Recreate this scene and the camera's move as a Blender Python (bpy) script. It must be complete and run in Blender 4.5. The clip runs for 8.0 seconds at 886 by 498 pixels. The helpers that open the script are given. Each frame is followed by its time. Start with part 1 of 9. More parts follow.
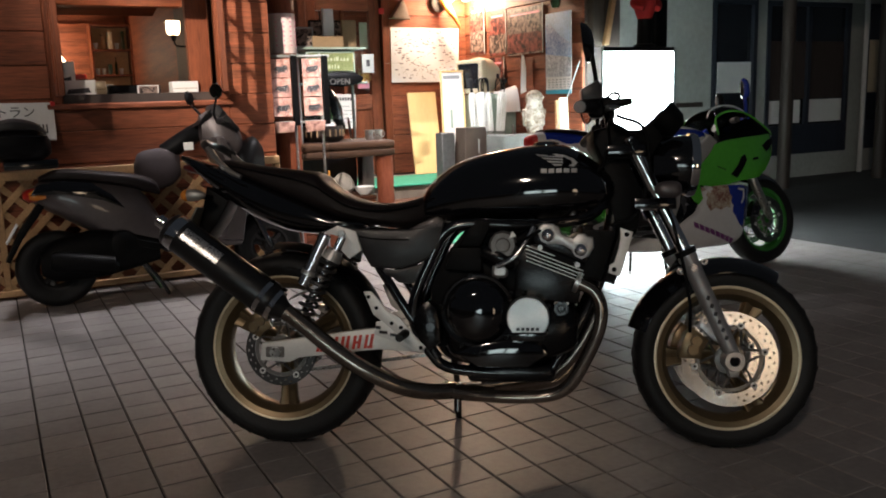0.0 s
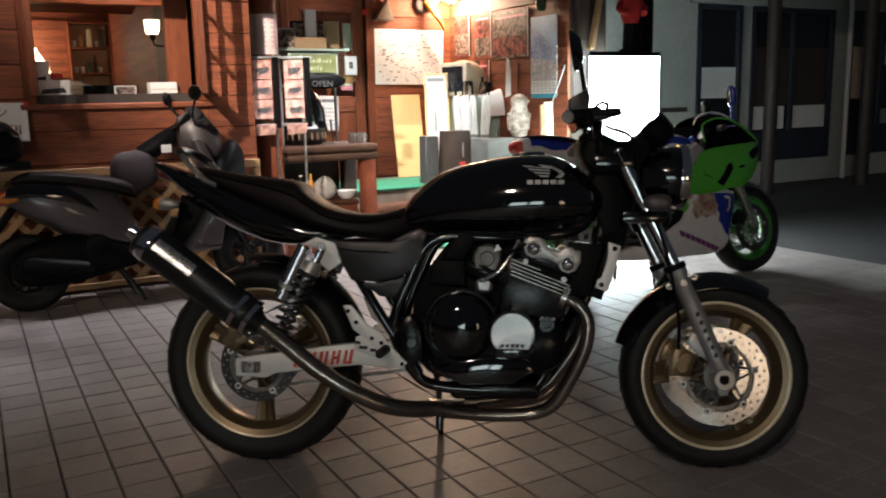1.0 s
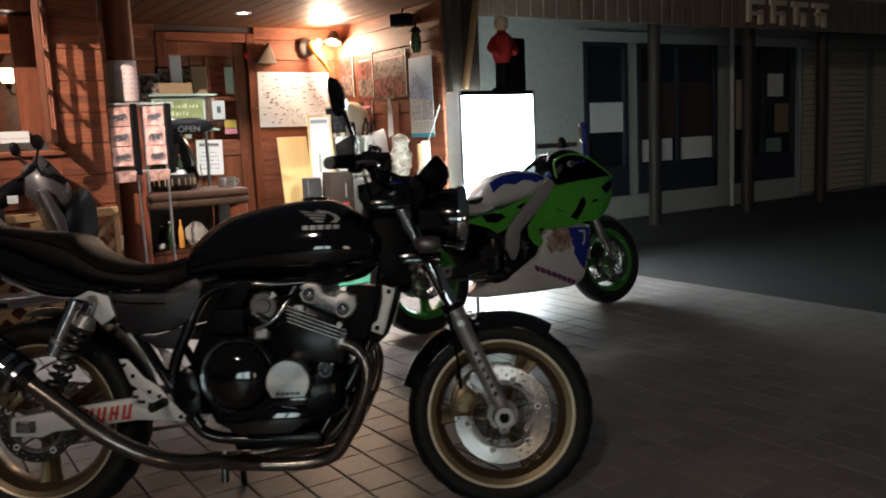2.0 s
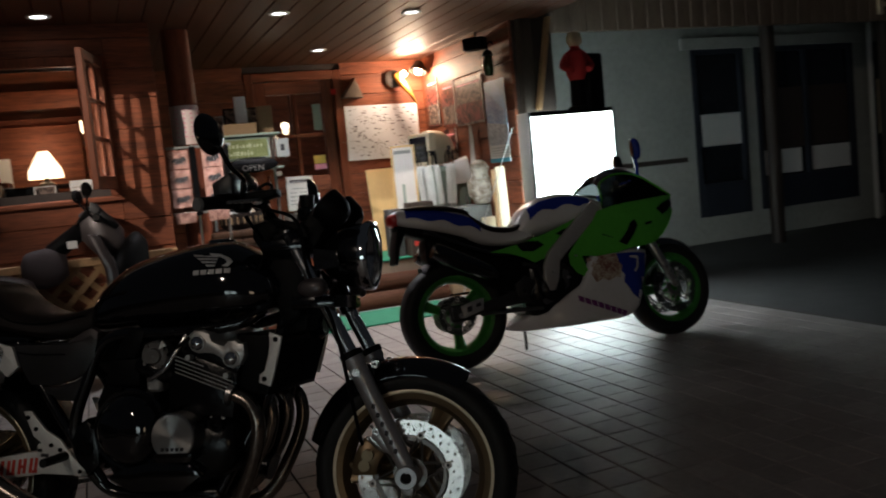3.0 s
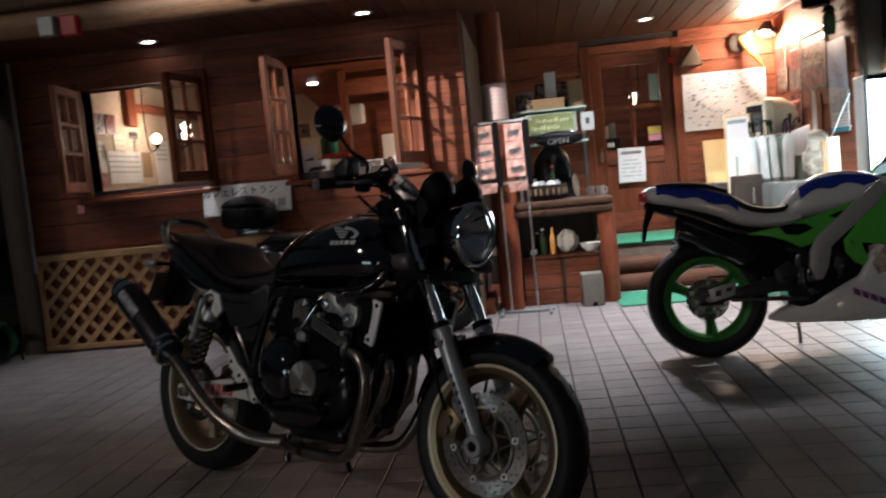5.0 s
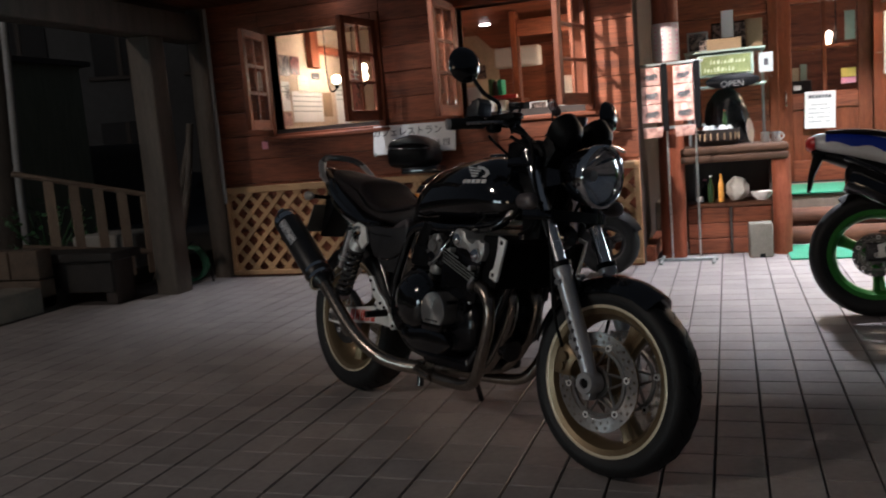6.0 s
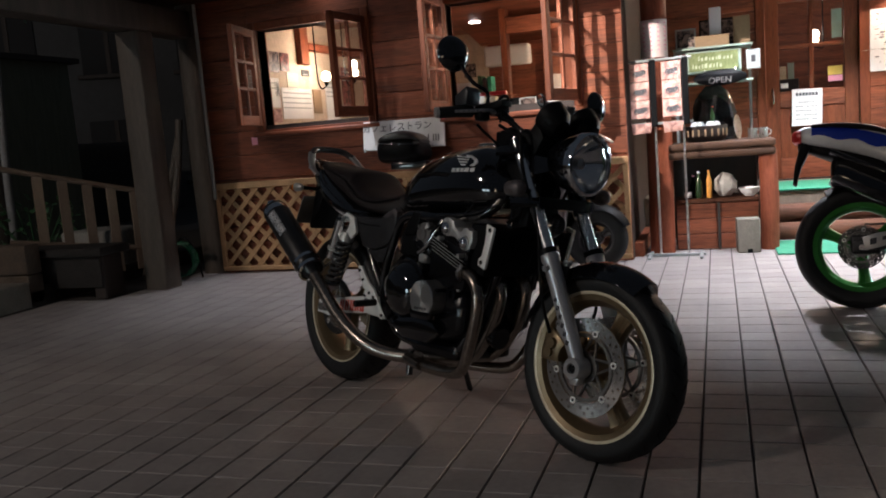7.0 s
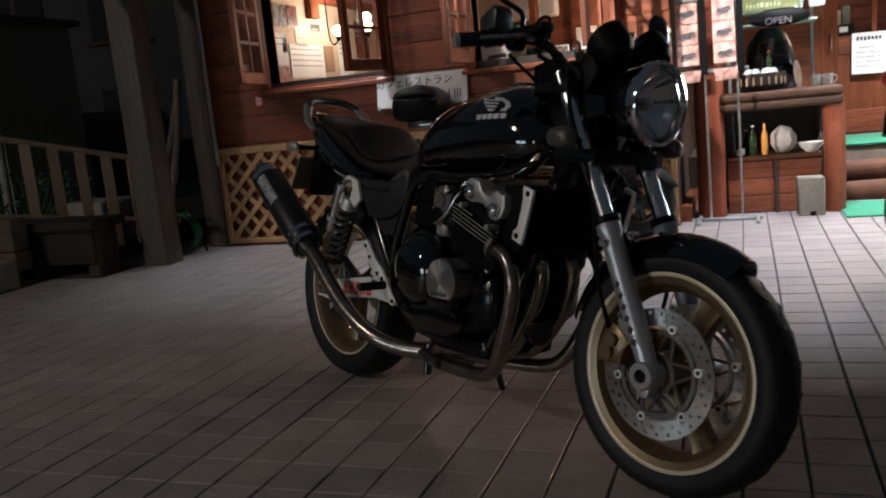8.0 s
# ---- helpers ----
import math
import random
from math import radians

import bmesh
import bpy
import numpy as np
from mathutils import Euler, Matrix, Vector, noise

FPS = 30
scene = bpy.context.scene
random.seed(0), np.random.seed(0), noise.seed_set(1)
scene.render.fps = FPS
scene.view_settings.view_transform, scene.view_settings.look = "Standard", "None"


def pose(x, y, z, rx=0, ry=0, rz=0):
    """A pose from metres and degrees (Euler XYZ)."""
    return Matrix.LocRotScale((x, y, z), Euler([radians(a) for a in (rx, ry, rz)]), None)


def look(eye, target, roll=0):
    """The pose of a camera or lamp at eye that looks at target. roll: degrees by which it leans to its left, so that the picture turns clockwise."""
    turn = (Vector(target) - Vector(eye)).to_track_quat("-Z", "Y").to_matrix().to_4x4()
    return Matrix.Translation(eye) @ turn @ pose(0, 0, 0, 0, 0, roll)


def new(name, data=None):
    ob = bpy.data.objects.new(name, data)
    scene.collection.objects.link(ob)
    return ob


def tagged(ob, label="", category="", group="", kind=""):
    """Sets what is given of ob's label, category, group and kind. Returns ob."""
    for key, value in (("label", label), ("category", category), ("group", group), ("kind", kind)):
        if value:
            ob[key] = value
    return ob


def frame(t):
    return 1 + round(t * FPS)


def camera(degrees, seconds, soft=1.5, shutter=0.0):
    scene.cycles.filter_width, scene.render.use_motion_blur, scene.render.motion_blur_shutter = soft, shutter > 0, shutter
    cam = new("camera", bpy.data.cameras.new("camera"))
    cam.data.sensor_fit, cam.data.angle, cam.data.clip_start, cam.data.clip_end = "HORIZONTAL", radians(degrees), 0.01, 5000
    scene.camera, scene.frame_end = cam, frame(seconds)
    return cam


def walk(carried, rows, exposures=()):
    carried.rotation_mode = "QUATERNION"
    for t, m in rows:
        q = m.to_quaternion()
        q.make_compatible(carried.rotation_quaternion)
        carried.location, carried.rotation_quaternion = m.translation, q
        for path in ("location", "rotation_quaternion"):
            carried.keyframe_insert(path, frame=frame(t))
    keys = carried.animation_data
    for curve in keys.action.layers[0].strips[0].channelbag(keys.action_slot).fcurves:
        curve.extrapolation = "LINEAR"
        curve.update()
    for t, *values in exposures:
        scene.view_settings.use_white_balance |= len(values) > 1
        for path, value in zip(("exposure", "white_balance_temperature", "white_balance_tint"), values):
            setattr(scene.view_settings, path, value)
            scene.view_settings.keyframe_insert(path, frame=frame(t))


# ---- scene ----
cam = camera(55.3, 8.0, soft=1.9, shutter=0.4)
PATH = [
    (0, (1.004, 0.181, 1.051), (1.923, 1.922, 0.698), -1.8),
    (0.5, (1.003, 0.185, 1.053), (1.929, 1.924, 0.710), -2.0),
    (1, (1.045, 0.253, 1.072), (1.999, 1.975, 0.719), -1.2),
    (1.5, (1.175, 0.239, 1.073), (2.275, 1.883, 0.779), -1.6),
    (1.7, (1.261, 0.160, 1.080), (2.379, 1.794, 0.797), -2.0),
    (2.8, (2.024, -0.134, 1.065), (2.853, 1.673, 0.854), -5.4),
    (3, (2.172, -0.116, 1.041), (2.918, 1.730, 0.854), -5.7),
    (3.5, (2.474, -0.168, 1.025), (2.927, 1.775, 0.895), -6.6),
    (4, (2.775, -0.204, 1.014), (3.108, 1.766, 0.913), -5.8),
    (4.5, (2.937, -0.290, 1.010), (2.936, 1.708, 0.916), -6.0),
    (5, (3.016, -0.332, 0.997), (2.794, 1.649, 0.831), -5.6),
    (5.2, (3.026, -0.338, 1.002), (2.726, 1.629, 0.805), -5.1),
    (6.3, (3.224, -0.389, 0.957), (2.530, 1.468, 0.691), -4.8),
    (6.5, (3.219, -0.386, 0.944), (2.548, 1.482, 0.699), -4.7),
    (7, (3.200, -0.399, 0.939), (2.574, 1.483, 0.679), -4.6),
    (7.5, (3.136, -0.217, 0.910), (2.480, 1.651, 0.631), -5.2),
    (8, (3.020, 0.146, 0.872), (2.337, 1.996, 0.539), -5.7),
]
EXPOSE = [(t, stops, 6050 if t < 5 else 5650, 13) for t, stops in ((0, 0.05), (1.0, 0.05), (1.5, 0.05), (2.8, -1.05), (3.5, -1.5), (4.5, -1.15), (5.0, -0.35), (5.2, -0.15), (6.5, 0.35), (8.0, 0.3))]
walk(cam, [(t, look(eye, target, roll)) for t, eye, target, roll in PATH], EXPOSE)

# ---- world and large lights ----
world = bpy.data.worlds.new("night")
scene.world = world
world.use_nodes = True
world.node_tree.nodes["Background"].inputs[0].default_value = (0.85, 0.93, 1.0, 1)
world.node_tree.nodes["Background"].inputs[1].default_value = 0.023

WARM, NEUTRAL = (1.0, 0.71, 0.45), (1.0, 0.94, 0.88)


def lamp(name, kind, place, power, colour, size=0.05, target=None, cone=100, blend=0.6):
    data = bpy.data.lights.new(name, kind)
    data.energy, data.color = power, colour
    if kind == "AREA":
        data.size = size
    else:
        data.shadow_soft_size = size
    if kind == "SPOT":
        data.spot_size, data.spot_blend = radians(cone), blend
    ob = new(name, data)
    ob.matrix_world = look(place, target) if target else pose(*place)
    return ob


DOWNLIGHTS = [(0.50, 5.32), (2.02, 5.22), (3.40, 5.28), (4.32, 5.34), (4.04, 6.81)]
CEIL = 2.12
for x, y in DOWNLIGHTS:
    at_window = x < 2.5        # those by the windows are tilted away from the wall
    lamp("downlight_beam", "SPOT", (x, y, CEIL - 0.03), 80 if at_window else 172, NEUTRAL, 0.04, (x + (0 if at_window else 0.2), y - (0.42 if at_window else 0.1), 0), 80 if at_window else 102, 0.8 if at_window else 0.5)

WALL_Y = 5.5
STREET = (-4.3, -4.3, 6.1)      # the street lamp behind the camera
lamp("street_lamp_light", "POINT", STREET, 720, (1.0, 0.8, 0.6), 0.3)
FLOOD = (STREET[0] + 0.15, STREET[1] + 0.3, STREET[2] - 0.35)   # unseen floodlight added to the same pole, turned to the cafe front
# Its direction follows the casement's shadow on the wall.
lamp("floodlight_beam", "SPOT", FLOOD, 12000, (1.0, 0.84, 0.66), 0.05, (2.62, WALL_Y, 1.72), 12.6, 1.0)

# ---- materials ----
def mat(name, col, rough=0.5, metal=0.0, var=0.2, scale=6.0, bump=0.0, bscale=80.0, coat=0.0, stretch=(1, 1, 1), rvar=0.15, each=0.0, second=None, spec=0.5, hard=0.4):
    """Base colour broken up at two scales, uneven gloss and a fine relief, in object metres."""
    m = bpy.data.materials.new(name)
    m.use_nodes = True
    nt = m.node_tree
    n, link = nt.nodes, nt.links.new
    b = n["Principled BSDF"]
    tc, mp = n.new("ShaderNodeTexCoord"), n.new("ShaderNodeMapping")
    mp.inputs["Scale"].default_value = stretch
    link(tc.outputs["Object"], mp.inputs["Vector"])
    info = n.new("ShaderNodeObjectInfo")
    off = n.new("ShaderNodeVectorMath")
    off.operation = "MULTIPLY_ADD"
    comb = n.new("ShaderNodeCombineXYZ")
    for i in range(3):
        link(info.outputs["Random"], comb.inputs[i])
    link(comb.outputs[0], off.inputs[0])
    off.inputs[1].default_value = (13.0, 7.0, 5.0)
    link(mp.outputs[0], off.inputs[2])
    big, fine = n.new("ShaderNodeTexNoise"), n.new("ShaderNodeTexNoise")
    big.inputs["Scale"].default_value, big.inputs["Detail"].default_value = scale, 4
    fine.inputs["Scale"].default_value, fine.inputs["Detail"].default_value = scale * 9, 6
    link(off.outputs[0], big.inputs["Vector"])
    link(off.outputs[0], fine.inputs["Vector"])
    mixn = n.new("ShaderNodeMath")
    mixn.operation = "ADD"
    link(big.outputs["Fac"], mixn.inputs[0])
    link(fine.outputs["Fac"], mixn.inputs[1])
    ramp = n.new("ShaderNodeMapRange")
    ramp.inputs["From Min"].default_value, ramp.inputs["From Max"].default_value = 1 - hard, 1 + hard
    link(mixn.outputs[0], ramp.inputs["Value"])
    mix = n.new("ShaderNodeMix")
    mix.data_type = "RGBA"
    two = second or tuple(min(1, c * (1 + var)) for c in col)
    one = col if second else tuple(c * (1 - var) for c in col)
    mix.inputs["A"].default_value, mix.inputs["B"].default_value = (*one, 1), (*two, 1)
    link(ramp.outputs[0], mix.inputs["Factor"])
    last = mix.outputs["Result"]
    if each:
        hsv = n.new("ShaderNodeHueSaturation")
        val = n.new("ShaderNodeMapRange")
        val.inputs["To Min"].default_value, val.inputs["To Max"].default_value = 1 - each, 1 + each
        geo, both, wrap = n.new("ShaderNodeNewGeometry"), n.new("ShaderNodeMath"), n.new("ShaderNodeMath")
        wrap.operation = "FRACT"
        link(info.outputs["Random"], both.inputs[0])
        link(geo.outputs["Random Per Island"], both.inputs[1])
        link(both.outputs[0], wrap.inputs[0])
        link(wrap.outputs[0], val.inputs["Value"])
        link(val.outputs[0], hsv.inputs["Value"])
        link(last, hsv.inputs["Color"])
        last = hsv.outputs[0]
    link(last, b.inputs["Base Color"])
    rr = n.new("ShaderNodeMapRange")
    rr.inputs["To Min"].default_value, rr.inputs["To Max"].default_value = max(0.02, rough * (1 - rvar)), min(1, rough * (1 + rvar))
    link(fine.outputs["Fac"], rr.inputs["Value"])
    link(rr.outputs[0], b.inputs["Roughness"])
    b.inputs["Metallic"].default_value = metal
    b.inputs["Specular IOR Level"].default_value = spec
    b.inputs["Coat Weight"].default_value = coat
    b.inputs["Coat Roughness"].default_value = 0.05
    if bump:
        bn, rel = n.new("ShaderNodeBump"), n.new("ShaderNodeTexNoise")
        rel.inputs["Scale"].default_value, rel.inputs["Detail"].default_value = bscale, 5
        link(off.outputs[0], rel.inputs["Vector"])
        link(rel.outputs["Fac"], bn.inputs["Height"])
        bn.inputs["Strength"].default_value, bn.inputs["Distance"].default_value = bump, 0.004
        link(bn.outputs[0], b.inputs["Normal"])
    return m


def glow(name, col, strength):
    m = bpy.data.materials.new(name)
    m.use_nodes = True
    b = m.node_tree.nodes["Principled BSDF"]
    b.inputs["Base Color"].default_value = (*col, 1)
    b.inputs["Emission Color"].default_value = (*col, 1)
    b.inputs["Emission Strength"].default_value = strength
    return m


def clear(name, col=(1, 1, 1), rough=0.0, ior=1.45):
    m = bpy.data.materials.new(name)
    m.use_nodes = True
    b = m.node_tree.nodes["Principled BSDF"]
    b.inputs["Base Color"].default_value = (*col, 1)
    b.inputs["Transmission Weight"].default_value = 1
    b.inputs["Roughness"].default_value, b.inputs["IOR"].default_value = rough, ior
    return m


WOOD_X = mat("red_brown_boards", (0.19, 0.058, 0.027), 0.58, spec=0.28, var=0.6, scale=3, hard=0.32, bump=0.35, bscale=40, stretch=(0.35, 3, 5), each=0.12)
WOOD_Y = mat("red_brown_boards_deep", (0.19, 0.058, 0.027), 0.58, spec=0.28, var=0.6, scale=3, hard=0.32, bump=0.35, bscale=40, stretch=(3, 0.35, 5), each=0.12)
WOOD_Z = mat("red_brown_frame", (0.16, 0.045, 0.018), 0.55, spec=0.25, var=0.5, scale=4, bump=0.2, bscale=40, stretch=(4, 4, 0.4), each=0.15)
LOG = mat("weathered_log", (0.27, 0.155, 0.085), 0.6, var=0.45, scale=3, bump=0.5, bscale=25, stretch=(0.5, 4, 4), each=0.1)
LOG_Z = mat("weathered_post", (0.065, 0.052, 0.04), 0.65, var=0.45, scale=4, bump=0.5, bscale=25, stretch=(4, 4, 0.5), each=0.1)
BARK = mat("reddish_log_column", (0.2, 0.055, 0.026), 0.6, spec=0.22, var=0.4, scale=4, bump=0.5, bscale=25, stretch=(4, 4, 0.6))
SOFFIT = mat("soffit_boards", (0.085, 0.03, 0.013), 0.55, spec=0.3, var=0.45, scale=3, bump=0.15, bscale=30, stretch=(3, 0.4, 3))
COUNTERLOG = mat("split_counter_log", (0.045, 0.020, 0.009), 0.7, var=0.6, scale=4, hard=0.3, bump=0.7, bscale=30, stretch=(0.4, 4, 5), spec=0.3)
PALE_WOOD = mat("pale_lattice_wood", (0.44, 0.26, 0.12), 0.6, var=0.3, scale=8, bump=0.2, each=0.2)
PLY = mat("pale_plywood", (0.66, 0.48, 0.22), 0.55, var=0.12, scale=4, stretch=(4, 4, 0.5))
GREY_WOOD = mat("greyed_wood", (0.17, 0.125, 0.09), 0.7, var=0.3, scale=5, bump=0.4, stretch=(3, 3, 0.6))
PLASTER = mat("cream_plaster", (0.55, 0.43, 0.31), 0.85, var=0.2, scale=3, bump=0.2)
WHITEWALL = mat("white_render_wall", (0.36, 0.37, 0.34), 0.8, var=0.15, scale=2, bump=0.2)
TILE = mat("floor_tile", (0.275, 0.25, 0.24), 0.46, var=0.22, scale=5, bump=0.12, bscale=60, each=0.10)
GROUT = mat("dark_grout", (0.05, 0.042, 0.038), 0.9, var=0.3, scale=20, bump=0.4)
ASPHALT = mat("asphalt", (0.038, 0.038, 0.039), 0.9, var=0.35, scale=5, bump=0.8, bscale=160)
CONCRETE = mat("concrete", (0.26, 0.25, 0.23), 0.85, var=0.25, scale=6, bump=0.5)
# Cool glow of the unseen machines, added for reflections in the brake discs.
ADDEDCOOL = glow("added_cool_front", (0.86, 1.0, 0.93), 5.5)
PAPER = mat("white_paper", (0.72, 0.71, 0.69), 0.7, var=0.06, scale=6)
INK = mat("dark_ink", (0.03, 0.03, 0.035), 0.7, var=0.2)
SOIL = mat("dark_soil", (0.035, 0.028, 0.02), 0.95, var=0.4, scale=12, bump=0.9, bscale=50)
GREENMAT = mat("green_mat", (0.03, 0.23, 0.13), 0.85, var=0.2, scale=20, bump=0.8, bscale=220)
STONE = mat("grey_stone_block", (0.2, 0.18, 0.145), 0.85, var=0.3, scale=10, bump=0.7, bscale=50)

BLACK = mat("black_gloss_paint", (0.004, 0.004, 0.005), 0.06, var=0.2, coat=1.0, rvar=0.3)
BLACKFR = mat("black_frame_paint", (0.004, 0.004, 0.005), 0.14, var=0.2, coat=0.6)
BLACKM = mat("black_plastic", (0.0035, 0.0035, 0.004), 0.5, var=0.25, bump=0.1, spec=0.1)
GREYPL = mat("dark_grey_plastic", (0.017, 0.016, 0.017), 0.4, var=0.25, bump=0.1)
VINYL = mat("seat_vinyl", (0.014, 0.010, 0.010), 0.55, spec=0.22, var=0.25, bump=0.25, bscale=250)
RUBBER = mat("tyre_rubber", (0.006, 0.006, 0.0065), 0.6, spec=0.35, var=0.3, scale=12, bump=0.3, bscale=120)
GOLD = mat("gold_wheel_paint", (0.19, 0.14, 0.08), 0.35, 0.65, var=0.12, scale=10)
GOLDLIP = mat("pale_gold_rim_lip", (0.66, 0.58, 0.42), 0.35, 0.35, var=0.1)
CHROME = mat("chrome", (0.75, 0.76, 0.78), 0.07, 1.0, var=0.04, rvar=0.5)
STEEL = mat("brushed_steel", (0.55, 0.54, 0.53), 0.28, 1.0, var=0.15, scale=20)
# Warm glow of the third unseen machine, likewise added for the discs.
ADDEDWARM = glow("added_amber_front", (1.0, 0.72, 0.45), 4.5)
DISC = mat("brake_disc_steel", (0.8, 0.79, 0.77), 0.25, 1.0, var=0.03, scale=25, rvar=0.1)
TURNED = mat("turned_silver_cover", (0.5, 0.5, 0.49), 0.38, 0.9, var=0.1, scale=25, rvar=0.3)
for turned in (DISC, TURNED):      # turned on a lathe: the gloss fans out round the axle
    tangent = turned.node_tree.nodes.new("ShaderNodeTangent")
    tangent.direction_type, tangent.axis = "RADIAL", "Y"
    shade = turned.node_tree.nodes["Principled BSDF"]
    turned.node_tree.links.new(tangent.outputs[0], shade.inputs["Tangent"])
    shade.inputs["Anisotropic"].default_value = 0.75
BRIGHTALU = mat("bright_aluminium_plate", (0.8, 0.8, 0.78), 0.5, 0.3, var=0.08, scale=14, bump=0.05)
HARDCHROME = mat("hard_chromed_tube", (0.8, 0.8, 0.81), 0.2, 1.0, var=0.05, rvar=0.4)
SLIDER = mat("grey_fork_leg", (0.42, 0.42, 0.43), 0.32, 0.6, var=0.12, scale=20)
REDLOG = mat("reddish_log", (0.085, 0.034, 0.018), 0.7, var=0.5, scale=3, bump=0.6, bscale=25, stretch=(0.5, 4, 4), each=0.1, spec=0.2)
ALU = mat("cast_aluminium", (0.5, 0.5, 0.49), 0.4, 0.7, var=0.15, scale=18, bump=0.1, bscale=200)
ENGINE = mat("black_engine_casting", (0.004, 0.004, 0.005), 0.2, var=0.35, scale=15, bump=0.15, bscale=150, spec=0.35)
EXHAUST = mat("heat_stained_exhaust", (0.17, 0.135, 0.11), 0.24, 0.95, var=0.4, scale=9, second=(0.38, 0.34, 0.30))
CARBON = mat("black_muffler_sleeve", (0.011, 0.011, 0.012), 0.4, 0.2, var=0.3, coat=0.15)
RED = mat("red_plastic", (0.45, 0.015, 0.012), 0.3, var=0.2, coat=0.4)
REDPR = mat("red_print", (0.62, 0.06, 0.04), 0.5, var=0.1)
AMBER = mat("amber_lens", (0.7, 0.24, 0.03), 0.2, var=0.1, coat=0.5)
LENS = clear("clear_lens")
PANE = clear("window_pane", rough=0.02)
RAILM = mat("satin_grab_rail", (0.34, 0.33, 0.31), 0.4, 0.6, var=0.12, scale=20)
SMOKED = clear("smoked_screen", (0.022, 0.025, 0.025), 0.01, 1.2)
DARKDISC = mat("dark_brake_disc", (0.10, 0.10, 0.10), 0.3, 0.9, var=0.2, scale=25)
DULLRED = mat("dull_red_lens", (0.09, 0.006, 0.006), 0.3, var=0.2, coat=0.3)
BLUEDGE = mat("dark_spar_grey", (0.07, 0.07, 0.075), 0.4, 0.4, var=0.2, scale=14)
SILVERLOGO = mat("silver_emblem", (0.62, 0.62, 0.62), 0.4, 0.2, var=0.1)
GREEN = mat("lime_green_paint", (0.085, 0.40, 0.03), 0.22, var=0.1, coat=0.8)
CARRIERM = mat("gunmetal_carrier", (0.22, 0.21, 0.20), 0.36, 0.85, var=0.2)
GREENRIM = mat("green_wheel_paint", (0.04, 0.2, 0.03), 0.35, 0.2, var=0.15)
WHITEP = mat("white_paint", (0.66, 0.66, 0.66), 0.25, var=0.06, coat=0.7)
BLUEP = mat("blue_paint", (0.012, 0.03, 0.30), 0.25, var=0.12, coat=0.7)
PURPLE = mat("purple_print", (0.16, 0.03, 0.17), 0.4, var=0.1)
SILVERP = mat("silver_grey_paint", (0.085, 0.072, 0.073), 0.42, 0.3, var=0.12, coat=0.4)
CREAM = mat("cream_plastic", (0.6, 0.52, 0.36), 0.5, var=0.08)
GREYST = mat("grey_painted_metal", (0.3, 0.32, 0.31), 0.45, 0.3, var=0.15)
TEAL = mat("pale_green_painted_metal", (0.27, 0.35, 0.3), 0.45, 0.1, var=0.12)
FILMP = clear("clear_film", rough=0.25, ior=1.2)
BULB = glow("warm_bulb", (1.0, 0.66, 0.34), 60)
SHADE = glow("lit_glass_shade", (1.0, 0.72, 0.42), 9)
DOWNL = glow("downlight_lens", (1.0, 0.95, 0.86), 14)
PANEL = glow("lit_sign_panel", (0.86, 1.0, 0.93), 22)
DARKGLASS = mat("dark_window_glass", (0.012, 0.014, 0.018), 0.16, var=0.2)
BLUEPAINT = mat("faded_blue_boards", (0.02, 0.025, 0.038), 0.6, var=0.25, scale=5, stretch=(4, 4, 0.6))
DARKWOOD = mat("dark_stained_wood", (0.032, 0.022, 0.017), 0.6, var=0.35, scale=5, bump=0.3, stretch=(4, 4, 0.6))
CLOTHRED = mat("red_cloth", (0.4, 0.02, 0.02), 0.8, var=0.2)
SKINLESS = mat("pale_doll_plaster", (0.6, 0.45, 0.3), 0.7, var=0.1)
BOTTLE = mat("dark_bottle_glass", (0.02, 0.04, 0.015), 0.1, var=0.2, coat=0.5)
CARD = mat("cardboard", (0.27, 0.18, 0.10), 0.8, var=0.15)
PINK = mat("pink_print", (0.75, 0.3, 0.4), 0.6, var=0.1)
YELLOW = mat("yellow_print", (0.75, 0.55, 0.12), 0.6, var=0.1)
HORN = mat("amber_horn", (0.75, 0.35, 0.06), 0.35, var=0.25, coat=0.4)
LEAF = mat("leaf_green", (0.03, 0.09, 0.03), 0.6, var=0.4, each=0.3)
PHOTO_A = mat("reddish_photo_print", (0.018, 0.004, 0.004), 0.4, scale=22, second=(0.26, 0.075, 0.06), rvar=0.1, hard=0.06, spec=0.15)
PHOTO_B = mat("dark_photo_print", (0.008, 0.006, 0.006), 0.4, scale=26, second=(0.27, 0.2, 0.17), rvar=0.1, hard=0.06, spec=0.15)
PHOTO_C = mat("blue_landscape_print", (0.03, 0.10, 0.34), 0.45, scale=5, second=(0.55, 0.68, 0.85), rvar=0.3)
PHOTO_D = mat("pink_leaflet_print", (0.16, 0.07, 0.06), 0.5, scale=22, second=(0.62, 0.37, 0.31), rvar=0.3, hard=0.2)


# ---- shapes ----
def bx(bm, x0, x1, y0, y1, z0, z1, bev=0.0):
    made = bmesh.ops.create_cube(bm, size=1.0)["verts"]
    for v in made:
        v.co = Vector(((x0 + x1) / 2 + v.co.x * (x1 - x0), (y0 + y1) / 2 + v.co.y * (y1 - y0), (z0 + z1) / 2 + v.co.z * (z1 - z0)))
    if bev:
        edges = list({e for v in made for e in v.link_edges})
        bmesh.ops.bevel(bm, geom=edges, offset=bev, segments=1 if bev < 0.009 else 3, profile=0.5, affect="EDGES")
    return bm


def ring(c, a, b, r, n, rb=None):
    rb = r if rb is None else rb
    return [c + a * (r * math.cos(2 * math.pi * i / n)) + b * (rb * math.sin(2 * math.pi * i / n)) for i in range(n)]


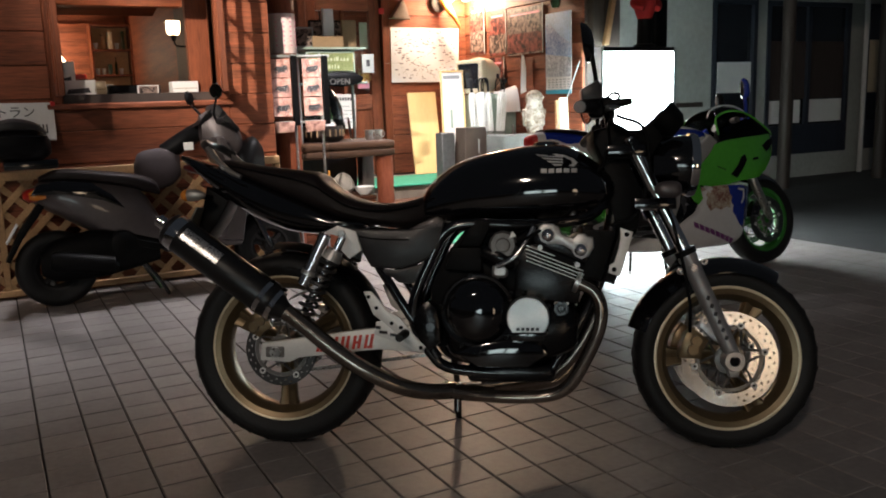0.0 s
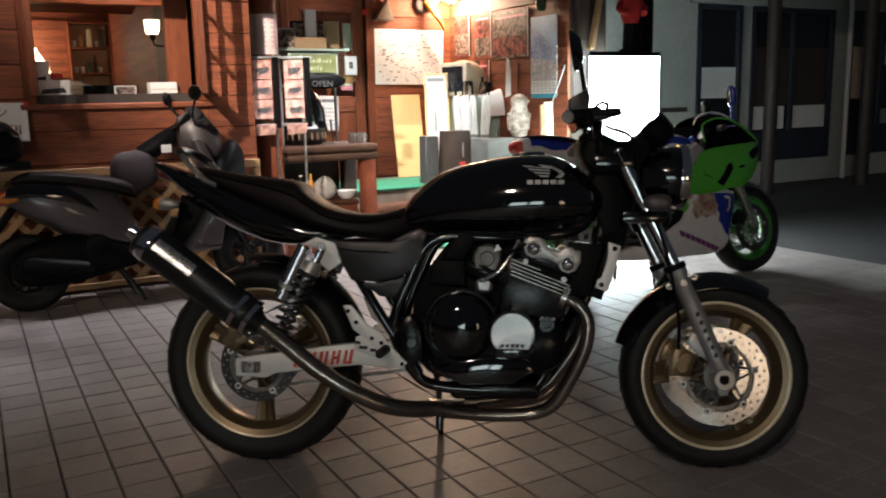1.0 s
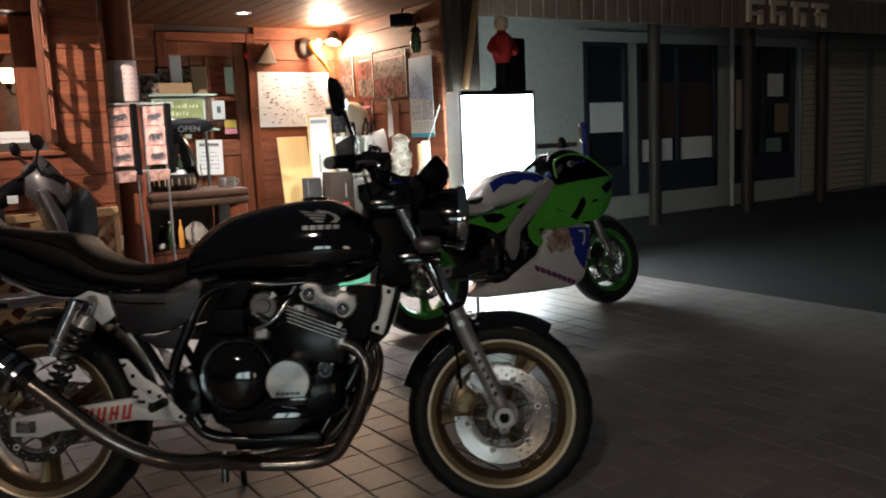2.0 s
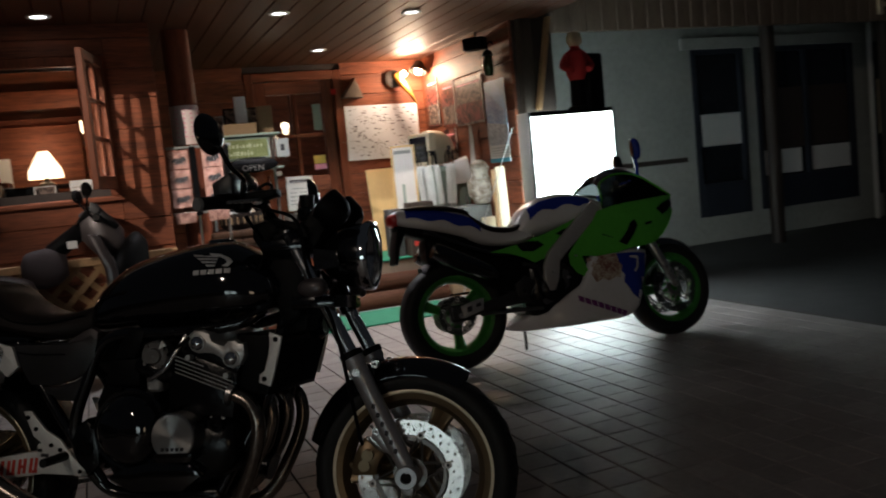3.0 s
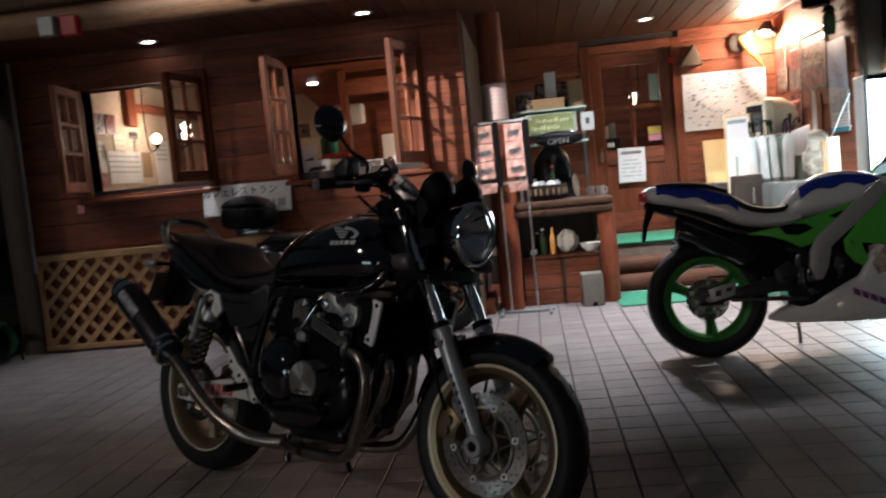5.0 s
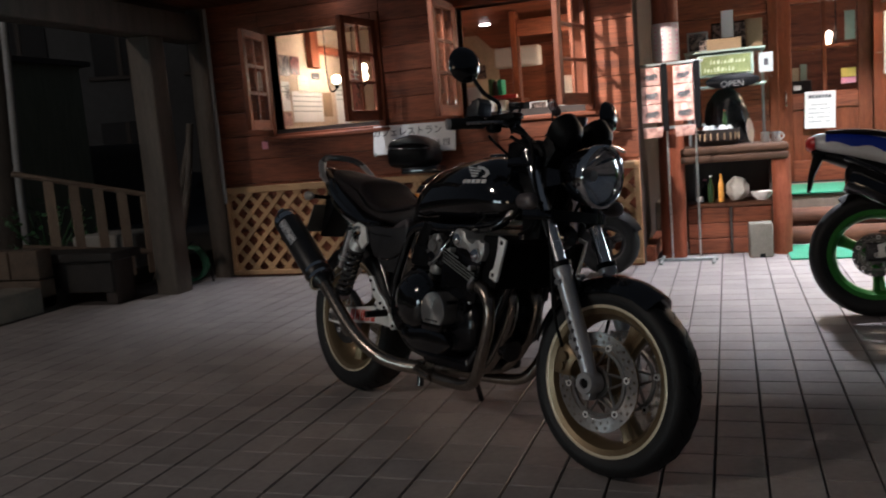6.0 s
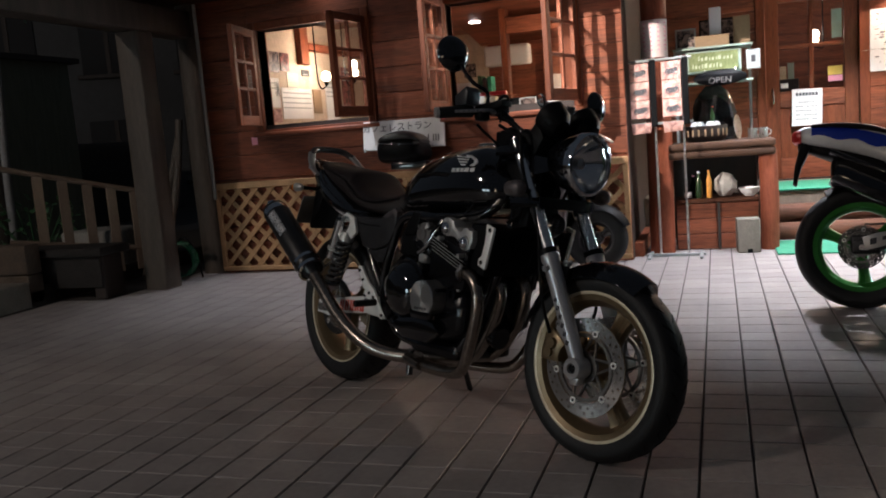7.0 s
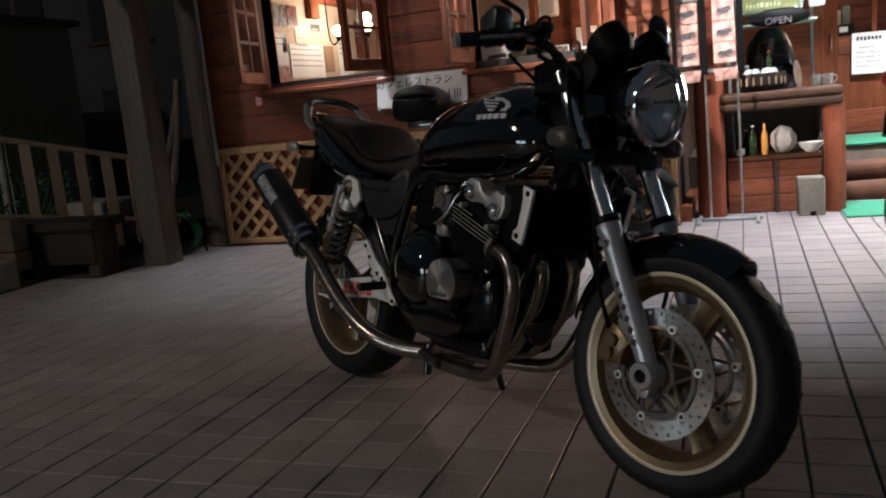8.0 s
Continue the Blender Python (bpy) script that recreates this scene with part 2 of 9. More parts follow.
def loft(bm, rings, cap=True, loop=False):
    """Skins rings of equal count."""
    vs = [[bm.verts.new(p) for p in r] for r in rings]
    n = len(vs[0])
    pairs = list(zip(vs, vs[1:])) + ([(vs[-1], vs[0])] if loop else [])
    for a, b in pairs:
        for i in range(n):
            bm.faces.new((a[i], a[(i + 1) % n], b[(i + 1) % n], b[i]))
    if cap and not loop:
        bm.faces.new(vs[0][::-1])
        bm.faces.new(vs[-1])
    return bm


def frame_of(d):
    d = d.normalized()
    a = d.cross(Vector((0, 0, 1))) if abs(d.z) < 0.9 else d.cross(Vector((1, 0, 0)))
    a.normalize()
    return a, d.cross(a)


def cyl(bm, p0, p1, r0, r1=None, n=16, cap=True):
    p0, p1 = Vector(p0), Vector(p1)
    a, b = frame_of(p1 - p0)
    return loft(bm, [ring(p0, a, b, r0, n), ring(p1, a, b, r0 if r1 is None else r1, n)], cap)


def curve_points(pts, k=5):
    pts = [Vector(p) for p in pts]
    if len(pts) < 3:
        return pts
    ext = [2 * pts[0] - pts[1], *pts, 2 * pts[-1] - pts[-2]]
    out = []
    for i in range(1, len(ext) - 2):
        p0, p1, p2, p3 = ext[i - 1:i + 3]
        for j in range(k):
            t = j / k
            out.append(0.5 * (2 * p1 + (p2 - p0) * t + (2 * p0 - 5 * p1 + 4 * p2 - p3) * t * t + (3 * p1 - p0 - 3 * p2 + p3) * t ** 3))
    return out + [pts[-1]]


def tube(bm, pts, r, n=10, k=5, cap=True, flat=1.0):
    """A round rod along a smooth line; r: one radius or one at each end."""
    line = curve_points(pts, k)
    a, b = frame_of(line[1] - line[0])
    rings = []
    for i, p in enumerate(line):
        d = (line[min(i + 1, len(line) - 1)] - line[max(i - 1, 0)]).normalized()
        a = (a - d * a.dot(d)).normalized()
        b = d.cross(a)
        f = i / (len(line) - 1)
        rad = r if not isinstance(r, (tuple, list)) else r[0] * (1 - f) + r[1] * f
        rings.append(ring(p, a, b, rad, n, rad * flat))
    return loft(bm, rings, cap)


def lathe(bm, profile, c=(0, 0, 0), axis=(0, 0, 1), n=24, cap=False, loop=False):
    """profile: rows of radius and height along the axis."""
    c, d = Vector(c), Vector(axis).normalized()
    a, b = frame_of(d)
    return loft(bm, [ring(c + d * h, a, b, max(r, 1e-4), n) for r, h in profile], cap, loop)


def slab(bm, pts, y0, y1, bev=0.0, to=None):
    """A plate of outline pts (x, z), from y0 to y1; to: maps (x, y, z)."""
    to = to or (lambda x, y, z: (x, y, z))
    a = [bm.verts.new(to(x, y0, z)) for x, z in pts]
    b = [bm.verts.new(to(x, y1, z)) for x, z in pts]
    n = len(pts)
    fs = [bm.faces.new(a), bm.faces.new(b[::-1])]
    for i in range(n):
        fs.append(bm.faces.new((a[(i + 1) % n], a[i], b[i], b[(i + 1) % n])))
    bmesh.ops.recalc_face_normals(bm, faces=fs)
    if bev:
        edges = [e for e in {e for f in fs[:2] for e in f.edges}]
        bmesh.ops.bevel(bm, geom=edges, offset=bev, segments=2, profile=0.5, affect="EDGES")
    return bm


def B():
    return bmesh.new()


def mesh_of(name, bm, material, angle=38):
    bmesh.ops.recalc_face_normals(bm, faces=bm.faces)
    me = bpy.data.meshes.new(name)
    bm.to_mesh(me)
    bm.free()
    me.polygons.foreach_set("use_smooth", [True] * len(me.polygons))
    me.set_sharp_from_angle(angle=radians(angle))
    me.materials.append(material)
    return me


def part(name, bm, material, parent, label="", at=None):
    ob = new(name, mesh_of(name, bm, material))
    ob.parent = parent
    if at is not None:
        ob.matrix_basis = at
    return tagged(ob, label) if label else ob


def thing(name, label, category, m=None, group="", kind=""):
    """An Empty at a thing's base."""
    ob = new(name)
    ob.empty_display_size = 0.1
    ob.matrix_basis = m or Matrix.Identity(4)
    return tagged(ob, label, category, group, kind)


def solid(name, bm, material, label, category, m=None, group="", kind=""):
    """A thing of one mesh."""
    ob = new(name, mesh_of(name, bm, material))
    if m is not None:
        ob.matrix_basis = m
    return tagged(ob, label, category, group, kind)


def structure(name, bm, material, label="", m=None):
    return solid(name, bm, material, label or name.replace("_", " "), "structure", m, kind="structure")

# ---- the ground ----
structure("ground", bx(B(), -60, 90, -60, 90, -0.3, -0.03), ASPHALT, "dark asphalt ground round the paved forecourt")
TX0, TX1, TY0, TY1 = -1.4, 5.96, -2.4, 7.0
floor = structure("floor", bx(B(), TX0, TX1, TY0, TY1, -0.2, -0.008), GROUT, "forecourt floor of small square beige tiles with dark joints")

# ---- the cafe front ----
WY = 5.5                       # face of the window wall
WIN1 = (-0.12, 0.76, 1.14, 1.86)
WIN2 = (1.40, 2.28, 1.13, 1.87)


def wall_box(name, x0, x1, y0, y1, z0, z1, material, label, holes=()):
    """A wall along x with openings through it."""
    bm = B()
    xs = sorted({x0, x1, *[h[0] for h in holes], *[h[1] for h in holes]})
    for a, b in zip(xs, xs[1:]):
        cut = sorted((h[2], h[3]) for h in holes if h[0] <= a and h[1] >= b)
        z = z0
        for lo, hi in cut:
            if lo > z:
                bx(bm, a, b, y0, y1, z, lo)
            z = hi
        if z < z1:
            bx(bm, a, b, y0, y1, z, z1)
    return structure(name, bm, material, label)


def boards(parent, x0, x1, z0, z1, face, material, high=0.17, holes=(), deep=0.02, axis="x"):
    """Horizontal boards on a wall, each a piece of its own."""
    z, k = z0, 0
    while z < z1 - 0.01:
        top = min(z + high, z1)
        spans = [(x0, x1)]
        for h in holes:
            if h[2] < top - 0.03 and h[3] > z + 0.03:
                spans = [s for a, b in spans for s in ((a, min(b, h[0])), (max(a, h[1]), b)) if s[1] - s[0] > 0.02]
        for a, b in spans:
            out = face - deep - 0.003 * ((k * 7) % 3)
            if axis == "x":
                bm = bx(B(), a, b, out, face, z + 0.0012, top - 0.0012, 0.004)
            else:
                bm = bx(B(), out, face, a, b, z + 0.0012, top - 0.0012, 0.004)
            part("board", bm, material, parent)
        z, k = z + high, k + 1


wall_front = wall_box("wall_front", -0.62, 2.62, WY, WY + 0.12, -0.1, 2.3, DARKWOOD, "red-brown timber front wall with two serving windows", (WIN1, WIN2))
FRAMED = [(a - 0.06, b + 0.06, c - 0.05, d + 0.06) for a, b, c, d in (WIN1, WIN2)]
boards(wall_front, -0.62, 2.62, 0.0, 2.2, WY, WOOD_X, 0.185, FRAMED)
for a, b, c, d in FRAMED:          # narrow boards filling up to the frames
    if c < 1.085:
        part("board", bx(B(), a, b, WY - 0.026, WY, 0.9265, c - 0.036, 0.004), WOOD_X, wall_front)
    part("board", bx(B(), a, b, WY - 0.026, WY, d + 0.002, 2.0335, 0.004), WOOD_X, wall_front)


def window(name, w, label):
    a, b, c, d = w
    ob = thing(name, label, "structure", pose(0, 0, 0), kind="structure")
    f = 0.06
    for n, r in (("window_jamb", (a - f, a, c - 0.05, d + f)), ("window_jamb", (b, b + f, c - 0.05, d + f)), ("window_head", (a, b, d, d + f))):
        part(n, bx(B(), r[0], r[1], WY - 0.05, WY + 0.14, r[2], r[3], 0.006), WOOD_Z, ob)
    part("window_sill", bx(B(), a - f - 0.03, b + f + 0.03, WY - 0.065, WY + 0.14, c - 0.085, c - 0.05, 0.008), WOOD_X, ob)
    return ob


window("window_1", WIN1, "serving window in a red-brown timber frame, standing open")
window("window_2", WIN2, "serving window in a red-brown timber frame, standing open")


def casement(hinge, width, z0, z1, turn, sign, label):
    """An open casement of two by three panes, hinged on its local z axis."""
    ob = thing("casement_window", label, "window", pose(hinge[0], hinge[1], z0, 0, 0, turn), "open casements")
    h, s = z1 - z0, 0.055
    part("stile", bx(B(), 0, s, -0.018, 0.018, 0, h, 0.004), WOOD_Z, ob)
    part("stile", bx(B(), width - s, width, -0.018, 0.018, 0, h, 0.004), WOOD_Z, ob)
    part("rail", bx(B(), s, width - s, -0.018, 0.018, 0, 0.075, 0.004), WOOD_X, ob)
    part("rail", bx(B(), s, width - s, -0.018, 0.018, h - s, h, 0.004), WOOD_X, ob)
    part("muntin", bx(B(), width / 2 - 0.012, width / 2 + 0.012, -0.014, 0.014, 0.075, h - s, 0.003), WOOD_Z, ob)
    zs = [0.075 + (h - s - 0.075) * i / 3 for i in range(4)]
    for z in zs[1:3]:
        for p, q in ((s, width / 2 - 0.012), (width / 2 + 0.012, width - s)):
            part("muntin", bx(B(), p, q, -0.013, 0.013, z - 0.011, z + 0.011, 0.003), WOOD_X, ob)
    for i in range(3):
        for p, q in ((s, width / 2 - 0.012), (width / 2 + 0.012, width - s)):
            g = part("pane", bx(B(), p, q, -0.003, 0.003, zs[i] + 0.01, zs[i + 1] - 0.01), PANE, ob)
            g.visible_shadow = False
    return ob


casement((WIN1[0] - 0.02, WY - 0.05), 0.45, 1.14, 1.86, -80, 1, "brown glazed casement swung wide open")
casement((WIN1[1] + 0.02, WY - 0.05), 0.45, 1.14, 1.86, -99, 1, "dark brown glazed casement swung open")
casement((WIN2[0] - 0.02, WY - 0.05), 0.42, 1.12, 1.9, -92, 1, "brown glazed casement swung wide open")
casement((WIN2[1] + 0.03, WY - 0.05), 0.5, 1.12, 1.9, -103, 1, "brown glazed casement swung wide open")

# entrance recess
DY, PX0, PX1, PZ = 7.65, 2.62, 5.28, 0.34
DOOR = (3.62, 4.36, PZ, 1.98)
wall_porch_left = structure("wall_porch_left", bx(B(), PX0 - 0.12, PX0, WY + 0.12, DY, -0.1, 2.3), DARKWOOD, "timber side wall of the entrance recess")
wall_back = wall_box("wall_back", PX0 - 0.12, PX1 + 0.12, DY, DY + 0.12, -0.1, 2.4, DARKWOOD, "red-brown timber wall with the entrance door", [DOOR])
boards(wall_back, PX0, PX1, 0.34, 2.3, DY, WOOD_X, 0.185, [(DOOR[0] - 0.08, DOOR[1] + 0.08, 0, DOOR[3] + 0.08)])
wall_porch_right = structure("wall_porch_right", bx(B(), PX1, PX1 + 0.12, 5.75, DY, -0.1, 2.4), DARKWOOD, "red-brown timber side wall of the entrance covered in posters")
boards(wall_porch_right, 5.75, DY, 0.34, 2.3, PX1, WOOD_Y, 0.185, axis="y")
structure("porch_deck", bx(B(), PX0, PX1, 6.55, DY, -0.1, PZ - 0.012, 0.01), GREY_WOOD, "raised timber porch before the door")
structure("door_mat", bx(B(), 3.3, 4.75, 6.52, 7.3, PZ - 0.008, PZ + 0.006, 0.004), GREENMAT, "green matting on the porch")
for i, (y, z) in enumerate(((6.42, 0.22), (6.26, 0.10))):
    structure("step_log", tube(B(), [(3.45, y, z - 0.05), (4.0, y + 0.005, z - 0.045), (4.75, y, z - 0.05)], 0.07, 12), REDLOG, "round log step up to the porch")
structure("ground_mat", bx(B(), 3.55, 4.6, 5.5, 6.1, 0.0, 0.012, 0.004), GREENMAT, "worn green mat on the tiles before the steps")

door = thing("door_1", "brown timber entrance door with four glass panes", "door", pose(DOOR[0], DY + 0.02, DOOR[2]), kind="structure")
DW, DH = DOOR[1] - DOOR[0], DOOR[3] - DOOR[2]
part("stile", bx(B(), 0, 0.11, 0, 0.045, 0, DH, 0.004), WOOD_Z, door)
part("stile", bx(B(), DW - 0.11, DW, 0, 0.045, 0, DH, 0.004), WOOD_Z, door)
for z0, z1 in ((0, 0.18), (0.62, 0.76), (DH - 0.12, DH)):
    part("rail", bx(B(), 0.11, DW - 0.11, 0, 0.045, z0, z1, 0.004), WOOD_X, door)
part("muntin", bx(B(), DW / 2 - 0.018, DW / 2 + 0.018, 0.003, 0.042, 0.76, DH - 0.12, 0.003), WOOD_Z, door)
part("muntin", bx(B(), 0.11, DW - 0.11, 0.004, 0.041, 1.12, 1.155, 0.003), WOOD_X, door)
part("panel", bx(B(), 0.11, DW - 0.11, 0.012, 0.034, 0.18, 0.62, 0.003), WOOD_Z, door)
for x0, x1 in ((0.11, DW / 2 - 0.018), (DW / 2 + 0.018, DW - 0.11)):
    for z0, z1 in ((0.76, 1.12), (1.155, DH - 0.12)):
        part("pane", bx(B(), x0, x1, 0.02, 0.026, z0, z1), PANE, door).visible_shadow = False
part("door_handle", tube(B(), [(0.055, 0.0, 0.66), (0.055, -0.04, 0.67), (0.055, -0.045, 0.78), (0.055, 0.0, 0.79)], 0.008, 8), CHROME, door)
frame_door = thing("door_frame", "reddish timber door frame", "structure", pose(0, 0, 0), kind="structure")
for r in ((DOOR[0] - 0.08, DOOR[0], PZ, DOOR[3] + 0.08), (DOOR[1], DOOR[1] + 0.08, PZ, DOOR[3] + 0.08)):
    part("door_jamb", bx(B(), r[0], r[1], DY - 0.03, DY + 0.12, r[2], r[3], 0.005), WOOD_Z, frame_door)
part("door_head", bx(B(), DOOR[0], DOOR[1], DY - 0.03, DY + 0.12, DOOR[3], DOOR[3] + 0.08, 0.005), WOOD_X, frame_door)

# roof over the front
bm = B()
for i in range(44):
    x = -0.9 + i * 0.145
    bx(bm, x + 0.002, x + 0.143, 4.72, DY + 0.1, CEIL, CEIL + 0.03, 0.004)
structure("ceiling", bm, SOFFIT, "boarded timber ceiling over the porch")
structure("roof", bx(B(), -2.6, 5.5, 4.2, 12, CEIL + 0.24, CEIL + 0.4), DARKWOOD, "dark roof over the cafe")
structure("beam", tube(B(), [(-0.9, 4.6, 2.168), (1.5, 4.59, 2.165), (3.4, 4.6, 2.17), (5.5, 4.58, 2.165)], 0.085, 16), LOG, "long round log beam along the eaves")
for x, y in DOWNLIGHTS:
    ob = thing("downlight", "round recessed downlight, lit, in the boarded ceiling", "ceiling light", pose(x, y, CEIL), "downlights")
    part("trim_ring", lathe(B(), [(0.045, 0.0), (0.045, -0.006), (0.066, -0.008), (0.07, 0.0)], n=24), PAPER, ob)
    part("lens", lathe(B(), [(0.001, -0.002), (0.043, -0.002), (0.043, 0.004)], n=24), DOWNL, ob, "glowing white lens")

# rooms behind
structure("fascia", bx(B(), -0.9, 5.5, 4.50, 4.62, 2.245, 2.5, 0.01), LOG, "broad timber fascia board over the log beam")
structure("room_floor", bx(B(), -0.5, 2.68, WY + 0.12, 10.9, 0.0, 0.1), WOOD_Y, "wooden floor of the cafe room")
structure("room_wall_back", bx(B(), -0.62, 0.3, 10.9, 11.0, 0, 2.3), PLASTER, "cream wall of the cafe room pinned with papers")
structure("room_wall_wood", bx(B(), 0.3, 2.68, 10.9, 11.0, 0, 2.3), WOOD_X, "dark timber wall of the cafe room")
structure("room_wall_left", bx(B(), -0.62, -0.5, WY + 0.12, 10.9, 0, 2.3), PLASTER, "cream side wall of the cafe room")
structure("room_ceiling", bx(B(), -0.62, 5.4, WY + 0.12, 11.0, 2.3, 2.36), WOOD_X, "boarded ceiling of the cafe room")
structure("room_wall_side", bx(B(), 2.56, 2.68, DY + 0.12, 10.9, 0, 2.3), WOOD_Y, "timber side wall of the cafe room")
structure("room_wall_far", bx(B(), 2.68, 5.4, 9.9, 10.0, 0, 2.3), WOOD_X, "timber wall behind the entrance door")
structure("room_wall_right", bx(B(), 5.3, 5.4, DY + 0.12, 9.9, 0, 2.3), WOOD_Y, "timber side wall behind the entrance door")


# ---- neighbouring shop ----
NY = 7.2
HOLE = [(8.13, 8.82, 0.25, 2.05), (8.98, 10.42, 0.25, 2.05), (10.72, 12.05, 0.25, 2.05)]
wall_shop = wall_box("wall_shop", 5.40, 18.0, NY, NY + 0.2, -0.1, 2.9, WHITEWALL, "pale rendered wall of the neighbouring shop", HOLE)
structure("wall_return", bx(B(), 5.42, 5.55, 5.9, NY, -0.1, 2.6), WHITEWALL, "pale rendered return wall beside the entrance")
structure("wall_band", bx(B(), 5.55, 8.0, NY - 0.02, NY, 0.86, 0.91, 0.003), DARKWOOD, "dark dado band on the pale wall")
# One dark sheet stands in for the unlit room behind the panes.
structure("shop_interior", bx(B(), 7.9, 18.0, NY + 0.9, NY + 1.0, 0, 2.6), BLUEPAINT, "dark sheet standing for the unlit room behind the shop windows")
structure("shop_eaves", bx(B(), 5.45, 19.0, 6.3, 8.6, 2.34, 2.5), DARKWOOD, "dark boarded eaves over the shop front")
shop_fascia = structure("shop_fascia", bx(B(), 5.45, 19.0, 6.26, 6.3, 2.1, 2.5), GREY_WOOD, "weathered timber fascia over the shop front")
fascia_me = mesh_of("fascia_batten", bx(B(), -0.05, 0.05, -0.014, 0, 0.0, 0.395, 0.004), GREY_WOOD)
for i in range(62):
    ob = new("batten", fascia_me)
    ob.parent, ob.matrix_basis = shop_fascia, pose(5.53 + i * 0.16, 6.2595, 2.1)
structure("shop_lintel", bx(B(), 8.0, 18.0, NY - 0.05, NY, 2.02, 2.14, 0.004), WHITEWALL, "pale lintel over the shop windows")
shopfront = thing("window_3", "dark shop windows with faded blue timber frames", "structure", pose(0, 0, 0), kind="structure")
for a, b, c, d in HOLE:
    part("window_frame", bx(B(), a, a + 0.06, NY - 0.02, NY + 0.08, c, d, 0.004), BLUEPAINT, shopfront)
    part("window_frame", bx(B(), b - 0.06, b, NY - 0.02, NY + 0.08, c, d, 0.004), BLUEPAINT, shopfront)
    part("window_frame", bx(B(), a + 0.06, b - 0.06, NY - 0.02, NY + 0.08, c, c + 0.35, 0.004), BLUEPAINT, shopfront)
    part("window_frame", bx(B(), a + 0.06, b - 0.06, NY - 0.02, NY + 0.08, d - 0.08, d, 0.004), BLUEPAINT, shopfront)
    part("pane", bx(B(), a + 0.06, b - 0.06, NY + 0.03, NY + 0.036, c + 0.35, d - 0.08), DARKGLASS, shopfront)
    n = max(1, round((b - a) / 0.7))
    for i in range(1, n):
        x = a + (b - a) * i / n
        part("mullion", bx(B(), x - 0.03, x + 0.03, NY - 0.015, NY + 0.07, c + 0.35, d - 0.08, 0.004), BLUEPAINT, shopfront)
for x0, x1, z0, z1, m in ((8.23, 8.76, 1.0, 1.34, PAPER), (9.06, 9.6, 0.62, 0.89, PAPER), (9.74, 10.34, 0.62, 0.89, PAPER), (10.8, 11.05, 0.95, 1.59, CREAM), (11.48, 11.82, 1.37, 1.67, PAPER), (11.64, 11.95, 0.88, 1.27, CARD), (11.43, 11.79, 0.62, 0.81, TEAL)):
    solid("window_notice", bx(B(), x0, x1, NY + 0.012, NY + 0.018, z0, z1, 0.001), m, "pale sheet hung inside the dark shop window", "notice")
for x0, x1 in ((9.06, 9.66), (9.74, 10.34)):
    solid("curtain", bx(B(), x0, x1, NY + 0.010, NY + 0.020, 0.9, 1.57, 0.004), mat("brown_curtain", (0.04, 0.027, 0.023), 0.9, var=0.3, scale=8, stretch=(6, 1, 0.3)) if x0 < 9.1 else bpy.data.materials["brown_curtain"], "brown curtain drawn behind the shop window", "curtain")
for x0, x1 in ((12.15, 12.64), (12.79, 13.72), (13.9, 14.8)):
    ob = thing("roller_shutter", "pale ribbed roller shutter pulled down", "shutter", pose(0, 0, 0), "roller shutters")
    for k in range(24):
        z = 0.02 + k * 0.082
        part("slat", bx(B(), x0, x1, NY - 0.05, NY - 0.022, z, z + 0.074, 0.006), CREAM, ob)
    part("guide_rail", bx(B(), x0 - 0.05, x0, NY - 0.07, NY, 0, 2.02, 0.004), GREYST, ob)
    part("guide_rail", bx(B(), x1, x1 + 0.04, NY - 0.07, NY, 0, 2.02, 0.004), GREYST, ob)
for x, r in ((8.51, 0.07), (10.11, 0.075), (11.6, 0.07)):
    solid("eaves_post", tube(B(), [(x, 6.5, -0.03), (x + 0.01, 6.5, 1.2), (x, 6.5, 2.34)], r, 12), DARKWOOD, "round timber post carrying the shop eaves", "post", group="eaves posts")
solid("down_pipe", tube(B(), [(10.62, 7.12, -0.03), (10.62, 7.12, 2.3)], 0.03, 14), PAPER, "pale plastic down pipe on the shop wall", "pipe")
ob = thing("shop_sign", "pale cut-out letters fixed along the shop fascia", "sign", pose(0, 0, 0))
for i, x in enumerate((9.72, 10.13, 10.54, 10.95)):
    bm = bx(B(), x, x + 0.3, 6.205, 6.244, 2.36, 2.42, 0.004)
    bx(bm, x + 0.03 * i, x + 0.06 + 0.03 * i, 6.205, 6.244, 2.16, 2.36, 0.004)
    bx(bm, x + 0.2, x + 0.27, 6.205, 6.244, 2.14, 2.30, 0.004)
    bx(bm, x + 0.05, x + 0.25, 6.205, 6.244, 2.24 + 0.01 * i, 2.28 + 0.01 * i, 0.004)
    part("letter_block", bm, CREAM, ob)
for x0, x1, y0, m in ((5.31, 5.42, 5.68, LOG_Z), (5.44, 5.60, 5.70, DARKWOOD)):
    solid("timber_post", bx(B(), x0, x1, y0, y0 + 0.11, -0.008, 2.2, 0.01), m, "squared timber post at the corner of the entrance", "post", group="corner posts")
solid("timber_brace", slab(B(), [(5.39, 1.42), (5.43, 1.42), (5.57, 2.12), (5.53, 2.12)], 5.63, 5.675, 0.004), PALE_WOOD, "pale slanting brace nailed to the corner post", "brace")

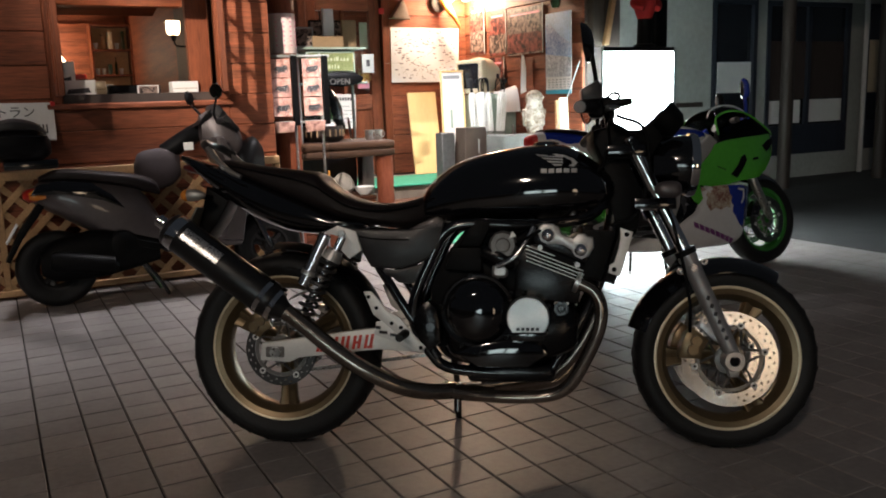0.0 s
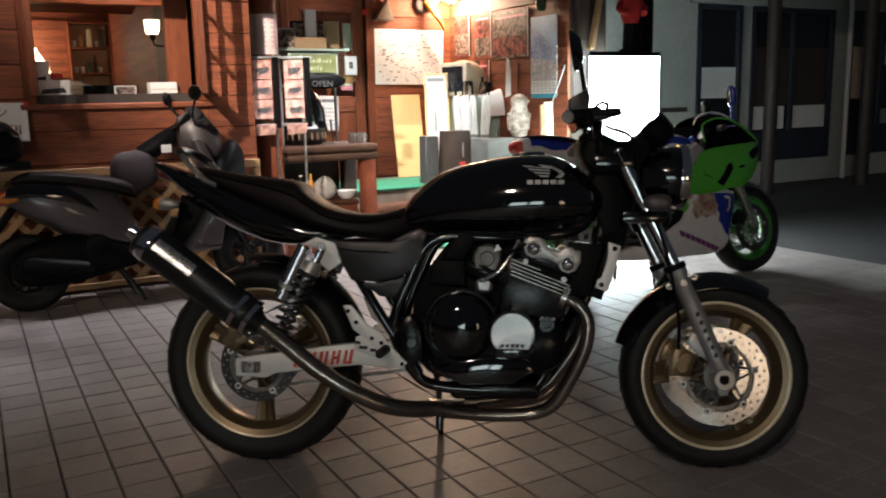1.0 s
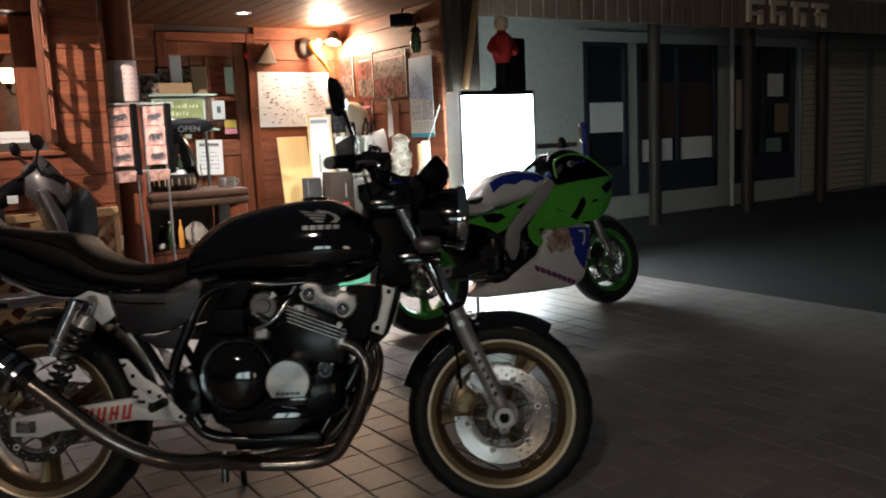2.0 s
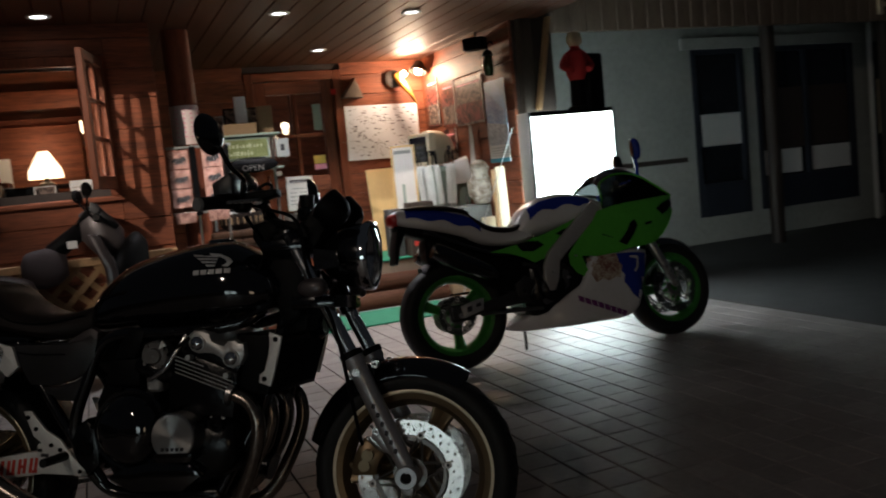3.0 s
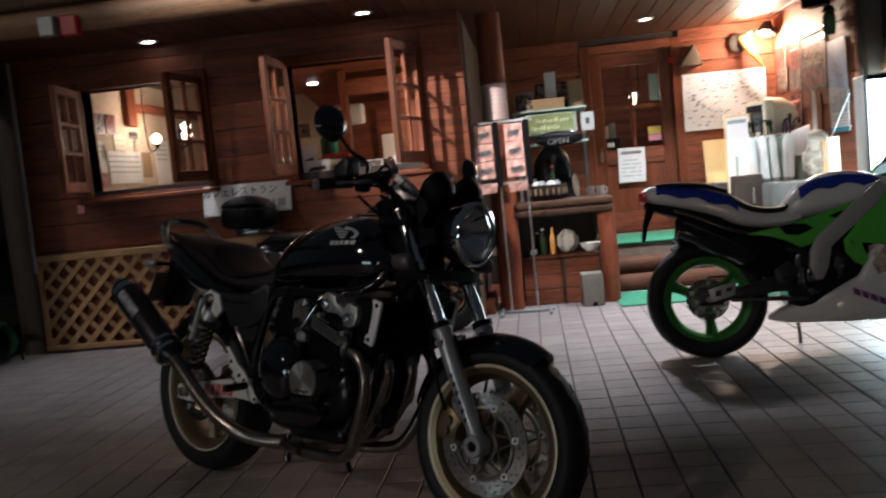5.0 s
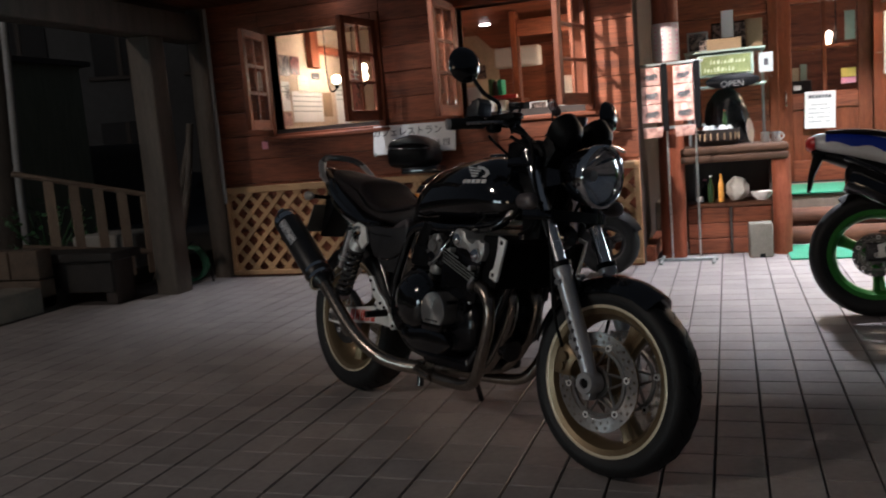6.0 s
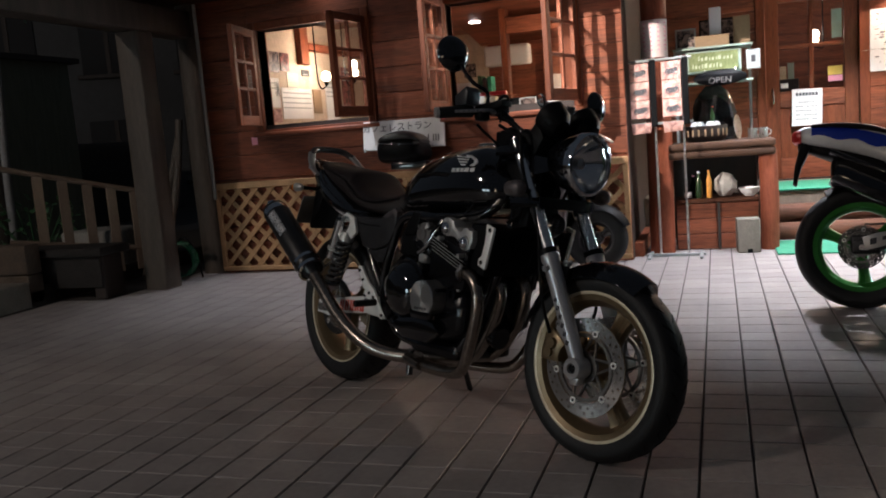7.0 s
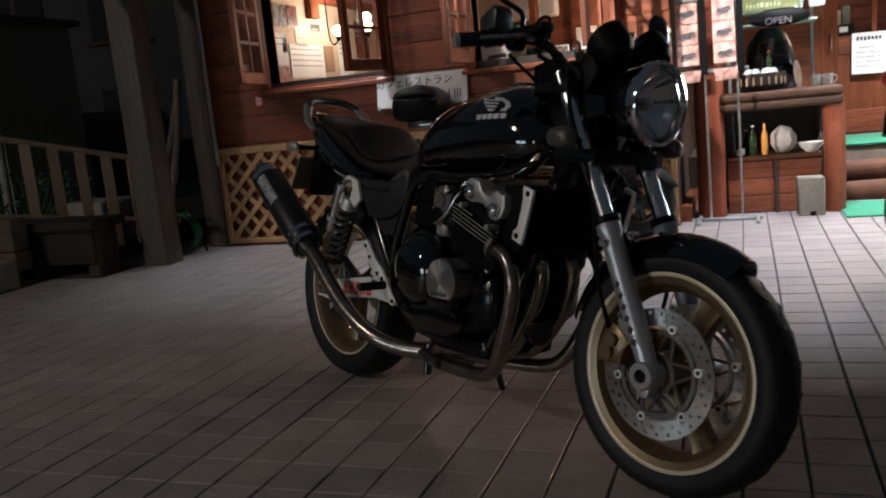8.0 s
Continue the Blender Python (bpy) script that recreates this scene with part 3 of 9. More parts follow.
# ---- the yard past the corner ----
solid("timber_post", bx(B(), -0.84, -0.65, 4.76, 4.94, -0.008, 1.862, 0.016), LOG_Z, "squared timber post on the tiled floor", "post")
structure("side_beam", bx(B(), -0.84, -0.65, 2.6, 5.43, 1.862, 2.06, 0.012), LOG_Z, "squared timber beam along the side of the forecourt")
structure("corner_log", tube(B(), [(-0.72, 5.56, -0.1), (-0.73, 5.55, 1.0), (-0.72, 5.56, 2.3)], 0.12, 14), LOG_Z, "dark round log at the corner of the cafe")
solid("down_pipe", tube(B(), [(-0.585, 5.40, 0.6), (-0.585, 5.40, 1.2), (-0.585, 5.40, 2.1)], 0.014, 10), GREYST, "thin grey conduit up the corner of the cafe wall", "pipe")
structure("yard_kerb", bx(B(), -1.75, -1.4, -2.4, 4.25, -0.05, 0.17, 0.02), STONE, "low concrete kerb beside the forecourt")
structure("yard_soil", bx(B(), -6.0, -1.42, -2.4, 8.0, -0.1, 0.12, 0.03), SOIL, "dark soil bed beside the forecourt")
fence = thing("railing", "weathered pale timber railing beside the bed", "railing", pose(0, 0, 0))
pa_, pb_ = Vector((-1.75, 4.84, 0.9)), Vector((-1.27, 5.41, 0.7))
rail_d = pb_ - pa_
across = Vector((rail_d.x, rail_d.y, 0)).normalized()
thick = Vector((-across.y, across.x, 0)) * 0.016
part("rail", tube(B(), [pa_ - rail_d * 0.35, pa_ + rail_d * 0.5, pb_ + rail_d * 0.3], 0.022, 8), GREY_WOOD, fence)
part("rail", tube(B(), [pa_ - rail_d * 0.35 - Vector((0, 0, 0.56)), pa_ + rail_d * 0.5 - Vector((0, 0, 0.5)), pb_ + rail_d * 0.3 - Vector((0, 0, 0.44))], 0.022, 8), GREY_WOOD, fence)
for i in range(6):
    q = pa_ + rail_d * (i * 0.235 - 0.03)
    lo, hi = Vector((q.x, q.y, 0.08)), q - Vector((0, 0, 0.012))
    part("baluster", loft(B(), [[e + across * a + thick * b for a, b in ((-0.035, -1), (0.035, -1), (0.035, 1), (-0.035, 1))] for e in (lo, hi)]), mat("pale_weathered_wood", (0.22, 0.165, 0.115), 0.75, var=0.3, scale=6, bump=0.4, stretch=(3, 3, 0.5)) if i == 0 else fence.children[2].data.materials[0], fence)
solid("stone_slab", bx(B(), -2.1, -1.45, 5.35, 5.8, 0.1, 0.40, 0.02), CONCRETE, "pale concrete slab lying behind the railing", "slab")
# Near-black uneven brown for the bench's top and front.
BENCHWOOD = mat("near_black_timber", (0.014, 0.011, 0.009), 0.85, var=0.6, scale=7, hard=0.3, bump=0.8, bscale=40)
bench = thing("yard_bench", "dark rough timber bench beside the bed", "bench", pose(0, 0, 0))
part("bench_top", bx(B(), -1.85, -0.92, 4.42, 4.74, 0.31, 0.37, 0.01), BENCHWOOD, bench)
part("bench_front", bx(B(), -1.8, -0.97, 4.46, 4.49, 0.08, 0.31, 0.006), BENCHWOOD, bench)
for x in (-1.75, -1.02):
    part("leg", bx(B(), x - 0.05, x + 0.05, 4.49, 4.70, -0.008 if x > -1.4 else 0.1, 0.31, 0.006), DARKWOOD, bench)
for i, (x, lean) in enumerate(((-0.95, 0.12), (-1.02, 0.22))):
    solid("pole", tube(B(), [(x - lean, 5.25, -0.03), (x, 5.42, 0.7), (x + lean * 0.4, 5.5, 1.25 - 0.15 * i)], 0.03, 10), LOG_Z, "bare timber pole leaning by the corner log", "pole", group="leaning poles")
reel = thing("hose_reel", "green garden hose coiled on the tiles by the wall", "hose", pose(-0.82, 5.22, 0.0))
pts = [(0.13 * math.cos(i * 0.5) * (1 - 0.03 * (i % 5)), 0.03 * math.sin(i * 0.11) - 0.02, 0.16 + 0.13 * math.sin(i * 0.5)) for i in range(90)]
part("hose", tube(B(), pts, 0.011, 8, 1), mat("green_hose", (0.012, 0.09, 0.04), 0.4, var=0.2), reel)
part("stand", tube(B(), [(-0.12, 0.06, 0.0), (-0.1, 0.03, 0.2), (0.0, 0.03, 0.33), (0.1, 0.03, 0.2), (0.12, 0.06, 0.0)], 0.008, 8), BLACKM, reel)
far = thing("house", "dark house across the lane with unlit windows", "house", pose(-9.5, 13.0, -0.5, 0, 0, 30))
part("wall", bx(B(), -5, 5, 0, 6, 0, 7.5), mat("far_house_wall", (0.075, 0.075, 0.075), 0.85, var=0.2, scale=1), far)
part("roof", slab(B(), [(-5.4, 7.5), (5.4, 7.5), (0, 9.6)], -0.4, 6.4), DARKWOOD, far)
for i in range(5):
    for k in range(3):
        w = part("window", bx(B(), -4.3 + i * 1.8, -3.3 + i * 1.8, -0.04, 0.0, 1.0 + k * 2.2, 2.3 + k * 2.2, 0.01), mat("unlit_far_window", (0.008, 0.009, 0.011), 0.7) if i + k == 0 else bpy.data.materials["unlit_far_window"], far)
        part("sill", bx(B(), -4.4 + i * 1.8, -3.2 + i * 1.8, -0.09, -0.04, 0.92 + k * 2.2, 1.0 + k * 2.2, 0.01), DARKWOOD, w)
        part("mullion", bx(B(), -3.84 + i * 1.8, -3.76 + i * 1.8, -0.07, -0.04, 1.0 + k * 2.2, 2.3 + k * 2.2), DARKWOOD, w)
shed = thing("shed", "pale garden shed with one dimly lit window", "shed", pose(-5.3, 7.1, 0.1))
part("wall", bx(B(), -0.9, 0.95, 0, 1.2, 0, 2.1), mat("shed_boards", (0.16, 0.17, 0.13), 0.8, var=0.3, scale=5, stretch=(4, 4, 0.5)), shed)
part("roof", slab(B(), [(-1.0, 2.1), (1.05, 2.1), (1.05, 2.16), (-1.0, 2.3)], -0.1, 1.3), DARKWOOD, shed)
lit = part("window", bx(B(), 0.40, 0.88, -0.02, 0.0, 0.42, 0.98), glow("dim_lit_window", (0.72, 1.0, 0.82), 0.22), shed, "dimly lit barred window")
for k in range(6):
    part("bar", bx(B(), 0.42 + k * 0.088, 0.432 + k * 0.088, -0.034, -0.022, 0.42, 0.98), BLACKM, lit)
for z in (0.42, 0.69, 0.97):
    part("bar", bx(B(), 0.38, 0.90, -0.048, -0.035, z, z + 0.014), BLACKM, lit)
solid("yard_pipe", tube(B(), [(-2.84, 5.6, 0.1), (-2.82, 5.6, 0.93), (-2.75, 5.6, 2.05), (-2.73, 5.6, 3.2)], 0.035, 12), mat("pale_grey_pipe", (0.24, 0.24, 0.24), 0.5, var=0.3), "pale grey pipe standing in the soil bed", "pipe")
random.seed(9)
tree = thing("tree", "dark bare-stemmed tree behind the railing", "tree", pose(-3.42, 6.0, 0.08))
part("trunk", tube(B(), [(0, 0, 0), (0.03, 0, 0.6), (0.07, 0.02, 1.4), (0.16, 0.0, 2.4), (0.2, 0.1, 3.4)], [0.15, 0.075], 14), mat("dark_bark", (0.035, 0.028, 0.022), 0.9, var=0.5, scale=8, bump=0.9, bscale=30, stretch=(3, 3, 0.6)), tree)
for k in range(6):
    a = k * 1.05
    part("limb", tube(B(), [(0.15, 0.03, 2.3 + 0.15 * k), (0.15 + 0.4 * math.cos(a), 0.4 * math.sin(a), 2.8 + 0.15 * k), (0.15 + 0.9 * math.cos(a), 0.9 * math.sin(a), 3.2 + 0.12 * k)], [0.045, 0.012], 8), tree.children[0].data.materials[0], tree)
bm = B()
for i in range(900):
    a, r, z = random.uniform(0, 6.28), random.random() ** 0.5 * 1.15, random.uniform(2.7, 4.3)
    q = Vector((0.15 + r * math.cos(a), r * math.sin(a), z - 0.25 * r))
    d = Vector((random.uniform(-1, 1), random.uniform(-1, 1), random.uniform(-0.6, 0.4))).normalized() * 0.09
    e = d.cross(Vector((random.random(), random.random(), random.random()))).normalized() * 0.03
    bm.faces.new([bm.verts.new(v) for v in (q, q + d * 0.5 + e, q + d, q + d * 0.5 - e)])
part("crown", bm, LEAF, tree, "dark leaves")
BLOCKM = mat("brown_stone_block", (0.085, 0.06, 0.042), 0.9, var=0.4, scale=8, bump=0.8, bscale=40, each=0.2)
blocks = thing("block_wall", "low wall of brown stone blocks beside the bench", "wall", pose(0, 0, 0))
for k in range(2):
    for i in range(4):
        x = -2.95 + i * 0.385 + 0.12 * k
        part("block", bx(B(), x, min(x + 0.375, -1.42), 4.26, 4.40, 0.005 + k * 0.215, 0.212 + k * 0.215, 0.010), BLOCKM, blocks)
random.seed(4)
for cx, cy, n in ((-2.6, 5.6, 260), (-3.6, 4.2, 300), (-5.0, 6.5, 300)):
    bm = B()
    for i in range(n):
        a, r, z = random.uniform(0, 6.28), random.random() ** 0.6 * 0.55, random.uniform(0.1, 0.75)
        q = Vector((cx + r * math.cos(a), cy + r * math.sin(a), z * (1 - 0.35 * r)))
        d = Vector((random.uniform(-1, 1), random.uniform(-1, 1), random.uniform(-0.2, 0.8))).normalized() * 0.06
        e = d.cross(Vector((random.random(), random.random(), random.random()))).normalized() * 0.02
        vs = [bm.verts.new(p) for p in (q, q + d * 0.5 + e, q + d, q + d * 0.5 - e)]
        bm.faces.new(vs)
    for k in range(7):
        a = k * 0.9
        tube(bm, [(cx, cy, 0.05), (cx + 0.15 * math.cos(a), cy + 0.15 * math.sin(a), 0.3), (cx + 0.35 * math.cos(a), cy + 0.35 * math.sin(a), 0.6)], [0.012, 0.004], 6, 3)
    solid("shrub", bm, LEAF, "dark leafy shrub in the soil bed", "shrub", kind="stuff")
structure("bank", bx(B(), -60, -6.2, -40, 12.5, -0.2, 1.3, 0.2), SOIL, "dark bank past the lane")

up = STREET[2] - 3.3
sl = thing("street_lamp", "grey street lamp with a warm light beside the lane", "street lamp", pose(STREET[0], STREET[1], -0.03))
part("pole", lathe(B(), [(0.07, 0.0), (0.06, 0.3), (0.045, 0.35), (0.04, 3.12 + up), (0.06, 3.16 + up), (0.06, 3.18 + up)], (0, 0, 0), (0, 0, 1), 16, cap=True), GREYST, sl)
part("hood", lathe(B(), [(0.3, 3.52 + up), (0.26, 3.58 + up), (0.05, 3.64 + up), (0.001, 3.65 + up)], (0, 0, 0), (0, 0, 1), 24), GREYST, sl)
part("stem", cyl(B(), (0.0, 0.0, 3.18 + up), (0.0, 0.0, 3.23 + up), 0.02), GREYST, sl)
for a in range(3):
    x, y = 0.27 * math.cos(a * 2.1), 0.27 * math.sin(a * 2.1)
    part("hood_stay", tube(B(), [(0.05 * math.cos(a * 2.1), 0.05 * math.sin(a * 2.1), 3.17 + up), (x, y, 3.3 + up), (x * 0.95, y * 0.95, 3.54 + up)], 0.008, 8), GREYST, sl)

fl = thing("floodlight", "small grey floodlight added on the street lamp pole", "floodlight", look(FLOOD, (2.5, WALL_Y, 1.62)))
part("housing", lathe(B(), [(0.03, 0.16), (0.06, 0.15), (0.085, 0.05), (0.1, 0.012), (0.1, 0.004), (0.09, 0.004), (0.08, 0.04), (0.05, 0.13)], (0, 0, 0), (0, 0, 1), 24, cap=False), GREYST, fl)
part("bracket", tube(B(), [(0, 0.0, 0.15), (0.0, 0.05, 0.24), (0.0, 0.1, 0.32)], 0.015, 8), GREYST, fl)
# Machines made up behind the camera, giving the brake discs low lights to reflect.
for x, y, turn_, front in ((-3.35, -4.6, -39.5, ADDEDCOOL), (-2.48, -5.32, -39.5, ADDEDCOOL), (0.8, -6.6, -13, ADDEDWARM)):
    spot = Matrix.Translation((x, y, -0.03)) @ Matrix.Rotation(radians(turn_), 4, "Z")
    vm = thing("vending_machine", "unseen grey machine added for reflections, with a " + ("cold white" if front is ADDEDCOOL else "warm amber") + " lit front", "vending machine", spot, "vending machines")
    part("body", bx(B(), -0.53, 0.53, -0.72, 0.0, 0.06, 1.83, 0.02), GREYST, vm)
    part("window", bx(B(), -0.46, 0.46, 0.001, 0.012, 0.86, 1.74, 0.004), front, vm, "glowing display window")
    part("lower_panel", bx(B(), -0.46, 0.46, 0.001, 0.01, 0.4, 0.84, 0.004), front, vm, "glowing lower panel")
    part("tray", bx(B(), -0.4, 0.4, 0.001, 0.02, 0.14, 0.34, 0.006), BLACKM, vm)
    part("coin_slot", bx(B(), 0.3, 0.42, 0.0125, 0.03, 0.9, 1.1, 0.004), STEEL, vm)
    for fx in (-0.45, 0.45):
        part("foot", bx(B(), fx - 0.05, fx + 0.05, -0.66, -0.06, 0.0, 0.06, 0.006), BLACKM, vm)


# ---- the black motorcycle ----
def section(x, zb, zt, hw, n=20, p=2.5, y=0.0, top=1.0):
    """A rounded ring across the length of a body; top: its width at the top against the bottom."""
    out, zc, hz = [], (zb + zt) / 2, (zt - zb) / 2
    for i in range(n):
        a = 2 * math.pi * i / n
        c, s = math.cos(a), math.sin(a)
        v = math.copysign(abs(s) ** (2 / p), s)
        w = hw * math.copysign(abs(c) ** (2 / p), c) * (1 + (top - 1) * (v + 1) / 2)
        out.append(Vector((x, y + w, zc + hz * v)))
    return out


def body(rows, p=2.5, n=20, top=1.0, y=0.0):
    """A body lofted along x through rows of (x, bottom, top, half width), smoothed between them."""
    fine = curve_points([Vector((r[0], r[1], r[2])) for r in rows], 4)
    half = curve_points([Vector((r[0], r[3], 0)) for r in rows], 4)
    return loft(B(), [section(a.x, a.y, a.z, max(b.y, 0.004), n, p, y, top) for a, b in zip(fine, half)])


def wheel_rim(cx, cz, rim, width, spokes, phase):
    bm = B()
    w = width / 2
    lathe(bm, [(rim, -w), (rim + 0.004, -w + 0.004), (rim - 0.012, -w + 0.018), (rim - 0.022, -w + 0.03), (rim - 0.022, w - 0.03), (rim - 0.012, w - 0.018), (rim + 0.004, w - 0.004), (rim, w),
               (rim - 0.02, w - 0.006), (rim - 0.036, w - 0.03), (rim - 0.04, 0), (rim - 0.036, -w + 0.03), (rim - 0.02, -w + 0.006)], (cx, 0, cz), (0, 1, 0), 64, loop=True)
    lathe(bm, [(0.012, -0.06), (0.04, -0.06), (0.045, -0.03), (0.045, 0.03), (0.04, 0.06), (0.012, 0.06)], (cx, 0, cz), (0, 1, 0), 24, cap=True)
    return bm


def spoke_mesh(cx, cz, rim, a):
    """One wide cast spoke, channelled on both faces."""
    d, t = Vector((math.cos(a), 0, math.sin(a))), Vector((-math.sin(a), 0, math.cos(a)))
    rings = []
    for r, w, hd in ((0.03, 0.026, 0.022), (0.07, 0.023, 0.019), (0.12, 0.024, 0.017), (rim - 0.06, 0.027, 0.018), (rim - 0.034, 0.034, 0.02)):
        q, e = Vector((cx, 0, cz)) + d * r, w * 0.55
        rings.append([q + t * u + Vector((0, v, 0)) for u, v in ((-w, -hd * 0.6), (-w * 0.8, -hd), (-e, -hd), (0, -hd * 0.45), (e, -hd), (w * 0.8, -hd), (w, -hd * 0.6), (w, hd * 0.6), (w * 0.8, hd), (e, hd), (0, hd * 0.45), (-e, hd), (-w * 0.8, hd), (-w, hd * 0.6))])
    return loft(B(), rings)


def add_spokes(wheel, cx, cz, rim, count, phase, material):
    for k in range(count):
        part("spoke", spoke_mesh(cx, cz, rim, radians(phase + 360 / count * k)), material, wheel)


def tyre(cx, cz, outer, rim, width):
    bm, w, prof = B(), width / 2, []
    mid = (outer + rim) / 2
    prof.append((rim - 0.008, -w * 0.72))
    for i in range(17):
        a = math.pi * (i / 16)
        y = -w * math.cos(a)
        r = mid - 0.012 + (outer - mid + 0.012) * math.sin(a) ** 0.62
        prof.append((r, y))
    prof.append((rim - 0.008, w * 0.72))
    return lathe(bm, prof, (cx, 0, cz), (0, 1, 0), 72)


def tread(cx, cz, outer, width, n):
    """Slanted grooves, laid as thin dark bars just proud of the tread."""
    bm, w = B(), width / 2
    for k in range(n):
        for s in (-1, 1):
            rings = []
            for f in (0.15, 0.4, 0.62):
                a = 2 * math.pi * (k + 0.5 * (s > 0) + f * 0.9) / n
                y = s * w * f
                r = outer - 0.0002 - (outer * 0.16) * max(0, f - 0.3) ** 2
                d = Vector((math.cos(a), 0, math.sin(a)))
                t = Vector((-math.sin(a), 0, math.cos(a)))
                q = Vector((cx, y, cz)) + d * r
                rings.append([q + t * 0.002 - d * 0.002, q + t * 0.002 + d * 0.001, q - t * 0.002 + d * 0.001, q - t * 0.002 - d * 0.002])
            loft(bm, rings)
    return bm


def brake_disc(cx, cz, y, outer, inner, holes=36):
    """A drilled ring: the holes go through, as gaps in a band of the ring."""
    bm, th = B(), 0.0025
    r = [inner, inner + (outer - inner) * 0.24, inner + (outer - inner) * 0.42, inner + (outer - inner) * 0.62, inner + (outer - inner) * 0.80, outer]
    n = holes * 3
    vs = {}

    def v(i, j, s):
        key = (i % n, j, s)
        if key not in vs:
            a = 2 * math.pi * (i % n) / n
            vs[key] = bm.verts.new((cx + r[j] * math.cos(a), y + s * th, cz + r[j] * math.sin(a)))
        return vs[key]
    open_cells = {(i, j) for i in range(n) for j in range(5) if (j == 1 and i % 4 == 0) or (j == 3 and i % 4 == 2)}
    for i in range(n):
        for j in range(5):
            if (i, j) in open_cells:
                continue
            bm.faces.new((v(i, j, -1), v(i + 1, j, -1), v(i + 1, j + 1, -1), v(i, j + 1, -1)))
            bm.faces.new((v(i, j, 1), v(i, j + 1, 1), v(i + 1, j + 1, 1), v(i + 1, j, 1)))
            for (p, q), nb in ((((i, j), (i + 1, j)), (i, j - 1)), (((i, j + 1), (i + 1, j + 1)), (i, j + 1)), (((i, j), (i, j + 1)), ((i - 1) % n, j)), (((i + 1, j), (i + 1, j + 1)), ((i + 1) % n, j))):
                if nb in open_cells or nb[1] < 0 or nb[1] > 4:
                    bm.faces.new((v(*p, -1), v(*q, -1), v(*q, 1), v(*p, 1)))
    return bm


def carrier_ring(cx, cz, y, r0, r1, half):
    return lathe(B(), [(r0, -half), (r1, -half), (r1, half), (r0, half)], (cx, y, cz), (0, 1, 0), 48, loop=True)


def add_carrier(wheel, cx, cz, y, outer, arms=6):
    """A pierced disc carrier: hub ring, thin outer ring and forked arms between them."""
    part("carrier_hub", carrier_ring(cx, cz, y, 0.024, 0.044, 0.005), CARRIERM, wheel)
    part("carrier_rim", carrier_ring(cx, cz, y, outer - 0.017, outer - 0.007, 0.0035), CARRIERM, wheel)
    for k in range(arms):
        a = 2 * math.pi * k / arms + 0.2
        for lean in (-0.42, 0.42):
            p0 = Vector((cx + 0.042 * math.cos(a + lean * 1.2), y, cz + 0.042 * math.sin(a + lean * 1.2)))
            p1 = Vector((cx + (outer - 0.004) * math.cos(a + lean * 0.12), y, cz + (outer - 0.004) * math.sin(a + lean * 0.12)))
            part("carrier_arm", tube(B(), [p0, p0 * 0.5 + p1 * 0.5, p1], 0.0048, 6, 2, flat=0.8), CARRIERM, wheel)
    for k in range(arms):
        a = 2 * math.pi * k / arms + 0.2
        part("disc_bobbin", cyl(B(), (cx + outer * math.cos(a), y - 0.006, cz + outer * math.sin(a)), (cx + outer * math.cos(a), y + 0.006, cz + outer * math.sin(a)), 0.0095, n=14), BRIGHTALU, wheel)
        part("bobbin_bore", cyl(B(), (cx + outer * math.cos(a), y - 0.0068, cz + outer * math.sin(a)), (cx + outer * math.cos(a), y + 0.0068, cz + outer * math.sin(a)), 0.005, n=10), INK, wheel)


def caliper(cx, cz, y, r, a, long=0.055):
    """A brake caliper hugging the disc at angle a."""
    bm = B()
    for k in range(5):
        b = radians(a) + (k - 2) * 0.17
        hw = 0.026 if k in (1, 2, 3) else 0.019
        c = Vector((cx + r * math.cos(b), y, cz + r * math.sin(b)))
        d, t = Vector((math.cos(b), 0, math.sin(b))), Vector((-math.sin(b), 0, math.cos(b)))
        if k == 0:
            rings = []
        rings.append([c + d * (0.032 * sx) + Vector((0, hw * sy, 0)) for sx, sy in ((-1, -0.8), (-0.7, -1), (0.7, -1), (1, -0.8), (1, 0.8), (0.7, 1), (-0.7, 1), (-1, 0.8))])
    loft(bm, rings)
    for k in (-0.12, 0.12):
        b = radians(a) + k
        cyl(bm, (cx + r * math.cos(b), y - 0.036, cz + r * math.sin(b)), (cx + r * math.cos(b), y, cz + r * math.sin(b)), 0.015, n=14)
    return bm


def fender(cx, cz, r, a0, a1, hw, drop=0.045, n=18):
    """A mudguard arched over a wheel, from angle a0 to a1."""
    rings = []
    for i in range(n + 1):
        f = i / n
        a = radians(a0 + (a1 - a0) * f)
        taper = 0.55 + 0.45 * math.sin(math.pi * min(1, max(0, 0.12 + f * 0.8))) ** 0.5
        d = Vector((math.cos(a), 0, math.sin(a)))
        outer, inner = [], []
        for j in range(9):
            u = -1 + 2 * j / 8
            q = Vector((cx, hw * taper * u, cz)) + d * (r - drop * u * u)
            outer.append(q)
            inner.append(q - d * 0.004 * (1 if abs(u) < 0.9 else 0.2))
        rings.append(outer + inner[::-1])
    return loft(B(), rings)


def bars(bm, x, z, y, count, w, h, gap, lean=0.2, thick=0.0015, to=None):
    """Plain slanted bars that stand in for lettering."""
    for i in range(count):
        p = x + i * (w + gap)
        slab(bm, [(p, z), (p + w, z), (p + w + lean * h, z + h), (p + lean * h, z + h)], y - thick, y, to=to)
    return bm


RR, FR = 0.297, 0.268
FX, RX = 1.317, -0.012
bike = thing("motorcycle", "black naked motorcycle with gold wheels leaning on its side stand", "motorcycle", pose(1.753, 2.646, 0.002, -8.7, 0, -34.5))
AXIS_P, AXIS_D = Vector((1.0, 0, 0.86)), Vector((-0.271, 0, 0.576)).normalized()
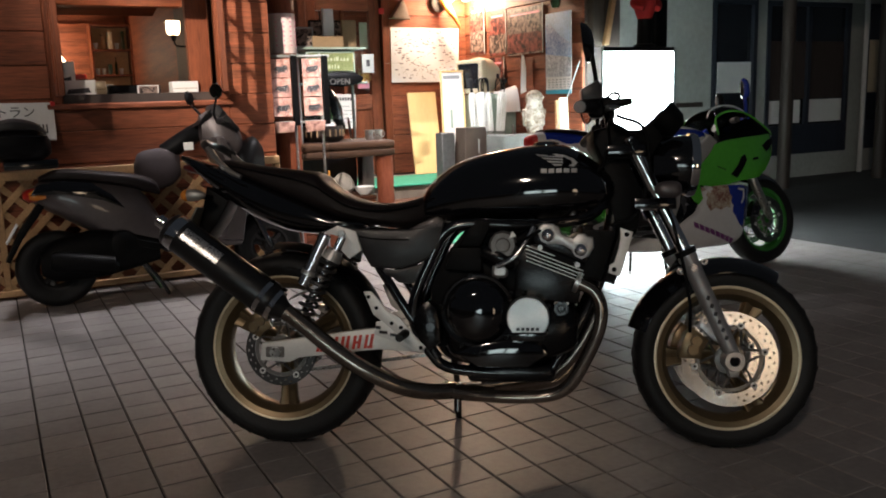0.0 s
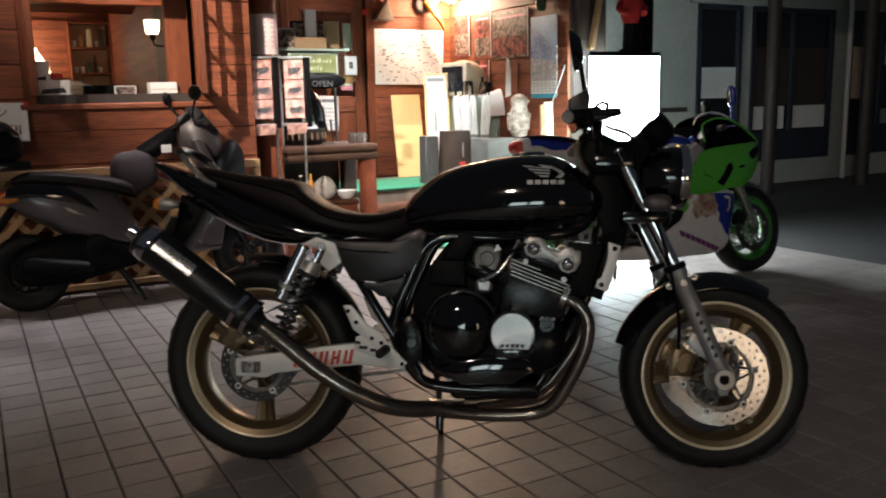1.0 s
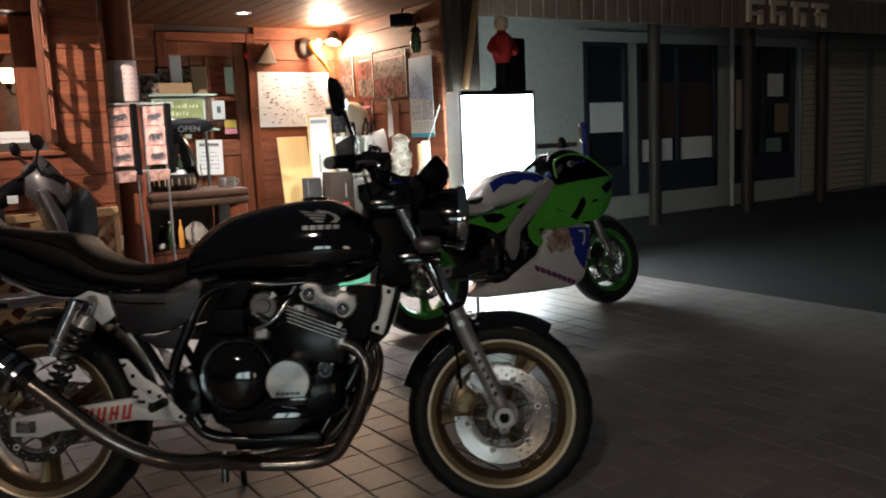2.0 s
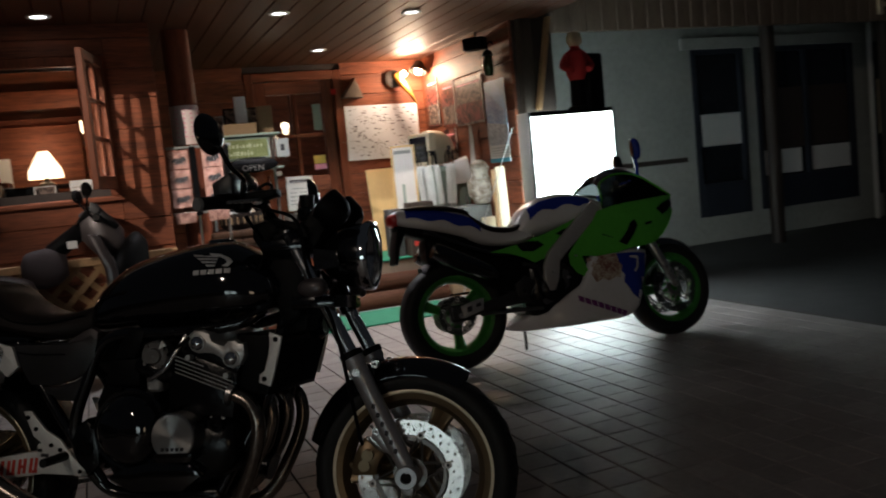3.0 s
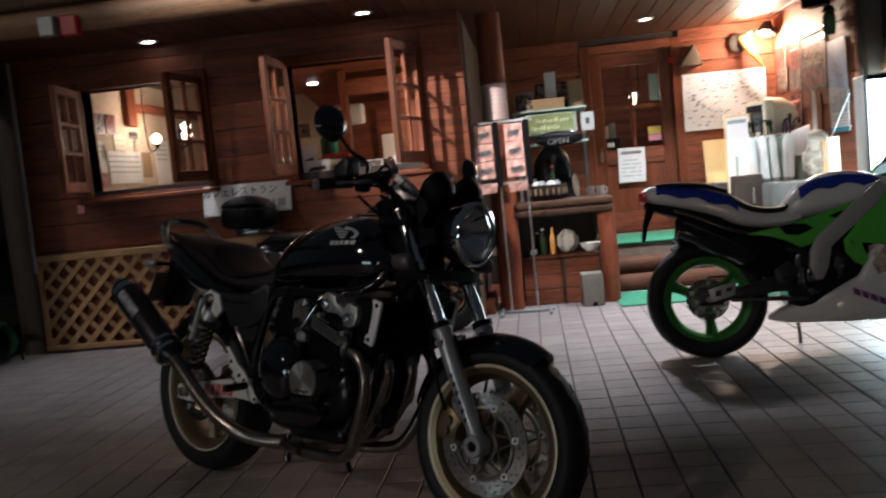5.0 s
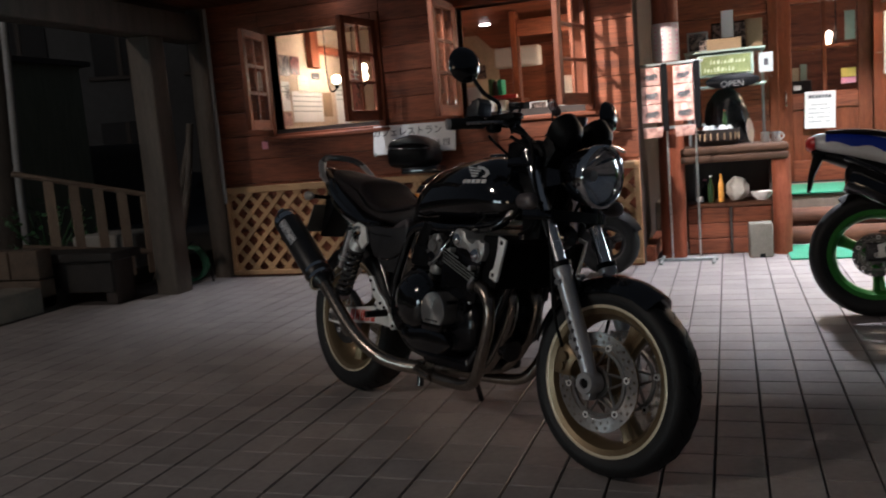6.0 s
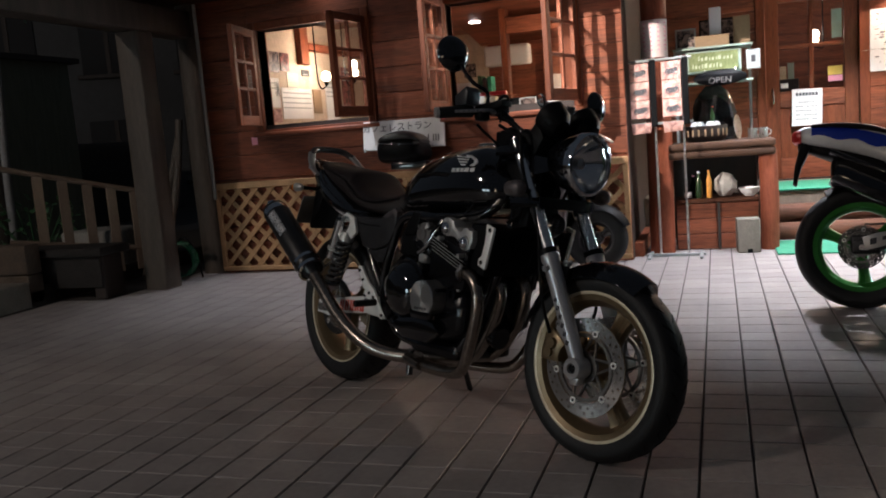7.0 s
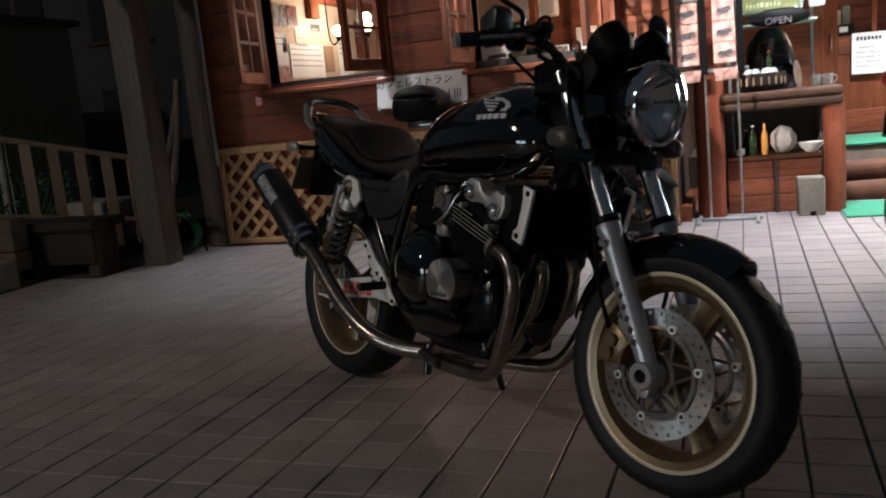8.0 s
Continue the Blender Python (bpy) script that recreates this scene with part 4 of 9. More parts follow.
STEER = Matrix.Translation(AXIS_P) @ Matrix.Rotation(radians(3.3), 4, AXIS_D) @ Matrix.Translation(-AXIS_P)

# rear wheel and drive
rw = part("rear_wheel", wheel_rim(RX, RR, 0.222, 0.12, 3, -90), GOLD, bike, "gold cast rear wheel")
part("tyre", tyre(RX, RR, RR, 0.222, 0.15), RUBBER, rw)
tagged(part("tread_groove", tread(RX, RR, RR, 0.15, 30), BLACKM, rw), kind="stuff")
part("rim_lip", lathe(B(), [(0.2225, -0.0615), (0.226, -0.060), (0.2225, -0.058), (0.2185, -0.057), (0.218, -0.0595)], (RX, 0, RR), (0, 1, 0), 64, loop=True), GOLDLIP, rw)
part("brake_disc", brake_disc(RX, RR, -0.075, 0.112, 0.085, 28), DARKDISC, rw)
add_carrier(rw, RX, RR, -0.072, 0.09, 5)
add_spokes(rw, RX, RR, 0.222, 3, -90, GOLD)
bm = lathe(B(), [(0.03, -0.004), (0.095, -0.004), (0.095, 0.004), (0.03, 0.004)], (RX, 0.085, RR), (0, 1, 0), 40, loop=True)
part("sprocket", bm, STEEL, rw)
part("axle", cyl(B(), (RX, -0.15, RR), (RX, 0.15, RR), 0.012, n=14), STEEL, rw)
part("brake_caliper", caliper(RX, RR, -0.075, 0.105, 130), GOLD, bike, "gold rear brake caliper")
SWING = [(0.46, 0.345), (0.40, 0.372), (0.26, 0.365), (0.04, 0.335), (-0.055, 0.322), (-0.06, 0.272), (0.03, 0.266), (0.06, 0.28), (0.3, 0.305), (0.46, 0.295)]
sw = part("swingarm", slab(slab(B(), SWING, -0.135, -0.102, 0.004), SWING, 0.102, 0.135, 0.004), BRIGHTALU, bike, "silver aluminium swingarm")
part("cross_tube", cyl(B(), (0.42, -0.11, 0.32), (0.42, 0.11, 0.32), 0.028, n=16), ALU, sw)
for i in range(5):
    x = 0.112 + i * 0.036
    z, k = 0.297 + 0.075 * (x - 0.1), 0.016 * (i % 2)
    for quad in ([(x, z), (x + 0.009, z), (x + 0.017, z + 0.04), (x + 0.008, z + 0.04)], [(x + 0.016, z + 0.002), (x + 0.025, z + 0.002), (x + 0.033, z + 0.042), (x + 0.024, z + 0.042)], [(x + 0.010, z + k), (x + 0.026, z + k), (x + 0.028, z + 0.008 + k), (x + 0.012, z + 0.008 + k)]):
        part("decal", slab(B(), quad, -0.1368, -0.1354), REDPR, sw)
part("axle_nut", lathe(B(), [(0.001, -0.152), (0.016, -0.152), (0.018, -0.136), (0.018, -0.13)], (RX, 0, RR), (0, 1, 0), 6), STEEL, sw)
part("adjuster_block", bx(B(), -0.042, 0.014, -0.140, -0.128, RR - 0.016, RR + 0.016, 0.003), CARRIERM, sw)
chain = part("chain_pin", cyl(B(), (0.42, 0.07, 0.3), (0.42, 0.1, 0.3), 0.03, n=16), STEEL, bike, "steel drive sprocket and chain")
link_me = mesh_of("chain_link", bx(B(), -0.0075, 0.0075, -0.007, 0.007, -0.006, 0.006, 0.002), STEEL)
for i in range(64):
    u = i / 64
    if u < 0.44:
        x, z = RX + u / 0.44 * 0.43, RR + 0.095 - u / 0.44 * 0.055
    elif u < 0.5:
        a = math.pi / 2 - (u - 0.44) / 0.06 * math.pi
        x, z = RX + 0.43 + 0.04 * math.cos(a), RR + 0.0 + 0.04 * math.sin(a)
    elif u < 0.94:
        x, z = RX + (0.94 - u) / 0.44 * 0.43, RR - 0.095 + (0.94 - u) / 0.44 * -0.0 + (1 - (0.94 - u) / 0.44) * 0.0 + (0.94 - u) / 0.44 * 0.055
    else:
        a = -math.pi / 2 - (u - 0.94) / 0.06 * math.pi
        x, z = RX + 0.095 * math.cos(a), RR + 0.095 * math.sin(a)
    lk = new("chain_link", link_me)
    lk.parent = chain
    lk.matrix_basis = pose(x, 0.086, z)


# shocks
DARKSPRING = mat("dark_spring_steel", (0.09, 0.09, 0.092), 0.3, 0.8, var=0.2)
for s in (-1, 1):
    y = 0.15 * s
    top, low = Vector((0.205, y, 0.645)), Vector((0.055, y, 0.365))
    d = top - low
    sh = part("shock_absorber", tube(B(), [low, low + d * 0.5, top], 0.012, 12), CHROME, bike, "chromed rear shock absorber")
    sp = B()
    pts = [low + d * (0.12 + 0.62 * i / 96) + (frame_of(d)[0] * math.cos(i * 0.55) + frame_of(d)[1] * math.sin(i * 0.55)) * 0.026 for i in range(97)]
    tube(sp, pts, 0.0055, 7, 1)
    part("spring", sp, DARKSPRING, sh)
    part("spring_seat", cyl(B(), low + d * 0.74, low + d * 0.84, 0.03, 0.022, 18), ALU, sh)
    part("spring_seat", cyl(B(), low + d * 0.08, low + d * 0.13, 0.03, 0.03, 18), ALU, sh)
    part("reservoir", cyl(B(), (0.085, y * 1.12, 0.50), (0.155, y * 1.12, 0.645), 0.019, n=18), HARDCHROME, sh, "chromed damper reservoir")
    part("reservoir_band", cyl(B(), (0.1, y * 1.12, 0.53), (0.105, y * 1.12, 0.541), 0.022, n=18), ALU, sh)
    hang = [(0.15, 0.652), (0.19, 0.672), (0.245, 0.655), (0.262, 0.60), (0.225, 0.575), (0.20, 0.60), (0.215, 0.635), (0.18, 0.645)]
    part("hanger_plate", slab(B(), hang, y * 1.08 - 0.006, y * 1.08 + 0.006, 0.002), BRIGHTALU, bike, "silver hanger plate with bolts")
    part("bolt", cyl(B(), (0.205, y * 1.0, 0.648), (0.205, y * 1.25, 0.648), 0.012, n=6), STEEL, bike)

# frame, engine
for s in (-1, 1):
    fr = part("frame_tube", tube(B(), [(1.0, 0.045 * s, 0.80), (0.92, 0.1 * s, 0.69), (0.72, 0.13 * s, 0.668), (0.57, 0.135 * s, 0.672), (0.50, 0.136 * s, 0.645), (0.455, 0.136 * s, 0.56), (0.413, 0.135 * s, 0.46), (0.408, 0.13 * s, 0.385), (0.45, 0.122 * s, 0.30), (0.525, 0.11 * s, 0.244), (0.77, 0.1 * s, 0.235), (0.83, 0.095 * s, 0.28), (0.95, 0.075 * s, 0.5), (1.005, 0.045 * s, 0.74)], 0.0165, 12), BLACKFR, bike)
    part("seat_rail", tube(B(), [(0.53, 0.125 * s, 0.66), (0.25, 0.12 * s, 0.655), (-0.1, 0.09 * s, 0.76)], 0.013, 10), BLACKFR, bike)
    part("rear_stay", tube(B(), [(0.478, 0.125 * s, 0.28), (0.392, 0.135 * s, 0.412), (0.316, 0.135 * s, 0.535), (0.235, 0.125 * s, 0.665)], 0.014, 10), BLACKFR, bike)
    foot = [(0.262, 0.478), (0.285, 0.478), (0.33, 0.425), (0.37, 0.40), (0.40, 0.36), (0.445, 0.315), (0.425, 0.298), (0.375, 0.335), (0.335, 0.375), (0.29, 0.41)]
    fb = part("footrest_bracket", slab(B(), foot, s * 0.148 - 0.005, s * 0.148 + 0.005, 0.002), BRIGHTALU, bike, "pierced silver footrest bracket")
    for x, z in ((0.277, 0.462), (0.30, 0.43), (0.345, 0.385), (0.372, 0.372), (0.43, 0.313)):
        part("bolt", cyl(B(), (x, s * 0.150, z), (x, s * 0.157, z), 0.006, n=8), BLACKM, fb)
    part("lower_plate", slab(B(), [(0.29, 0.352), (0.297, 0.388), (0.32, 0.394), (0.362, 0.375), (0.402, 0.345), (0.432, 0.312), (0.41, 0.299), (0.35, 0.33)], s * 0.143 - 0.004, s * 0.143 + 0.004, 0.002), BRIGHTALU, fb)
    for x, z, w in ((0.318, 0.358, 0.012), (0.352, 0.35, 0.014), (0.303, 0.372, 0.008)):
        part("slot", slab(B(), [(x - w, z - 0.004), (x + w, z - 0.006), (x + w, z + 0.003), (x - w, z + 0.005)], s * 0.1475 - 0.0006, s * 0.1475 + 0.0006), INK, fb)
    part("footpeg", cyl(B(), (0.385, s * 0.15, 0.355), (0.38, s * 0.235, 0.352), 0.013, 0.012, 12), RUBBER, fb)
cases = body([(0.495, 0.32, 0.44, 0.11), (0.52, 0.275, 0.475, 0.15), (0.62, 0.255, 0.49, 0.165), (0.76, 0.258, 0.47, 0.165), (0.86, 0.29, 0.45, 0.155), (0.885, 0.32, 0.42, 0.13)], 4)
part("crankcase", cases, ENGINE, bike, "black cast engine cases")
A, F = Vector((0.276, 0, 0.961)), Vector((0.961, 0, -0.276))
base = Vector((0.715, 0, 0.455))
UP = lambda u, f, y: base + A * u + F * f + Vector((0, y, 0))  # noqa: E731


def block(bm, u0, u1, f0, f1, hw, bev=0.004):
    pts = [UP(u, f, 0) for u, f in ((u0, f0), (u1, f0), (u1, f1), (u0, f1))]
    return slab(bm, [(p.x, p.z) for p in pts], -hw, hw, bev)


part("cylinder_block", slab(B(), [(0.715, 0.60), (0.765, 0.615), (0.905, 0.555), (0.885, 0.44), (0.70, 0.455)], -0.16, 0.16, 0.008), ENGINE, bike, "black cylinder block")
for i in range(5):
    z = 0.607 - i * 0.0105
    x1 = (0.82, 0.90, 0.902, 0.898, 0.894)[i]
    z1 = z - (x1 - 0.745) * 0.41
    part("cooling_fin", slab(B(), [(0.737, z), (x1, z1), (x1, z1 + 0.003), (0.737, z + 0.003)], -0.175, 0.175), ENGINE, bike, "" if i else "thin black cylinder cooling fin")
    for s in (-1, 1):
        part("fin_edge", slab(B(), [(0.738, z + 0.0004), (x1 - 0.001, z1 + 0.0004), (x1 - 0.001, z1 + 0.0028), (0.738, z + 0.0028)], 0.1752 * s - 0.0006, 0.1752 * s + 0.0006), ALU, bike)
part("cylinder_head", slab(B(), [(0.755, 0.625), (0.79, 0.66), (0.905, 0.61), (0.915, 0.57), (0.905, 0.555), (0.765, 0.613)], -0.163, 0.163, 0.005), ENGINE, bike, "black cylinder head")
part("cam_cover", slab(B(), [(0.772, 0.638), (0.774, 0.66), (0.79, 0.671), (0.815, 0.669), (0.833, 0.66), (0.84, 0.64), (0.856, 0.632), (0.872, 0.628), (0.885, 0.64), (0.905, 0.64), (0.912, 0.632), (0.928, 0.63), (0.93, 0.60), (0.915, 0.575), (0.895, 0.566), (0.876, 0.574), (0.864, 0.594), (0.842, 0.607), (0.82, 0.61), (0.80, 0.609), (0.78, 0.618)], -0.166, 0.166, 0.007), ALU, bike, "silver cam cover")
for x, z in ((0.80, 0.637), (0.892, 0.594)):
    for s in (-1, 1):
        part("cam_end_cap", lathe(B(), [(0.001, 0.011), (0.007, 0.0105), (0.013, 0.008), (0.0175, 0.003), (0.0185, -0.004)], (x, 0.171 * s, z), (0, s, 0), 22), CHROME, bike)
        part("cap_collar", lathe(B(), [(0.0185, -0.001), (0.0215, -0.001), (0.0225, -0.006)], (x, 0.171 * s, z), (0, s, 0), 22), ALU, bike)
for x, z in ((0.778, 0.602), (0.882, 0.552)):
    part("bolt", cyl(B(), (x, -0.16, z), (x, -0.182, z), 0.0075, n=10), ALU, bike)
for s in (-1, 1):
    part("clutch_cover" if s < 0 else "generator_cover", lathe(B(), [(0.001, 0.056), (0.045, 0.054), (0.068, 0.047), (0.086, 0.031), (0.096, 0.008), (0.101, -0.02)], (0.598, 0.165 * s, 0.424), (0, s, 0), 44), BLACK, bike, "gloss black round engine cover")
    part("cover_flange", lathe(B(), [(0.094, 0.012), (0.104, 0.014), (0.109, 0.008), (0.109, -0.03), (0.094, -0.03)], (0.600, 0.165 * s, 0.421), (0, s, 0), 44, loop=True), BLACKFR, bike)
    part("gearbox_cover", slab(B(), [(0.405, 0.393), (0.425, 0.435), (0.453, 0.452), (0.478, 0.43), (0.486, 0.39), (0.49, 0.33), (0.455, 0.30), (0.42, 0.335)], 0.125 * s - 0.03, 0.125 * s + 0.03, 0.010), ENGINE, bike, "black cast gearbox cover")
    part("bolt", lathe(B(), [(0.001, 0.008), (0.013, 0.008), (0.016, 0.003), (0.016, -0.01)], (0.459, 0.156 * s, 0.374), (0, s, 0), 16), BLACKFR, bike)
sil = part("crank_cover", lathe(B(), [(0.001, 0.05), (0.057, 0.05), (0.0605, 0.046), (0.061, 0.0), (0.061, -0.02)], (0.742, -0.165, 0.405), (0, -1, 0), 44), TURNED, bike, "round silver engine cover with a black foot")
part("cover_foot", slab(B(), [(0.686, 0.366), (0.798, 0.366), (0.786, 0.342), (0.698, 0.342)], -0.219, -0.165, 0.003), BLACKFR, sil)
part("decal", bars(B(), 0.709, 0.37, -0.2152, 5, 0.0095, 0.009, 0.004, 0.1, 0.0007), INK, sil, "dark lettering as plain bars")
for a in range(5):
    b = 2 * math.pi * a / 5 + 0.5
    part("bolt", cyl(B(), (0.742 + 0.066 * math.cos(b), -0.16, 0.405 + 0.066 * math.sin(b)), (0.742 + 0.066 * math.cos(b), -0.2, 0.405 + 0.066 * math.sin(b)), 0.0055, n=8), BLACKM, sil)
    part("bolt", cyl(B(), (0.600 + 0.107 * math.cos(b), -0.165, 0.421 + 0.107 * math.sin(b)), (0.600 + 0.107 * math.cos(b), -0.184, 0.421 + 0.107 * math.sin(b)), 0.0065, n=8), BLACKM, bike)
part("lower_cover", slab(B(), [(0.53, 0.30), (0.60, 0.262), (0.74, 0.262), (0.80, 0.30), (0.77, 0.33), (0.70, 0.345), (0.58, 0.325)], -0.186, -0.150, 0.006), BLACK, bike, "gloss black lower engine cover")
part("oil_filter", cyl(B(), (0.86, -0.03, 0.31), (0.93, -0.03, 0.29), 0.036, n=24), BLACKFR, bike)
part("water_pump", lathe(B(), [(0.001, 0.008), (0.009, 0.008), (0.012, 0.016), (0.02, 0.016), (0.023, 0.0), (0.023, -0.02)], (0.836, -0.15, 0.427), (0, -1, 0), 20), ENGINE, bike)
# Black blocks added to fill the engine's gaps, where only darkness shows.
part("engine_core", slab(B(), [(0.455, 0.31), (0.455, 0.49), (0.50, 0.58), (0.56, 0.655), (0.76, 0.655), (0.76, 0.30)], -0.105, 0.105, 0.006), BLACKM, bike)
part("radiator_shroud", slab(B(), [(0.87, 0.52), (0.90, 0.655), (0.995, 0.645), (0.953, 0.50)], -0.145, 0.145, 0.006), BLACKM, bike)
part("oil_pan", bx(B(), 0.56, 0.82, -0.12, 0.12, 0.205, 0.262, 0.02), ENGINE, bike)
for y in (-0.135, -0.045, 0.045, 0.135):
    cb = part("carburettor", lathe(B(), [(0.024, -0.05), (0.03, -0.03), (0.034, 0.0), (0.03, 0.035), (0.022, 0.05)], (0.66, y, 0.575), (0.9, 0, -0.35), 18, cap=True), ENGINE, bike)
    part("float_bowl", bx(B(), 0.64, 0.685, y - 0.024, y + 0.024, 0.515, 0.555, 0.008), ALU, cb)
    part("diaphragm_top", lathe(B(), [(0.033, 0.0), (0.035, 0.01), (0.028, 0.028), (0.001, 0.03)], (0.67, y, 0.605), (0, 0, 1), 18), ALU, cb)
    part("intake_boot", tube(B(), [(0.69, y, 0.57), (0.72, y, 0.56), (0.745, y, 0.56)], 0.025, 12), RUBBER, bike)
part("air_box", slab(B(), [(0.54, 0.605), (0.565, 0.65), (0.592, 0.686), (0.646, 0.68), (0.622, 0.63), (0.606, 0.605)], -0.152, 0.152, 0.010), BLACKM, bike, "angular gloss black intake cover")
part("air_duct", slab(B(), [(0.503, 0.538), (0.52, 0.606), (0.61, 0.606), (0.61, 0.532)], -0.138, 0.138, 0.008), BLACKM, bike)
DULLCAST = mat("dull_grey_casting", (0.17, 0.165, 0.16), 0.45, 0.6, var=0.35, scale=30, bump=0.2, bscale=150)
for s in (-1, 1):
    cv = part("carburettor_cover", lathe(B(), [(0.001, 0.012), (0.018, 0.012), (0.021, 0.006), (0.034, 0.006), (0.04, 0.0), (0.041, -0.03)], (0.672, 0.158 * s, 0.61), (0, s, 0), 28), DULLCAST, bike, "dull grey carburettor cover")
    for k in range(4):
        b = 0.6 + k * math.pi / 2
        part("screw", cyl(B(), (0.672 + 0.033 * math.cos(b), 0.16 * s, 0.61 + 0.033 * math.sin(b)), (0.672 + 0.033 * math.cos(b), 0.169 * s, 0.61 + 0.033 * math.sin(b)), 0.005, n=8), DULLCAST, cv)
    part("choke_arm", slab(B(), [(0.69, 0.628), (0.712, 0.636), (0.70, 0.65)], 0.168 * s - 0.003, 0.168 * s + 0.003), BRIGHTALU, cv)
    part("drain_boss", bx(B(), 0.650, 0.666, 0.165 * s - 0.008, 0.165 * s + 0.008, 0.544, 0.556, 0.004), DULLCAST, cv)
    part("pump_bracket", slab(B(), [(0.815, 0.438), (0.826, 0.455), (0.862, 0.466), (0.858, 0.44), (0.846, 0.426)], 0.15 * s - 0.006, 0.15 * s + 0.006, 0.002), BRIGHTALU, bike)
part("inner_fender", fender(RX, RR, RR + 0.03, 95, 15, 0.085, 0.02), BLACKM, bike)
part("coolant_pipe", tube(B(), [(0.76, -0.15, 0.66), (0.735, -0.165, 0.615), (0.705, -0.172, 0.575), (0.66, -0.165, 0.55)], 0.007, 10), HARDCHROME, bike)
part("throttle_cable", tube(B(), [(0.69, -0.15, 0.60), (0.76, -0.17, 0.64), (0.86, -0.12, 0.70), (0.97, -0.1, 0.86), (0.97, -0.2, 0.95)], 0.0045, 8), BLACKM, bike)
part("spark_lead", tube(B(), [(0.60, -0.14, 0.64), (0.70, -0.13, 0.645), (0.76, -0.1, 0.665)], 0.005, 8), BLACKM, bike)

# radiator
rad = part("radiator", slab(B(), [(1.0, 0.645), (1.03, 0.636), (0.985, 0.495), (0.955, 0.505)], -0.165, 0.165, 0.003), BLACKM, bike, "black finned radiator")
for s in (-1, 1):
    part("radiator_cover", slab(B(), [(1.003, 0.655), (1.037, 0.643), (1.031, 0.618), (1.019, 0.578), (1.007, 0.538), (0.999, 0.518), (0.968, 0.53), (0.972, 0.55), (0.985, 0.558), (0.997, 0.597), (1.002, 0.622)], 0.169 * s - 0.005, 0.169 * s + 0.005, 0.002), BRIGHTALU, rad, "bright silver radiator side cover")
    for x, z in ((1.02, 0.636), (0.984, 0.538)):
        part("bolt", cyl(B(), (x, 0.167 * s, z), (x, 0.175 * s, z), 0.007, n=10), BLACKM, rad)
bm = B()
for i in range(26):
    y = -0.15 + i * 0.012
    slab(bm, [(1.029, 0.628), (1.033, 0.627), (0.99, 0.506), (0.986, 0.506)], y, y + 0.003)
tagged(part("radiator_fin", bm, BLACKM, rad), kind="stuff")
part("horn", lathe(B(), [(0.001, 0.02), (0.03, 0.02), (0.04, 0.005), (0.035, -0.02)], (1.05, 0.06, 0.66), (1, 0, 0), 20), BLACKFR, bike)

# exhaust
for i, y in enumerate((-0.15, -0.052, 0.052, 0.15)):
    k = (0.8, 0.92, 1.0, 0.86)[i]
    part("header_pipe", tube(B(), [(0.875, y, 0.505), (0.925, y, 0.478), (0.948, y, 0.43), (0.94, y * 0.98, 0.36), (0.90, y * 0.9, 0.27), (0.858, y * 0.8, 0.20), (0.80, y * 0.72, 0.168), (0.70, y * 0.6 - 0.02, 0.162), (0.60, y * 0.45 - 0.05, 0.168)] if abs(y) > 0.1 else [(0.875, y, 0.508), (0.922, y, 0.488), (0.944, y, 0.44), (0.935, y, 0.385), (0.905, y, 0.325), (0.85, y * 0.9, 0.252), (0.79, y * 0.8, 0.212), (0.70, y * 0.7 - 0.02, 0.2), (0.60, y * 0.5 - 0.05, 0.19)], 0.0195, 14), EXHAUST, bike, "heat-stained exhaust header pipe")
    part("exhaust_flange", lathe(B(), [(0.02, -0.006), (0.032, -0.006), (0.032, 0.006), (0.02, 0.006)], (0.882, y, 0.502), (0.9, 0, -0.35), 16, loop=True), STEEL, bike)
col = part("collector", body([(0.64, 0.145, 0.19, 0.075), (0.56, 0.145, 0.195, 0.06), (0.49, 0.155, 0.20, 0.035)], 2.2, y=-0.075), EXHAUST, bike)
part("link_pipe", tube(B(), [(0.53, -0.085, 0.176), (0.45, -0.13, 0.18), (0.375, -0.172, 0.202), (0.29, -0.195, 0.245), (0.2, -0.205, 0.303), (0.1, -0.21, 0.383), (0.03, -0.212, 0.437)], 0.0245, 16), EXHAUST, bike, "long heat-stained exhaust link pipe")
m0, m1 = Vector((0.045, -0.212, 0.425)), Vector((-0.305, -0.222, 0.68))
md = m1 - m0
muf = part("muffler", lathe(B(), [(0.025, 0.0), (0.03, 0.015), (0.05, 0.05), (0.053, 0.06), (0.053, md.length - 0.03), (0.048, md.length - 0.012), (0.03, md.length), (0.022, md.length)], m0, md, 32, cap=True), CARBON, bike, "black cylindrical muffler with a worn silver plate")
for d in (0.03, 0.07):
    part("muffler_band", lathe(B(), [(0.045, d), (0.055, d), (0.055, d + 0.014), (0.045, d + 0.014)], m0, md, 28, loop=True), CHROME, muf)
part("end_cap", lathe(B(), [(0.022, md.length - 0.004), (0.05, md.length - 0.022), (0.054, md.length - 0.03), (0.054, md.length - 0.055)], m0, md, 32), CHROME, muf)
part("tail_pipe", lathe(B(), [(0.02, md.length - 0.01), (0.02, md.length + 0.028), (0.017, md.length + 0.028), (0.017, md.length - 0.01)], m0, md, 20), CHROME, muf)
bm = B()
mu = md.normalized()
out = Vector((0, -1, 0.6))
out = (out - mu * out.dot(mu)).normalized()
tan = mu.cross(out)
rings = []
for i in range(7):
    a = (i - 3) * 0.115
    q = m0 + (out * math.cos(a) + tan * math.sin(a)) * 0.0545
    rings.append([q + mu * 0.235, q + mu * 0.365, q + mu * 0.365 - out * 0.002, q + mu * 0.235 - out * 0.002])
